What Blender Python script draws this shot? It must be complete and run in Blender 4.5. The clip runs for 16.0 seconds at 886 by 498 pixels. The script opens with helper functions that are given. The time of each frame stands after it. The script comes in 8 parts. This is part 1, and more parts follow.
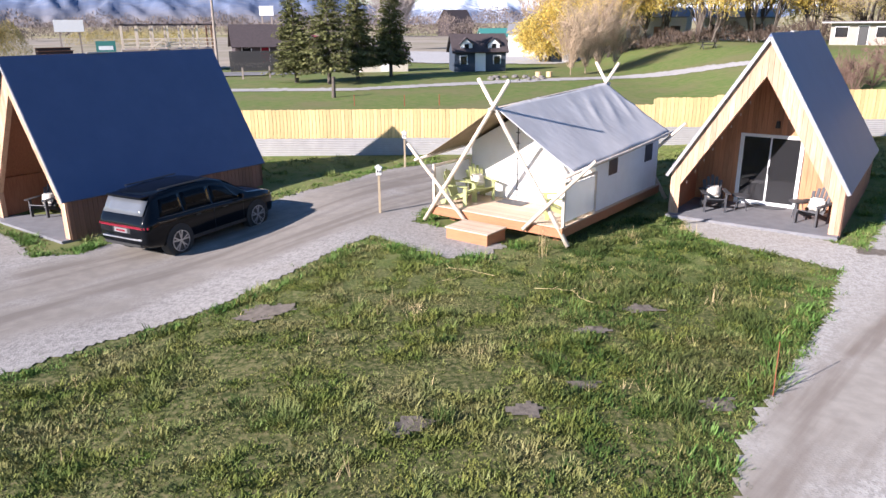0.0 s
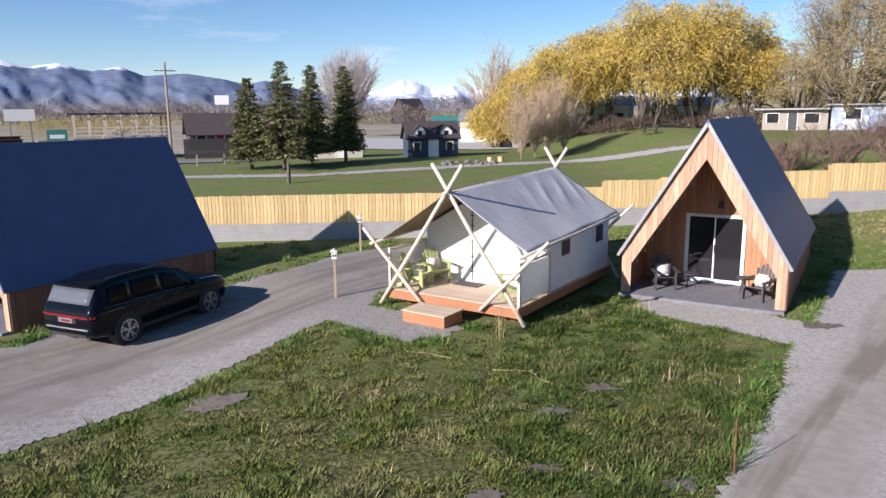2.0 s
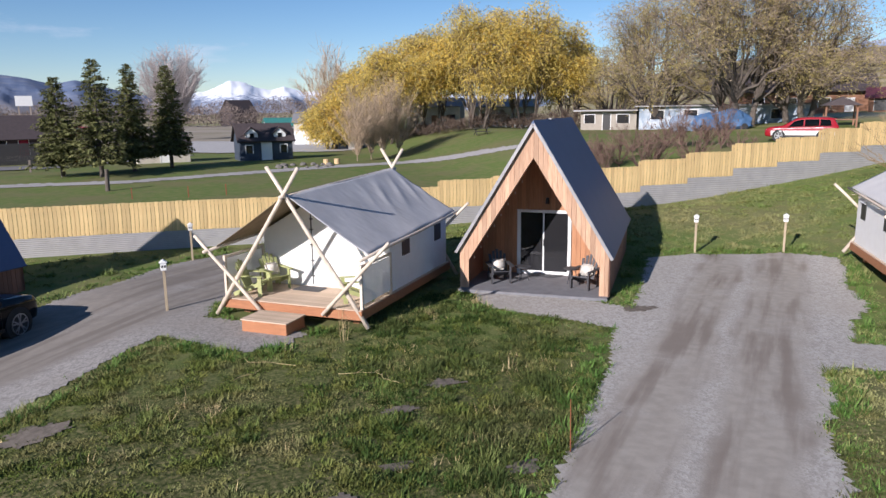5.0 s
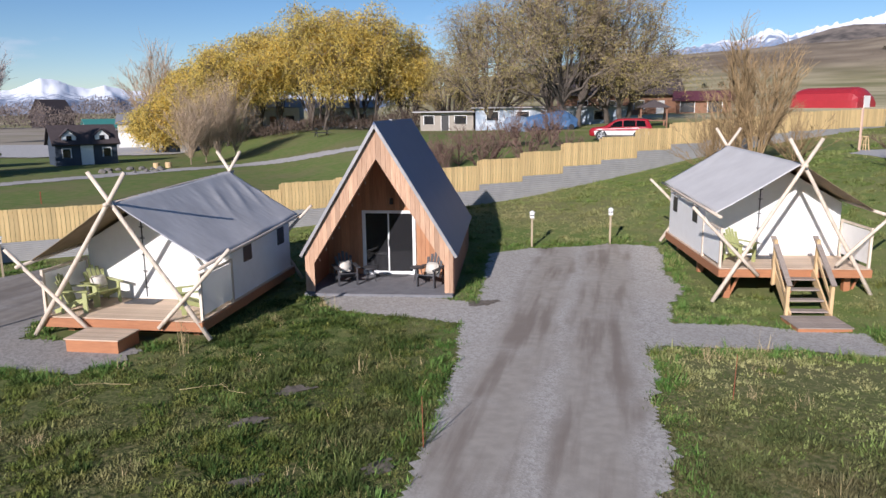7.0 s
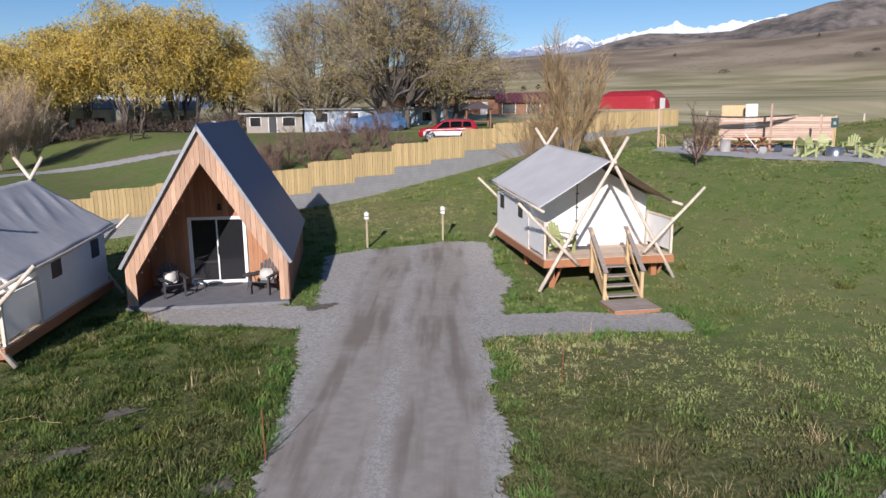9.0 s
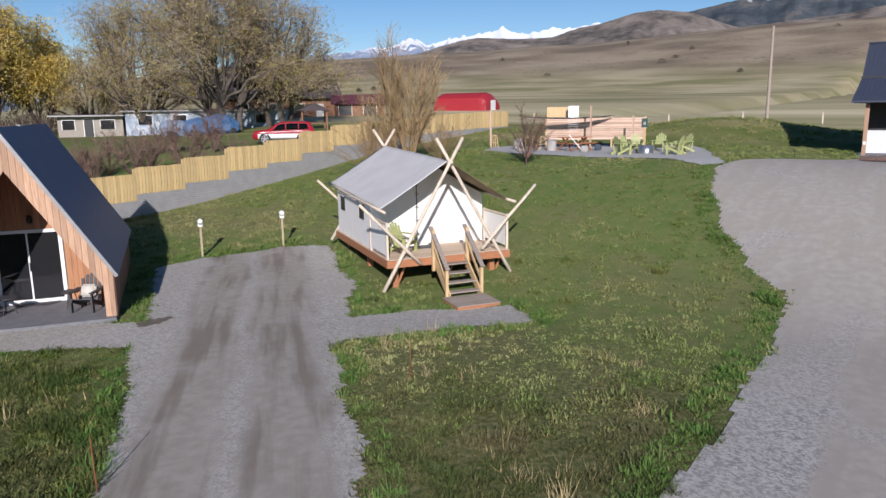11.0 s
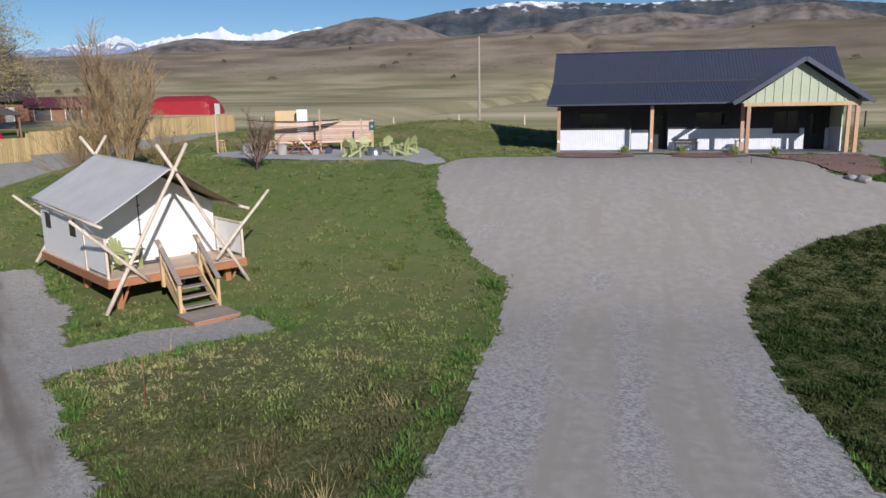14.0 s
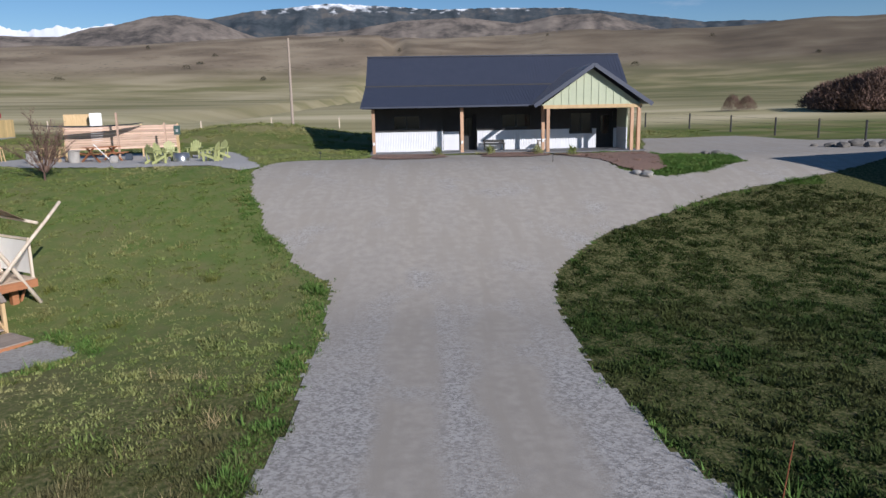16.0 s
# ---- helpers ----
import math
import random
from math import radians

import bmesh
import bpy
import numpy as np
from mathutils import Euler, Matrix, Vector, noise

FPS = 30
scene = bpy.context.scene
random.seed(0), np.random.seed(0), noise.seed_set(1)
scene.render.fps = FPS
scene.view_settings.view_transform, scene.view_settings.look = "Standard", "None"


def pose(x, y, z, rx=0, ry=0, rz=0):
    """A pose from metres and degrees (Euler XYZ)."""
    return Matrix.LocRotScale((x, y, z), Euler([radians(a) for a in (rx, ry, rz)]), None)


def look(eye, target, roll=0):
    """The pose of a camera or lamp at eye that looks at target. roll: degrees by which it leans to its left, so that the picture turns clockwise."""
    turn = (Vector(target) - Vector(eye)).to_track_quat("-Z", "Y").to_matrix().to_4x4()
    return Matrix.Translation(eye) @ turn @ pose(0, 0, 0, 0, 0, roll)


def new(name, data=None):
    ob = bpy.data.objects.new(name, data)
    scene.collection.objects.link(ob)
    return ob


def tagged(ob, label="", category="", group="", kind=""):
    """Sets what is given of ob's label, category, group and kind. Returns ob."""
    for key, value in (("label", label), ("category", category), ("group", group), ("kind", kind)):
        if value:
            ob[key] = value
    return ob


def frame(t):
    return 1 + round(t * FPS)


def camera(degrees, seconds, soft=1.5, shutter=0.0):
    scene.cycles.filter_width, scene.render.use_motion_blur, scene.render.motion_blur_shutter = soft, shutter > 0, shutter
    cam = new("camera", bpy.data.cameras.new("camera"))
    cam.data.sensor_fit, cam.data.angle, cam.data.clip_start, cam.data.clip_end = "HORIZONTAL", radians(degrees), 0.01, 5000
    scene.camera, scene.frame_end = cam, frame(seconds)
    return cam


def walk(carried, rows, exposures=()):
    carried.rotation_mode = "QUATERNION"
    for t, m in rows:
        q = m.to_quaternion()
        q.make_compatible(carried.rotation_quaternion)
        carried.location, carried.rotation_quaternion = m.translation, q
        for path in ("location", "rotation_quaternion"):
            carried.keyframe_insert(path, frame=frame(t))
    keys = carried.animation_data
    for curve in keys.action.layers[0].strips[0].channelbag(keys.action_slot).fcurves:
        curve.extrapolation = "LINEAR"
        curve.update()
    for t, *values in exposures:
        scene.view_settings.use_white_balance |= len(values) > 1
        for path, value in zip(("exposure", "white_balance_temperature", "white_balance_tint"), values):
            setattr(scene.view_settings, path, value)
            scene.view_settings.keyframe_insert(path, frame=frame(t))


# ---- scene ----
# the camera stands in one place and turns
EYE = 5.4
cam = camera(64.03, 16.0)
TURNS = [  # seconds, yaw, pitch, roll
    (0.0, 0.00, -17.58, 0.40),
    (0.5, -1.27, -14.14, 0.49),
    (1.0, -2.23, -12.40, 0.53),
    (1.5, -3.19, -11.39, 0.55),
    (2.0, -3.69, -10.94, 0.60),
    (2.5, -4.89, -10.90, 0.64),
    (3.0, -7.26, -10.91, 0.63),
    (3.5, -10.01, -10.92, 0.67),
    (6.0, -22.43, -10.97, 0.61),
    (6.5, -26.08, -10.98, 0.58),
    (7.0, -29.41, -11.00, 0.56),
    (7.5, -33.22, -10.98, 0.58),
    (8.0, -36.46, -10.96, 0.58),
    (8.5, -39.92, -10.99, 0.64),
    (9.0, -42.89, -11.04, 0.65),
    (11.5, -59.16, -11.04, 0.74),
    (12.0, -62.62, -11.03, 0.75),
    (12.5, -66.55, -11.05, 0.82),
    (13.0, -70.04, -11.07, 0.83),
    (13.5, -73.85, -11.07, 0.88),
    (14.0, -77.13, -11.08, 0.89),
    (14.5, -80.76, -11.09, 0.97),
    (15.0, -83.96, -11.09, 1.00),
    (15.5, -87.68, -11.11, 1.08),
    (16.0, -91.81, -11.12, 1.06),
]
walk(cam, [(t, pose(0, 0, EYE, 90 + pitch, roll, yaw)) for t, yaw, pitch, roll in TURNS],
     exposures=[(0.0, 1.36, 6280, 20), (0.5, 1.17, 6280, 20), (1.0, 1.0, 6250, 19.5), (2.0, 0.78, 6200, 19), (3.5, 0.6, 6180, 18.5), (7.0, 0.36, 6120, 17.5), (9.0, 0.26, 6080, 17.5), (12.5, 0.08, 6060, 15), (14.5, 0.0, 6040, 14), (16.0, 0.05, 6040, 13.5)])

# ---- light ----
SUN_ELEV, SUN_AZ = 24.2, 234.0   # degrees; azimuth clockwise from +y
world = bpy.data.worlds.new("world")
scene.world = world
world.use_nodes = True
wn = world.node_tree
sky = wn.nodes.new("ShaderNodeTexSky")
sky.sky_type = 'NISHITA'
sky.sun_disc = False
sky.sun_elevation = radians(SUN_ELEV)
sky.sun_rotation = radians(SUN_AZ)
sky.altitude = 1500.0
sky.air_density, sky.dust_density, sky.ozone_density = 1.0, 0.25, 2.2
wn.nodes["Background"].inputs["Strength"].default_value = 0.076
deep = wn.nodes.new("ShaderNodeHueSaturation")
deep.inputs["Saturation"].default_value = 1.2
wn.links.new(sky.outputs[0], deep.inputs["Color"])
# a few thin, soft clouds
cm_ = wn.nodes.new("ShaderNodeMapping")
cm_.inputs["Scale"].default_value = (2.2, 2.2, 9.0)
wn.links.new(wn.nodes.new("ShaderNodeTexCoord").outputs["Generated"], cm_.inputs["Vector"])
cn_ = wn.nodes.new("ShaderNodeTexNoise")
cn_.inputs["Scale"].default_value, cn_.inputs["Detail"].default_value, cn_.inputs["Roughness"].default_value = 1.7, 7, 0.62
wn.links.new(cm_.outputs[0], cn_.inputs["Vector"])
cr_ = wn.nodes.new("ShaderNodeMapRange")
cr_.inputs[1].default_value, cr_.inputs[2].default_value, cr_.inputs[4].default_value = 0.60, 0.78, 0.5
wn.links.new(cn_.outputs["Fac"], cr_.inputs[0])
cx_ = wn.nodes.new("ShaderNodeMixRGB")
cx_.inputs[2].default_value = (7.5, 7.8, 8.6, 1)
wn.links.new(cr_.outputs[0], cx_.inputs[0])
wn.links.new(deep.outputs[0], cx_.inputs[1])
wn.links.new(cx_.outputs[0], wn.nodes["Background"].inputs["Color"])
sun = new("sun", bpy.data.lights.new("sun", 'SUN'))
sun.data.energy, sun.data.angle, sun.data.color = 4.9, radians(0.5), (1.0, 0.94, 0.86)
sd = Vector((math.sin(radians(SUN_AZ)) * math.cos(radians(SUN_ELEV)), math.cos(radians(SUN_AZ)) * math.cos(radians(SUN_ELEV)), math.sin(radians(SUN_ELEV))))
sun.matrix_world = look(sd * 100, (0, 0, 0))


# ---- materials ----
def mat(name, col, col2=None, scale=3.0, rough=0.7, metal=0.0, bump=0.0, bscale=None, space='OBJECT', stretch=(1, 1, 1), island=0.0, obj=0.0, stain=None, sscale=0.4, samt=0.5, spec=0.5):
    """A surface of two mixed colours with grain, an optional stain at a larger scale, relief, and variation from piece to piece."""
    m = bpy.data.materials.new(name)
    m.use_nodes = True
    nt = m.node_tree
    N, L = nt.nodes, nt.links
    b = N["Principled BSDF"]
    b.inputs["Roughness"].default_value, b.inputs["Metallic"].default_value = rough, metal
    b.inputs["Specular IOR Level"].default_value = spec
    if space == 'OBJECT':
        src = N.new("ShaderNodeTexCoord").outputs["Object"]
    else:
        src = N.new("ShaderNodeNewGeometry").outputs["Position"]
    mp = N.new("ShaderNodeMapping")
    mp.inputs["Scale"].default_value = stretch
    L.new(src, mp.inputs["Vector"])
    n1 = N.new("ShaderNodeTexNoise")
    n1.inputs["Scale"].default_value, n1.inputs["Detail"].default_value, n1.inputs["Roughness"].default_value = scale, 6, 0.6
    L.new(mp.outputs[0], n1.inputs["Vector"])
    ramp = N.new("ShaderNodeValToRGB")
    ramp.color_ramp.elements[0].position, ramp.color_ramp.elements[1].position = 0.32, 0.68
    ramp.color_ramp.elements[0].color = (*col, 1)
    ramp.color_ramp.elements[1].color = (*(col2 or [c * 0.8 for c in col]), 1)
    L.new(n1.outputs["Fac"], ramp.inputs[0])
    out = ramp.outputs[0]
    if stain:
        n2 = N.new("ShaderNodeTexNoise")
        n2.inputs["Scale"].default_value, n2.inputs["Detail"].default_value = sscale, 4
        L.new(src, n2.inputs["Vector"])
        r2 = N.new("ShaderNodeMapRange")
        r2.inputs[1].default_value, r2.inputs[2].default_value, r2.inputs[4].default_value = 0.45, 0.65, samt
        L.new(n2.outputs["Fac"], r2.inputs[0])
        mx = N.new("ShaderNodeMixRGB")
        mx.inputs[2].default_value = (*stain, 1)
        L.new(r2.outputs[0], mx.inputs[0]); L.new(out, mx.inputs[1])
        out = mx.outputs[0]
    for amount, kind in ((island, "island"), (obj, "obj")):
        if amount:
            rnd = N.new("ShaderNodeNewGeometry").outputs["Random Per Island"] if kind == "island" else N.new("ShaderNodeObjectInfo").outputs["Random"]
            mr = N.new("ShaderNodeMapRange")
            mr.inputs[3].default_value, mr.inputs[4].default_value = 1 - amount, 1 + amount
            L.new(rnd, mr.inputs[0])
            hv = N.new("ShaderNodeHueSaturation")
            L.new(mr.outputs[0], hv.inputs["Value"]); L.new(out, hv.inputs["Color"])
            out = hv.outputs[0]
    L.new(out, b.inputs["Base Color"])
    if bump:
        n3 = N.new("ShaderNodeTexNoise")
        n3.inputs["Scale"].default_value, n3.inputs["Detail"].default_value = bscale or scale * 3, 5
        L.new(mp.outputs[0], n3.inputs["Vector"])
        bp = N.new("ShaderNodeBump")
        bp.inputs["Strength"].default_value, bp.inputs["Distance"].default_value = bump, 0.02
        L.new(n3.outputs["Fac"], bp.inputs["Height"]); L.new(bp.outputs[0], b.inputs["Normal"])
    return m


def drive_surface(name, turn, lanes, pale, deep, worn, damp, beyond=None):
    """Loose pebbles with smooth worn wheel lanes along one direction. lanes: offset and half width of each; beyond: where the whole width is worn."""
    m = bpy.data.materials.new(name)
    m.use_nodes = True
    N, L = m.node_tree.nodes, m.node_tree.links
    b = N["Principled BSDF"]
    b.inputs["Roughness"].default_value, b.inputs["Specular IOR Level"].default_value = 0.95, 0.12
    geo = N.new("ShaderNodeNewGeometry").outputs["Position"]

    def noise_at(scale, detail, src=geo):
        n = N.new("ShaderNodeTexNoise")
        n.inputs["Scale"].default_value, n.inputs["Detail"].default_value = scale, detail
        L.new(src, n.inputs["Vector"])
        return n.outputs["Fac"]

    def calc(op, x, y=0.0, z=0.0):
        k = N.new("ShaderNodeMath")
        k.operation = op
        for s_, val in zip(k.inputs, (x, y, z)):
            if isinstance(val, (int, float)):
                s_.default_value = val
            else:
                L.new(val, s_)
        return k.outputs[0]

    def span(x, a, c, lo=0.0, hi=1.0):
        r = N.new("ShaderNodeMapRange")
        r.interpolation_type = 'SMOOTHSTEP'
        for s_, val in zip(r.inputs[1:5], (a, c, lo, hi)):
            s_.default_value = val
        L.new(x, r.inputs[0])
        return r.outputs[0]

    def mix(f, x, y):
        k = N.new("ShaderNodeMixRGB")
        for s_, val in zip(k.inputs, (f, x, y)):
            if isinstance(val, tuple):
                s_.default_value = (*val, 1)
            else:
                L.new(val, s_)
        return k.outputs[0]
    mp = N.new("ShaderNodeMapping")
    mp.vector_type = 'TEXTURE'
    mp.inputs["Rotation"].default_value = (0, 0, radians(turn))
    L.new(geo, mp.inputs["Vector"])
    sep = N.new("ShaderNodeSeparateXYZ")
    L.new(mp.outputs[0], sep.inputs[0])
    v = calc('MULTIPLY_ADD', noise_at(0.6, 5), 1.1, calc('ADD', sep.outputs["Y"], -0.55))
    lane = None
    for o, w in lanes:
        k = span(calc('ABSOLUTE', calc('ADD', v, -o)), w * 1.5, w * 0.5)
        lane = k if lane is None else calc('MAXIMUM', lane, k)
    if beyond is not None:
        lane = calc('MAXIMUM', lane, span(calc('MULTIPLY_ADD', noise_at(0.25, 4), 9.0, sep.outputs["X"]), beyond, beyond + 9, 0.0, 0.85))
    lane = calc('MULTIPLY', lane, span(noise_at(0.5, 5), 0.2, 0.5))
    vor = N.new("ShaderNodeTexVoronoi")
    vor.inputs["Scale"].default_value = 24.0
    L.new(geo, vor.inputs["Vector"])
    bw = N.new("ShaderNodeRGBToBW")
    L.new(vor.outputs["Color"], bw.inputs[0])
    pebble = mix(span(calc('MULTIPLY_ADD', noise_at(7, 6), 0.9, calc('MULTIPLY', bw.outputs[0], 0.6)), 0.45, 1.0), deep, pale)
    pebble = mix(span(noise_at(0.35, 5), 0.45, 0.68, 0.0, 0.35), pebble, worn)
    fine = mix(span(noise_at(3.5, 8), 0.3, 0.7), worn, tuple(c * 0.84 for c in worn))
    base = mix(lane, pebble, fine)
    mq = N.new("ShaderNodeMapping")
    mq.inputs["Scale"].default_value = (0.2, 2.0, 1)
    L.new(mp.outputs[0], mq.inputs["Vector"])
    wet = calc('MULTIPLY', span(noise_at(1.0, 8, mq.outputs[0]), 0.44, 0.64, 0.0, 0.9), lane)
    L.new(mix(wet, base, damp), b.inputs["Base Color"])
    bp = N.new("ShaderNodeBump")
    bp.inputs["Distance"].default_value = 0.02
    L.new(calc('MULTIPLY_ADD', lane, -0.2, 0.26), bp.inputs["Strength"])
    L.new(calc('ADD', vor.outputs["Distance"], noise_at(30, 4)), bp.inputs["Height"])
    L.new(bp.outputs[0], b.inputs["Normal"])
    return m


def glass(name, col, rough=0.05):
    m = bpy.data.materials.new(name)
    m.use_nodes = True
    b = m.node_tree.nodes["Principled BSDF"]
    b.inputs["Base Color"].default_value, b.inputs["Roughness"].default_value = (*col, 1), rough
    b.inputs["Transmission Weight"].default_value = 0.6
    return m


M = {}
M['soil'] = mat("soil", (0.095, 0.15, 0.036), (0.165, 0.175, 0.066), 1.6, 0.95, bump=0.6, bscale=12, space='POS', stain=(0.17, 0.15, 0.075), sscale=0.16, samt=0.7, spec=0.1)
M['gravel'] = mat("gravel", (0.46, 0.44, 0.42), (0.30, 0.285, 0.27), 11, 0.95, bump=0.8, bscale=24, space='POS', stain=(0.27, 0.25, 0.235), sscale=0.35, samt=0.5, spec=0.12)
M['gravel_light'] = mat("gravel_light", (0.50, 0.485, 0.465), (0.32, 0.31, 0.295), 16, 0.95, bump=0.8, bscale=26, space='POS', spec=0.15)
M['gravel_tracks'] = drive_surface("gravel_tracks", 47.0, ((2.0, 0.65), (0.2, 0.75)), (0.44, 0.415, 0.378), (0.30, 0.28, 0.252), (0.345, 0.312, 0.268), (0.205, 0.172, 0.143))
M['gravel_brown'] = drive_surface("gravel_brown", 48.0, ((18.2, 1.3), (16.0, 1.1)), (0.345, 0.325, 0.30), (0.215, 0.20, 0.185), (0.255, 0.23, 0.20), (0.17, 0.15, 0.13))
M['gravel_sandy'] = drive_surface("gravel_sandy", 0.0, ((0.35, 0.6), (-1.75, 0.75)), (0.46, 0.436, 0.41), (0.235, 0.222, 0.207), (0.405, 0.366, 0.318), (0.345, 0.31, 0.266), beyond=17.0)
M['slab'] = mat("slab", (0.20, 0.20, 0.21), (0.15, 0.15, 0.16), 3, 0.8, bump=0.1)
M['roof'] = mat("roof_metal", (0.076, 0.108, 0.195), (0.086, 0.12, 0.212), 1.2, 0.5, 0.0, spec=0.3)
M['trim'] = mat("trim_metal", (0.36, 0.35, 0.345), (0.28, 0.275, 0.275), 4, 0.45, 0.3)
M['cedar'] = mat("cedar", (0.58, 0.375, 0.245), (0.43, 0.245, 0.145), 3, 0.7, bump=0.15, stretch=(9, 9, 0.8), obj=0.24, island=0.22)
# reddish porch cedar, darkened in colour for the shade inside
M['cedar_shaded'] = mat("cedar_shaded", (0.36, 0.148, 0.074), (0.26, 0.098, 0.048), 3, 0.65, bump=0.15, stretch=(9, 9, 0.8), obj=0.2, island=0.2)
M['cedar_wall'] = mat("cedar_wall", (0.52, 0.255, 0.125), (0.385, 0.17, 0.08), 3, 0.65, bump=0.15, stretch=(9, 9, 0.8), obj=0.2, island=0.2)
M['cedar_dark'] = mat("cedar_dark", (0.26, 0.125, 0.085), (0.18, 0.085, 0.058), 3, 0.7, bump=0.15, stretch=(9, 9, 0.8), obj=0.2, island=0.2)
M['white'] = mat("white_paint", (0.8, 0.8, 0.78), (0.74, 0.74, 0.72), 5, 0.5)
M['glass'] = glass("dark_glass", (0.05, 0.05, 0.055))
M['black'] = mat("black_metal", (0.02, 0.02, 0.02), (0.03, 0.03, 0.03), 6, 0.5)
M['canvas'] = mat("canvas_white", (0.95, 0.94, 0.91), (0.91, 0.895, 0.86), 3, 0.85, bump=0.2, bscale=5, spec=0.2)


def translucent(m, share):
    """Lets part of the light that falls on a cloth through it."""
    N, L = m.node_tree.nodes, m.node_tree.links
    b = N["Principled BSDF"]
    t = N.new("ShaderNodeBsdfTranslucent")
    L.new(b.inputs["Base Color"].links[0].from_socket, t.inputs["Color"])
    mx = N.new("ShaderNodeMixShader")
    mx.inputs[0].default_value = share
    L.new(b.outputs[0], mx.inputs[1]); L.new(t.outputs[0], mx.inputs[2])
    L.new(mx.outputs[0], N["Material Output"].inputs["Surface"])


translucent(M['canvas'], 0.28)
M['fly'] = mat("fly_grey", (0.48, 0.475, 0.475), (0.40, 0.395, 0.395), 1.2, 0.8, bump=0.12, bscale=6, spec=0.2, stain=(0.33, 0.33, 0.34), sscale=0.9, samt=0.35)
M['fly_light'] = mat("fly_light_grey", (0.56, 0.545, 0.525), (0.49, 0.475, 0.46), 1.2, 0.8, bump=0.12, bscale=6, spec=0.2)
M['fly_tan'] = mat("fly_tan", (0.24, 0.185, 0.115), (0.19, 0.145, 0.09), 3, 0.85, bump=0.3, bscale=5, spec=0.2)
M['pole'] = mat("peeled_pole", (0.72, 0.62, 0.50), (0.52, 0.42, 0.32), 2, 0.7, bump=0.2, stretch=(6, 6, 1))
M['deck'] = mat("deck_board", (0.58, 0.45, 0.33), (0.46, 0.345, 0.245), 2, 0.7, bump=0.15, stretch=(1, 8, 8), obj=0.1)
M['stain'] = mat("red_stained_wood", (0.41, 0.175, 0.078), (0.32, 0.132, 0.06), 3, 0.6, bump=0.15, stretch=(1, 6, 6), obj=0.08)
M['grey_wood'] = mat("grey_wood", (0.36, 0.30, 0.25), (0.25, 0.20, 0.165), 3, 0.8, bump=0.2, stretch=(2, 8, 8), obj=0.15)
M['lumber'] = mat("lumber", (0.62, 0.44, 0.24), (0.50, 0.34, 0.17), 3, 0.7, bump=0.15, stretch=(8, 8, 1), obj=0.1)
M['post_wood'] = mat("post_wood", (0.42, 0.34, 0.23), (0.32, 0.255, 0.17), 3, 0.8, bump=0.15, stretch=(8, 8, 1))
M['plank'] = mat("fence_plank", (0.63, 0.465, 0.225), (0.51, 0.36, 0.16), 2.5, 0.75, bump=0.15, stretch=(9, 9, 0.8), obj=0.16, island=0.16)
M['corr'] = mat("corrugated_metal", (0.37, 0.36, 0.35), (0.31, 0.305, 0.295), 2, 0.6, 0.15, space='POS')
M['corr_white'] = mat("white_corrugated", (0.74, 0.75, 0.78), (0.68, 0.69, 0.72), 2, 0.45, 0.1)
M['lime'] = mat("lime_plastic", (0.40, 0.42, 0.18), (0.34, 0.36, 0.15), 4, 0.55)
M['dark_chair'] = mat("dark_chair", (0.045, 0.045, 0.05), (0.06, 0.06, 0.065), 5, 0.6)
M['cushion'] = mat("cushion", (0.66, 0.62, 0.55), (0.55, 0.51, 0.45), 9, 0.9, bump=0.2)
M['carpaint'] = mat("car_paint", (0.003, 0.004, 0.006), (0.004, 0.005, 0.007), 2, 0.12, 0.0, spec=0.22)
M['tyre'] = mat("tyre", (0.02, 0.02, 0.02), (0.03, 0.03, 0.03), 8, 0.85)
M['alloy'] = mat("alloy", (0.62, 0.62, 0.63), (0.55, 0.55, 0.56), 5, 0.3, 0.9)
M['redlamp'] = mat("red_lamp", (0.26, 0.012, 0.03), (0.18, 0.009, 0.02), 5, 0.2)
M['bark'] = mat("bark", (0.135, 0.11, 0.088), (0.08, 0.066, 0.055), 6, 0.95, bump=0.5, stretch=(3, 3, 1), space='POS')
M['pine'] = mat("pine_needles", (0.085, 0.096, 0.033), (0.15, 0.148, 0.056), 2, 0.8, space='POS', island=0.4, spec=0.2)
M['willow'] = mat("willow_leaves", (0.83, 0.62, 0.15), (0.68, 0.55, 0.165), 0.25, 0.75, space='POS', island=0.14, spec=0.2)
M['twig'] = mat("twigs", (0.33, 0.26, 0.185), (0.235, 0.185, 0.135), 0.5, 0.85, space='POS', island=0.3, spec=0.2)
M['budleaf'] = mat("bud_leaves", (0.46, 0.375, 0.14), (0.34, 0.28, 0.115), 0.4, 0.8, space='POS', island=0.35, spec=0.2)
M['grass'] = mat("grass_blades", (0.066, 0.11, 0.017), (0.17, 0.17, 0.04), 1.8, 0.75, space='POS', island=0.34, stain=(0.25, 0.215, 0.105), sscale=0.7, samt=0.6, spec=0.2)
M['grass_dark'] = mat("grass_dark", (0.030, 0.066, 0.012), (0.058, 0.088, 0.02), 1.3, 0.8, space='POS', island=0.2, stain=(0.11, 0.10, 0.04), sscale=0.3, samt=0.5, spec=0.15)
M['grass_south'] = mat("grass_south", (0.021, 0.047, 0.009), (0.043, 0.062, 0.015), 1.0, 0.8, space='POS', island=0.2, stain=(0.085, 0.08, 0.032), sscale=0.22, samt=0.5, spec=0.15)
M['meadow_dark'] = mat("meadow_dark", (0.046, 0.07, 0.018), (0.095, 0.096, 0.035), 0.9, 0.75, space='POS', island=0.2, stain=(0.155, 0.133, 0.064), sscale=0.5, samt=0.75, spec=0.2)
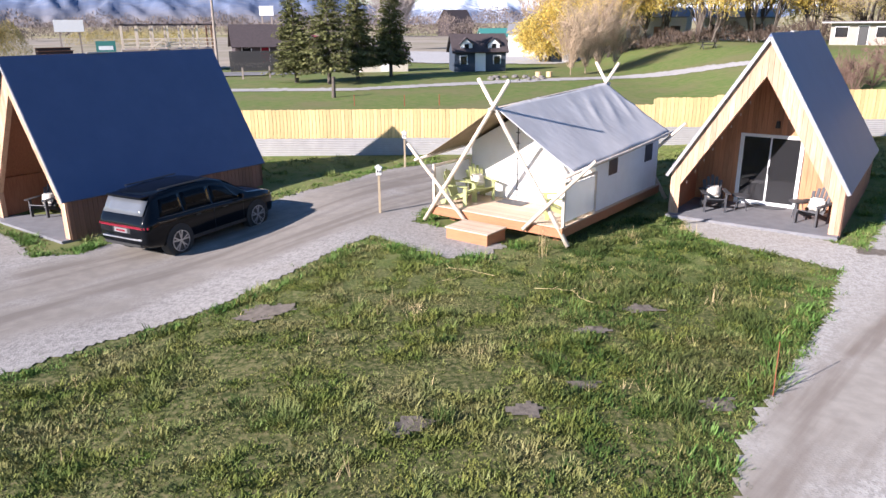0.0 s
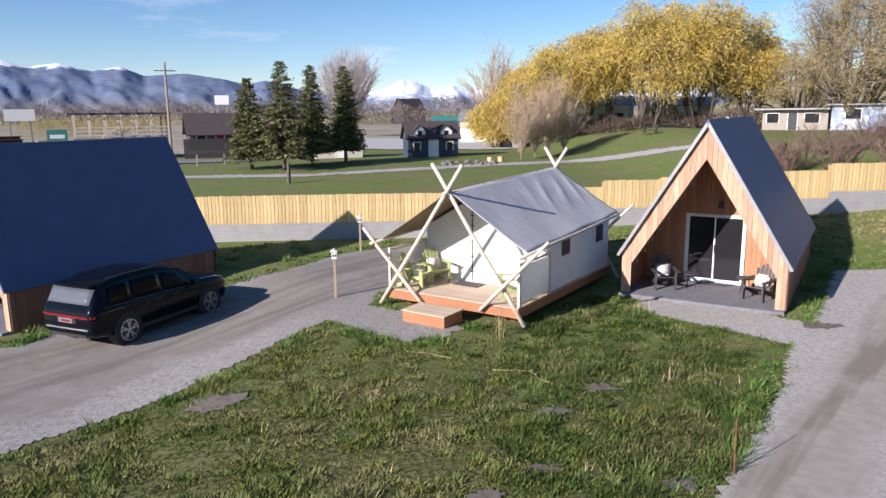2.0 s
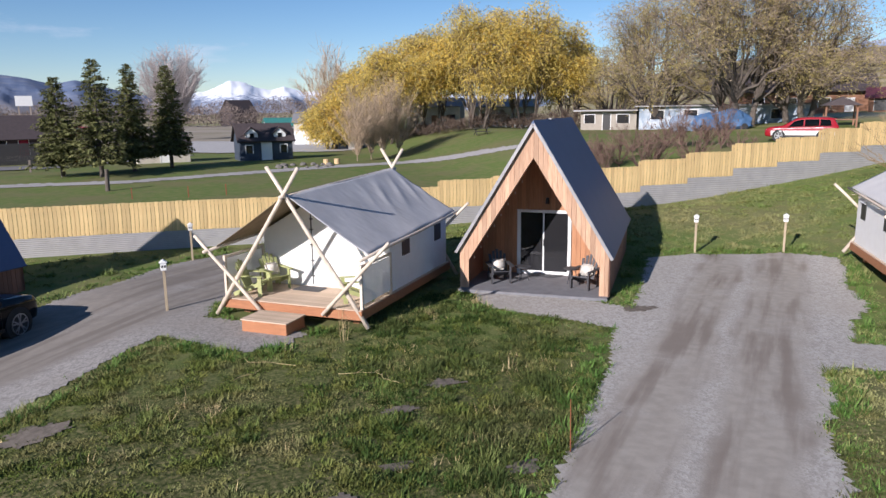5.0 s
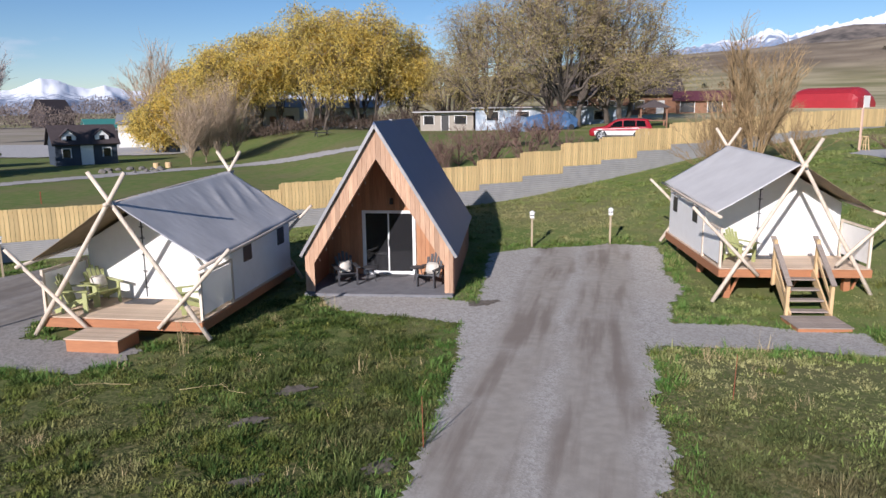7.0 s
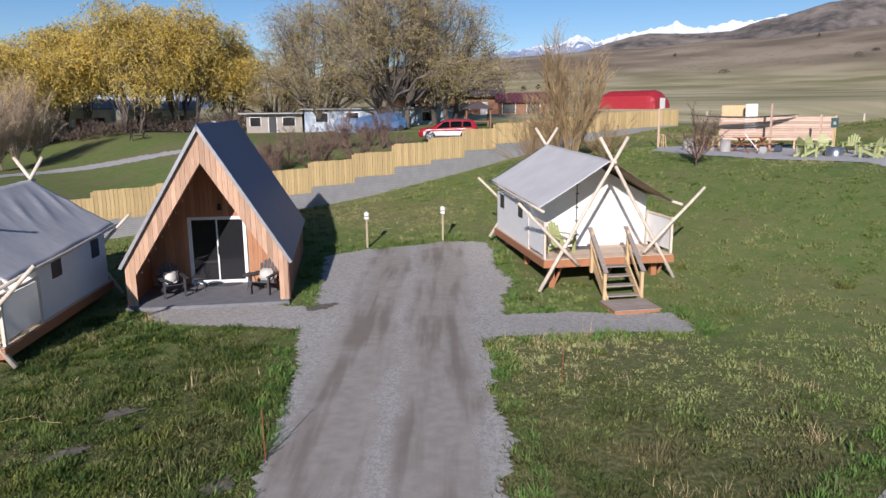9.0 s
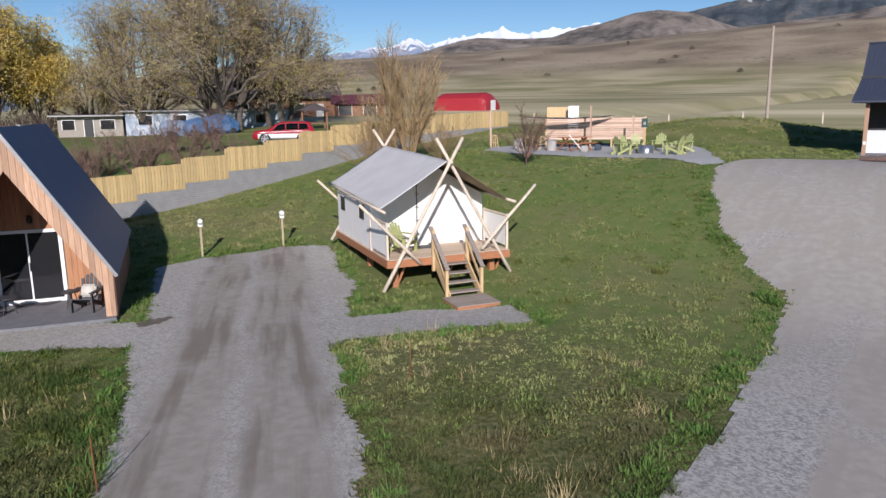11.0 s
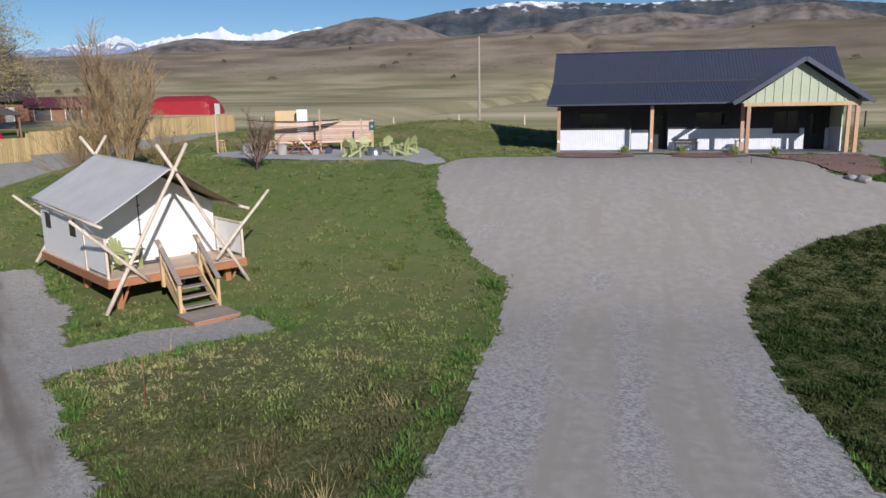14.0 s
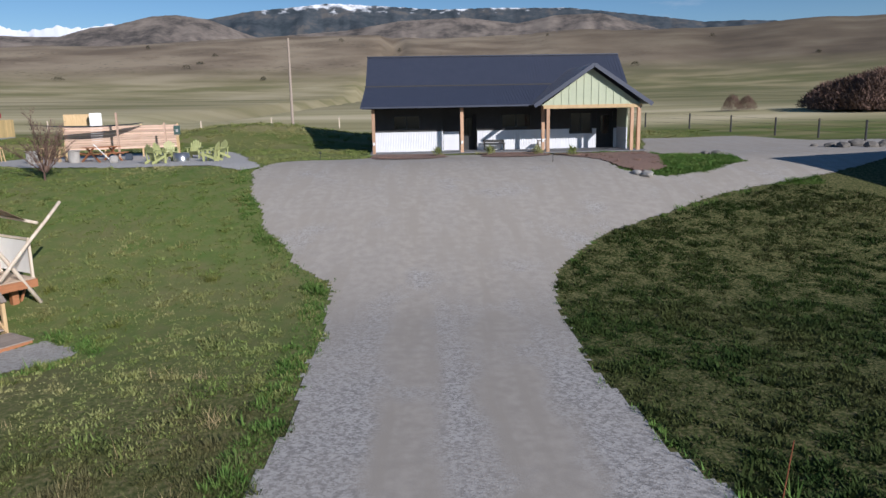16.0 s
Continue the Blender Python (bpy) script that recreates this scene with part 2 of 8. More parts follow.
M['edge_grass'] = mat("edge_grass", (0.062, 0.14, 0.024), (0.125, 0.195, 0.045), 1.5, 0.7, space='POS', island=0.25, spec=0.2)
M['meadow'] = mat("meadow_blades", (0.112, 0.185, 0.037), (0.23, 0.235, 0.085), 0.6, 0.75, space='POS', island=0.2, stain=(0.36, 0.315, 0.155), sscale=0.17, samt=0.6, spec=0.2)
M['pinktwig'] = mat("pink_twigs", (0.47, 0.36, 0.25), (0.36, 0.27, 0.185), 0.8, 0.85, space='POS', island=0.3, spec=0.2)
M['shrubtwig'] = mat("yellow_twigs", (0.36, 0.25, 0.13), (0.25, 0.175, 0.095), 1.2, 0.85, space='POS', island=0.3, spec=0.2)
M['pale_twig'] = mat("pale_twigs", (0.46, 0.41, 0.39), (0.37, 0.33, 0.315), 0.3, 0.9, space='POS', island=0.2, spec=0.1)
M['dirt'] = mat("dry_dirt", (0.36, 0.315, 0.255), (0.26, 0.22, 0.17), 0.08, 0.95, space='POS', stain=(0.22, 0.20, 0.11), sscale=0.02, samt=0.6, spec=0.1)
M['dry'] = mat("dry_grass", (0.48, 0.38, 0.20), (0.36, 0.28, 0.14), 2, 0.85, space='POS', island=0.3, spec=0.2)
M['office_roof'] = mat("office_roof", (0.052, 0.06, 0.088), (0.06, 0.068, 0.098), 2, 0.45, 0.15)
M['charcoal'] = mat("charcoal_siding", (0.045, 0.043, 0.043), (0.035, 0.034, 0.034), 3, 0.8)
M['sage'] = mat("sage_siding", (0.46, 0.50, 0.36), (0.42, 0.46, 0.33), 3, 0.75)
M['mulch'] = mat("mulch", (0.26, 0.16, 0.12), (0.165, 0.105, 0.08), 9, 0.95, bump=0.8, bscale=18, space='POS')
M['mulch_chip'] = mat("mulch_chip", (0.29, 0.185, 0.14), (0.20, 0.13, 0.10), 6, 0.95, space='POS', island=0.4, spec=0.1)
M['dark_stone'] = mat("dark_stone", (0.19, 0.175, 0.155), (0.12, 0.11, 0.10), 3, 0.9, bump=0.4)
M['stone'] = mat("stone", (0.40, 0.38, 0.35), (0.28, 0.26, 0.24), 3, 0.9, bump=0.4)
M['barnred'] = mat("barn_red", (0.35, 0.022, 0.03), (0.30, 0.02, 0.026), 2, 0.5)
M['brownwall'] = mat("brown_wall", (0.26, 0.13, 0.075), (0.21, 0.105, 0.06), 3, 0.8)
M['brownroof'] = mat("brown_roof", (0.066, 0.05, 0.05), (0.05, 0.038, 0.039), 3, 0.8)
M['blue_house'] = mat("blue_house", (0.17, 0.235, 0.32), (0.36, 0.41, 0.47), 0.9, 0.6, stretch=(1, 1, 0.35), stain=(0.62, 0.65, 0.69), sscale=1.3, samt=0.7)
M['navy'] = mat("navy_siding", (0.045, 0.06, 0.085), (0.038, 0.05, 0.07), 3, 0.7)
M['dun'] = mat("dun_wall", (0.34, 0.30, 0.25), (0.28, 0.25, 0.21), 3, 0.8)
M['beige'] = mat("beige_wall", (0.55, 0.50, 0.42), (0.48, 0.44, 0.37), 3, 0.8)
M['asphalt'] = mat("asphalt", (0.20, 0.19, 0.185), (0.16, 0.155, 0.15), 4, 0.9, space='POS')
M['teal'] = mat("teal_metal", (0.05, 0.22, 0.19), (0.04, 0.18, 0.16), 3, 0.5)
M['teal_dark'] = mat("dark_green_metal", (0.012, 0.05, 0.045), (0.015, 0.06, 0.05), 3, 0.5)
M['chrome'] = mat("galvanised", (0.6, 0.6, 0.6), (0.5, 0.5, 0.5), 6, 0.3, 0.9)
M['van_red'] = mat("van_red", (0.30, 0.012, 0.02), (0.26, 0.01, 0.018), 2, 0.25)
M['tarp_blue'] = mat("tarp_blue", (0.04, 0.10, 0.21), (0.075, 0.15, 0.28), 2, 0.6, bump=0.5, bscale=3)
M['tarp_pale'] = mat("tarp_pale", (0.22, 0.28, 0.36), (0.17, 0.22, 0.30), 2, 0.6, bump=0.5, bscale=3)
M['screen_wood'] = mat("screen_wood", (0.56, 0.40, 0.30), (0.47, 0.31, 0.225), 2, 0.7, bump=0.15, stretch=(1, 6, 6), obj=0.25)
M['maroon'] = mat("maroon_roof", (0.12, 0.035, 0.045), (0.10, 0.03, 0.04), 3, 0.6)
M['rust'] = mat("rust", (0.30, 0.09, 0.04), (0.20, 0.06, 0.03), 9, 0.8)
M['brush'] = mat("brush", (0.20, 0.13, 0.105), (0.145, 0.095, 0.075), 0.6, 0.9, space='POS', island=0.35, spec=0.1)
M['dark_brush'] = mat("dark_brush", (0.115, 0.085, 0.066), (0.075, 0.056, 0.045), 0.6, 0.9, space='POS', island=0.35, spec=0.1)
M['far_brush'] = mat("far_brush", (0.225, 0.18, 0.155), (0.15, 0.122, 0.108), 0.05, 0.95, space='POS', island=0.25, spec=0.05)
M['sagebrush'] = mat("sagebrush", (0.06, 0.058, 0.036), (0.045, 0.044, 0.03), 0.6, 0.9, space='POS', island=0.35, spec=0.1)
M['earth'] = mat("bare_earth", (0.20, 0.17, 0.14), (0.115, 0.098, 0.08), 7, 0.95, bump=0.6, bscale=14, space='POS', spec=0.1)


# ---- building helpers ----
def shade_smooth(me):
    me.polygons.foreach_set("use_smooth", [True] * len(me.polygons))


def part(name, bm, material, parent=None, label="", smooth=False, m=None):
    """Links a bmesh as one mesh object, under a thing or part where one is given."""
    me = bpy.data.meshes.new(name)
    bm.normal_update()
    bm.to_mesh(me)
    bm.free()
    me.materials.append(M[material] if isinstance(material, str) else material)
    if smooth:
        shade_smooth(me)
    ob = new(name, me)
    if parent is not None:
        ob.parent = parent
    if m is not None:
        ob.matrix_basis = m
    if label:
        ob["label"] = label
    return ob


def share(name, ob, parent, m):
    """Another piece on the mesh of ob."""
    o = new(name, ob.data)
    o.parent = parent
    o.matrix_basis = m
    return o


def thing(name, m, label, category, group="", kind=""):
    e = new(name)
    e.empty_display_size = 0.2
    e.matrix_basis = m
    return tagged(e, label, category, group, kind)


def box(bm, x0, y0, z0, x1, y1, z1, m=None):
    vs = [bm.verts.new(p) for p in ((x0, y0, z0), (x1, y0, z0), (x1, y1, z0), (x0, y1, z0), (x0, y0, z1), (x1, y0, z1), (x1, y1, z1), (x0, y1, z1))]
    for f in ((0, 3, 2, 1), (4, 5, 6, 7), (0, 1, 5, 4), (1, 2, 6, 5), (2, 3, 7, 6), (3, 0, 4, 7)):
        bm.faces.new([vs[i] for i in f])
    if m is not None:
        bmesh.ops.transform(bm, matrix=m, verts=vs)
    return bm


def BX(*a, bevel=0.0, m=None):
    bm = box(bmesh.new(), *a, m=m)
    if bevel:
        bmesh.ops.bevel(bm, geom=bm.edges[:], offset=bevel, segments=2, affect='EDGES')
    return bm


def beam(bm, a, b, r0, r1=None, n=8, wob=0.0):
    """A tapered round pole from a to b."""
    a, b = Vector(a), Vector(b)
    r1 = r0 if r1 is None else r1
    d = b - a
    q = d.to_track_quat('Z', 'Y').to_matrix()
    k = 2 if wob == 0 else 5
    rings = []
    for j in range(k):
        f = j / (k - 1)
        c = a + d * f
        if wob and 0 < j < k - 1:
            c = c + q @ Vector((random.uniform(-wob, wob), random.uniform(-wob, wob), 0))
        r = r0 + (r1 - r0) * f
        rings.append([bm.verts.new(c + q @ Vector((math.cos(2 * math.pi * i / n) * r, math.sin(2 * math.pi * i / n) * r, 0))) for i in range(n)])
    for j in range(k - 1):
        for i in range(n):
            bm.faces.new((rings[j][i], rings[j][(i + 1) % n], rings[j + 1][(i + 1) % n], rings[j + 1][i]))
    bm.faces.new(rings[0][::-1])
    bm.faces.new(rings[-1])
    return bm


def bar(bm, a, b, w, h, up=(0, 0, 1)):
    """A squared timber from a to b, w wide and h deep (h along up)."""
    a, b = Vector(a), Vector(b)
    d = (b - a).normalized()
    s = d.cross(Vector(up)).normalized() * w / 2
    t = s.cross(d).normalized() * h / 2
    vs = [bm.verts.new(p + x * s + y * t) for p in (a, b) for x, y in ((-1, -1), (1, -1), (1, 1), (-1, 1))]
    for f in ((0, 1, 2, 3), (7, 6, 5, 4), (0, 4, 5, 1), (1, 5, 6, 2), (2, 6, 7, 3), (3, 7, 4, 0)):
        bm.faces.new([vs[i] for i in f])
    bmesh.ops.recalc_face_normals(bm, faces=bm.faces[:]) if len(bm.faces) < 40 else None
    return bm


def prism(pts, y0, y1):
    """An outline in x, z drawn out along y."""
    bm = bmesh.new()
    a = [bm.verts.new((x, y0, z)) for x, z in pts]
    b = [bm.verts.new((x, y1, z)) for x, z in pts]
    bm.faces.new(a)
    bm.faces.new(b[::-1])
    n = len(pts)
    for i in range(n):
        bm.faces.new((a[(i + 1) % n], a[i], b[i], b[(i + 1) % n]))
    bmesh.ops.recalc_face_normals(bm, faces=bm.faces[:])
    return bm


def slab4(a, b, c, d, t):
    """A sheet through four corners, t thick along its normal."""
    bm = bmesh.new()
    P = [Vector(p) for p in (a, b, c, d)]
    n = (P[1] - P[0]).cross(P[3] - P[0]).normalized() * t
    v = [bm.verts.new(p) for p in P] + [bm.verts.new(p + n) for p in P]
    for f in ((0, 3, 2, 1), (4, 5, 6, 7), (0, 1, 5, 4), (1, 2, 6, 5), (2, 3, 7, 6), (3, 0, 4, 7)):
        bm.faces.new([v[i] for i in f])
    return bm


def sm(a, b, x):
    k = np.clip((x - a) / (b - a), 0, 1)
    return k * k * (3 - 2 * k)


def height(x, y):
    """The lie of the land."""
    x, y = np.asarray(x, float), np.asarray(y, float)
    r = np.hypot(x, y)
    az = np.degrees(np.arctan2(x, y))
    east = sm(30, 50, az) * sm(150, 128, az)
    z = 3.05 * sm(17.5, 35.5, x + 0.02 * y)
    z = z - 0.5 * sm(-1.5, -7, x) * sm(27, 21, y)
    z = z + 0.5 * sm(45, 75, y) * sm(40, 20, x)
    z = z + east * (np.interp(r, [48, 120, 520], [0, 2.3, 12.5]))
    z = z + (1 - east) * np.interp(r, [150, 1600], [0, 5.0]) * sm(-60, -40, az)
    z = z + 1.35 * np.exp(-((x - 54) / 6.0) ** 2 - ((y - 12.5) / 7.5) ** 2)
    z = z - 0.26 * np.exp(-((x - 16.6) ** 2 + (y - 10.6) ** 2) / 10.2)
    z = z - 0.15 * sm(31, 38, x) * sm(56, 50, x) * sm(7, 3, y) * sm(-30, -18, y)
    foot = np.interp(x, [-20, 4, 8.5, 20, 22.5, 26.9, 31, 33.4, 43, 53], [-0.12, -0.06, 0.3, 0.78, 0.98, 1.5, 2.03, 2.4, 3.3, 4.0])
    k = sm(22, 29.5, y) * sm(46, 36, y)
    z = z * (1 - k) + foot * k
    z = z - 0.5 * np.exp(-((x - 42.5) / 8.5) ** 2 - ((y - 46.5) / 8.0) ** 2)
    crest = np.interp(az, [12, 24, 30, 36.6, 47.7, 54.5, 60.5, 66.5, 70, 74.5, 80.4, 93.5, 97.7, 101.7, 106, 113, 118, 125, 140, 160], [0.5, 0.6, 2.4, 3.5, 3.75, 4.25, 4.5, 4.6, 4.8, 5.35, 5.45, 5.35, 5.4, 5.45, 5.45, 5.4, 5.45, 5.4, 5.0, 0.6])
    hill = np.tan(np.radians(crest)) * 1350 - 12
    bumps = 0.022 * np.sin(az * 0.35 + r * 0.003) + 0.010 * np.sin(az * 0.8 - r * 0.004) + 0.004 * np.sin(az * 1.9 + r * 0.006)
    up = sm(420, 1350, r) * (1 + bumps * sm(420, 700, r) * sm(1350, 1150, r) * 1.2)
    z = z + hill * up * sm(2000, 1400, r)
    return z


def H(x, y):
    return float(height(x, y))


def up_from(x, y, rz, dz=0.0):
    return pose(x, y, H(x, y) + dz, 0, 0, rz)


# ---- ground ----
def ground_sheet():
    azs = np.concatenate([np.arange(-60, 140, 1.0), np.arange(140, 300, 5.0)])
    rs = np.concatenate([[0.6], 0.6 * 1.055 ** np.arange(1, 160)])
    rs = rs[rs < 2400]
    rs = np.append(rs, [3200, 4700])
    R_, A_ = np.meshgrid(rs, np.radians(azs), indexing='ij')
    X, Y = R_ * np.sin(A_), R_ * np.cos(A_)
    Z = height(X, Y)
    co = np.stack([X, Y, Z], -1).reshape(-1, 3)
    co = np.vstack([co, [[0, 0, 0]]])
    n, k = len(rs), len(azs)
    faces = []
    for i in range(n - 1):
        for j in range(k):
            j2 = (j + 1) % k
            faces.append((i * k + j, i * k + j2, (i + 1) * k + j2, (i + 1) * k + j))
    for j in range(k):
        faces.append((len(co) - 1, (j + 1) % k, j))
    me = bpy.data.meshes.new("ground")
    me.from_pydata(co.tolist(), [], [f[::-1] for f in faces])
    me.materials.append(M['land'])
    shade_smooth(me)
    me.update()
    return tagged(new("ground", me), "grassy ground rising eastward to dry brown foothills", "ground", kind="structure")


def land_material():
    """Green lawn close by, dry pasture further out, brown hill grass beyond."""
    m = M['soil'].copy()
    m.name = "land"
    nt = m.node_tree
    N, L = nt.nodes, nt.links
    b = N["Principled BSDF"]
    near = b.inputs["Base Color"].links[0].from_socket
    geo = N.new("ShaderNodeNewGeometry").outputs["Position"]
    ln = N.new("ShaderNodeVectorMath"); ln.operation = 'LENGTH'
    L.new(geo, ln.inputs[0])
    sep = N.new("ShaderNodeSeparateXYZ")
    L.new(geo, sep.inputs[0])

    def noise_ramp(scale, stretch, cols):
        mp = N.new("ShaderNodeMapping"); mp.inputs["Scale"].default_value = stretch
        L.new(geo, mp.inputs[0])
        n = N.new("ShaderNodeTexNoise"); n.inputs["Scale"].default_value, n.inputs["Detail"].default_value = scale, 8
        L.new(mp.outputs[0], n.inputs["Vector"])
        r = N.new("ShaderNodeValToRGB")
        els = r.color_ramp.elements
        while len(els) < len(cols):
            els.new(0.5)
        for e, (p, c) in zip(els, cols):
            e.position, e.color = p, (*c, 1)
        L.new(n.outputs["Fac"], r.inputs[0])
        return r.outputs[0]
    pasture = noise_ramp(0.022, (1.0, 0.7, 1), [(0.36, (0.225, 0.21, 0.10)), (0.5, (0.34, 0.295, 0.165)), (0.64, (0.45, 0.385, 0.24))])
    green_field = noise_ramp(0.03, (1.0, 0.6, 1), [(0.36, (0.15, 0.158, 0.065)), (0.5, (0.21, 0.195, 0.095)), (0.64, (0.33, 0.285, 0.155))])
    hills = noise_ramp(0.011, (1, 1, 0.6), [(0.36, (0.175, 0.135, 0.095)), (0.5, (0.25, 0.198, 0.138)), (0.64, (0.325, 0.265, 0.185))])

    def blend(a, c, lo, hi, fac):
        r = N.new("ShaderNodeMapRange"); r.inputs[1].default_value, r.inputs[2].default_value = lo, hi
        L.new(fac, r.inputs[0])
        x = N.new("ShaderNodeMixRGB")
        L.new(r.outputs[0], x.inputs[0]); L.new(a, x.inputs[1]); L.new(c, x.inputs[2])
        return x.outputs[0]
    # scattered sagebrush
    sage = N.new("ShaderNodeTexVoronoi"); sage.inputs["Scale"].default_value = 0.11
    L.new(geo, sage.inputs["Vector"])
    sr = N.new("ShaderNodeMapRange"); sr.inputs[1].default_value, sr.inputs[2].default_value, sr.inputs[4].default_value = 0.34, 0.14, 0.75
    L.new(sage.outputs["Distance"], sr.inputs[0])
    sn = N.new("ShaderNodeTexNoise"); sn.inputs["Scale"].default_value, sn.inputs["Detail"].default_value = 0.012, 6
    L.new(geo, sn.inputs["Vector"])
    sk = N.new("ShaderNodeMapRange"); sk.inputs[1].default_value, sk.inputs[2].default_value = 0.44, 0.6
    L.new(sn.outputs["Fac"], sk.inputs[0])
    sf = N.new("ShaderNodeMath"); sf.operation = 'MULTIPLY'
    L.new(sr.outputs[0], sf.inputs[0]); L.new(sk.outputs[0], sf.inputs[1])
    sx = N.new("ShaderNodeMixRGB"); sx.inputs[2].default_value = (0.10, 0.088, 0.062, 1)
    L.new(sf.outputs[0], sx.inputs[0]); L.new(hills, sx.inputs[1])
    hills = sx.outputs[0]
    # southern hills: browner, with shade of slopes turned from the sun mixed in
    shaded_slope = noise_ramp(0.014, (1, 1, 0.6), [(0.33, (0.12, 0.094, 0.066)), (0.5, (0.165, 0.13, 0.09)), (0.66, (0.215, 0.178, 0.122))])
    hills = blend(hills, shaded_slope, -120, -330, sep.outputs["Y"])
    straw = noise_ramp(0.09, (1.0, 0.25, 1), [(0.34, (0.30, 0.27, 0.135)), (0.5, (0.47, 0.41, 0.24)), (0.64, (0.58, 0.50, 0.32))])
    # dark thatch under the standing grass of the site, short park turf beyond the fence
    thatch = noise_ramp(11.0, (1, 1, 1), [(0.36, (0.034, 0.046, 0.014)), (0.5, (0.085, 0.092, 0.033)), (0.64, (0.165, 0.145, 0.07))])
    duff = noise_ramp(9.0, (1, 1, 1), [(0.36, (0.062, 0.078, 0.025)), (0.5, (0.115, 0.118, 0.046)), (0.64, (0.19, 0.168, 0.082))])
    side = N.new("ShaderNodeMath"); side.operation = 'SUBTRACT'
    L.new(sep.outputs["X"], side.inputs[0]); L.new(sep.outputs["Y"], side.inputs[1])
    # the meadow floor is darker inside 13 m, easing out by 18.5 m
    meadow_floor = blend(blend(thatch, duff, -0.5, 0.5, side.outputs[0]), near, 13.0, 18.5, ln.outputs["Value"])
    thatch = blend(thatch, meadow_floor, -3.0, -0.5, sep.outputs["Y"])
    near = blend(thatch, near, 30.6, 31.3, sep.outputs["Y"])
    park = noise_ramp(0.35, (1, 0.5, 1), [(0.34, (0.105, 0.14, 0.036)), (0.5, (0.15, 0.165, 0.055)), (0.66, (0.24, 0.215, 0.10))])
    near = blend(near, park, 40, 47, sep.outputs["X"])
    c = blend(near, straw, 58, 70, sep.outputs["X"])
    far = blend(straw, pasture, 100, 150, sep.outputs["X"])
    far = blend(far, green_field, -25, -70, sep.outputs["Y"])
    pasture = blend(pasture, green_field, -25, -90, sep.outputs["Y"])
    c = blend(c, far, 90, 100, sep.outputs["X"])
    c = blend(c, pasture, 220, 380, ln.outputs["Value"])
    c = blend(c, hills, 24, 52, sep.outputs["Z"])
    L.new(c, b.inputs["Base Color"])
    return m


M['land'] = land_material()
ground_sheet()


def inside(poly, X, Y):
    ok = np.zeros(X.shape, bool)
    n = len(poly)
    for i in range(n):
        (x0, y0), (x1, y1) = poly[i], poly[(i + 1) % n]
        c = ((y0 > Y) != (y1 > Y)) & (X < (x1 - x0) * (Y - y0) / (y1 - y0 + 1e-9) + x0)
        ok ^= c
    return ok


def wobble(X, Y):
    return X + 0.08 * np.sin(Y * 1.3 + X) + 0.035 * np.sin(Y * 5.7 + X * 4.0) + 0.02 * np.sin(X * 13 + Y * 17), Y + 0.08 * np.sin(X * 1.4 + 1 + Y) + 0.035 * np.sin(X * 6.3 + Y * 4.3) + 0.02 * np.sin(X * 15 - Y * 12)


def sheet(name, poly, lift, material, label, step=0.12, category="gravel", kind="structure"):
    """A thin surface that follows the land inside an outline with an uneven edge."""
    xs = np.arange(min(p[0] for p in poly) - 0.5, max(p[0] for p in poly) + 0.5, step)
    ys = np.arange(min(p[1] for p in poly) - 0.5, max(p[1] for p in poly) + 0.5, step)
    X, Y = np.meshgrid(xs, ys, indexing='ij')
    cx, cy = wobble(X[:-1, :-1] + step / 2, Y[:-1, :-1] + step / 2)
    ok = inside(poly, cx, cy)
    Z = height(X, Y) + lift
    idx = -np.ones(X.shape, int)
    need = np.zeros(X.shape, bool)
    need[:-1, :-1] |= ok; need[1:, :-1] |= ok; need[:-1, 1:] |= ok; need[1:, 1:] |= ok
    idx[need] = np.arange(need.sum())
    co = np.stack([X[need], Y[need], Z[need]], 1)
    I, J = np.nonzero(ok)
    faces = np.stack([idx[I, J], idx[I + 1, J], idx[I + 1, J + 1], idx[I, J + 1]], 1)
    me = bpy.data.meshes.new(name)
    me.from_pydata(co.tolist(), [], faces.tolist())
    me.materials.append(M[material])
    shade_smooth(me)
    return tagged(new(name, me), label, category, kind=kind)


DRIVE_A = [(-18, 10.5), (-7.9, 11.3), (-6.6, 12.7), (-4.4, 14.6), (-3.5, 16.1), (-2.7, 17.3), (-1.9, 18.2), (-1.2, 17.5), (-0.4, 16.6), (0.2, 16.2), (0.9, 16.4), (1.5, 17.3), (0.6, 18.6), (-0.9, 19.6), (-0.6, 21.0), (1.5, 24.0), (1.5, 28.0), (-0.4, 28.9), (-1.8, 28.1), (-4.0, 24.9), (-5.8, 23.3), (-6.9, 24.0), (-9.4, 19.6), (-9.8, 18.3), (-11.0, 18.0), (-12.4, 19.6), (-14.5, 21.5), (-20, 22)]
DRIVE_B = [(2.0, 4.0), (4.0, 8.3), (4.9, 9.6), (6.5, 11.5), (7.5, 12.8), (9.0, 15.1), (7.8, 16.6), (6.5, 18.2), (7.0, 19.8), (9.8, 17.7), (10.4, 16.7), (11.2, 17.6), (14.6, 22.4), (16.6, 22.5), (19.4, 20.9), (20.2, 19.2), (18.5, 17.3), (16.7, 14.9), (14.6, 13.2), (13.7, 12.65), (15.5, 11.8), (16.3, 11.05), (17.5, 9.7), (16.8, 8.65), (16.1, 8.3), (15.15, 9.7), (13.65, 10.4), (12.4, 11.1), (11.5, 11.0), (9.7, 9.0), (8.1, 7.2), (6.9, 6.1), (4.0, 2.5)]
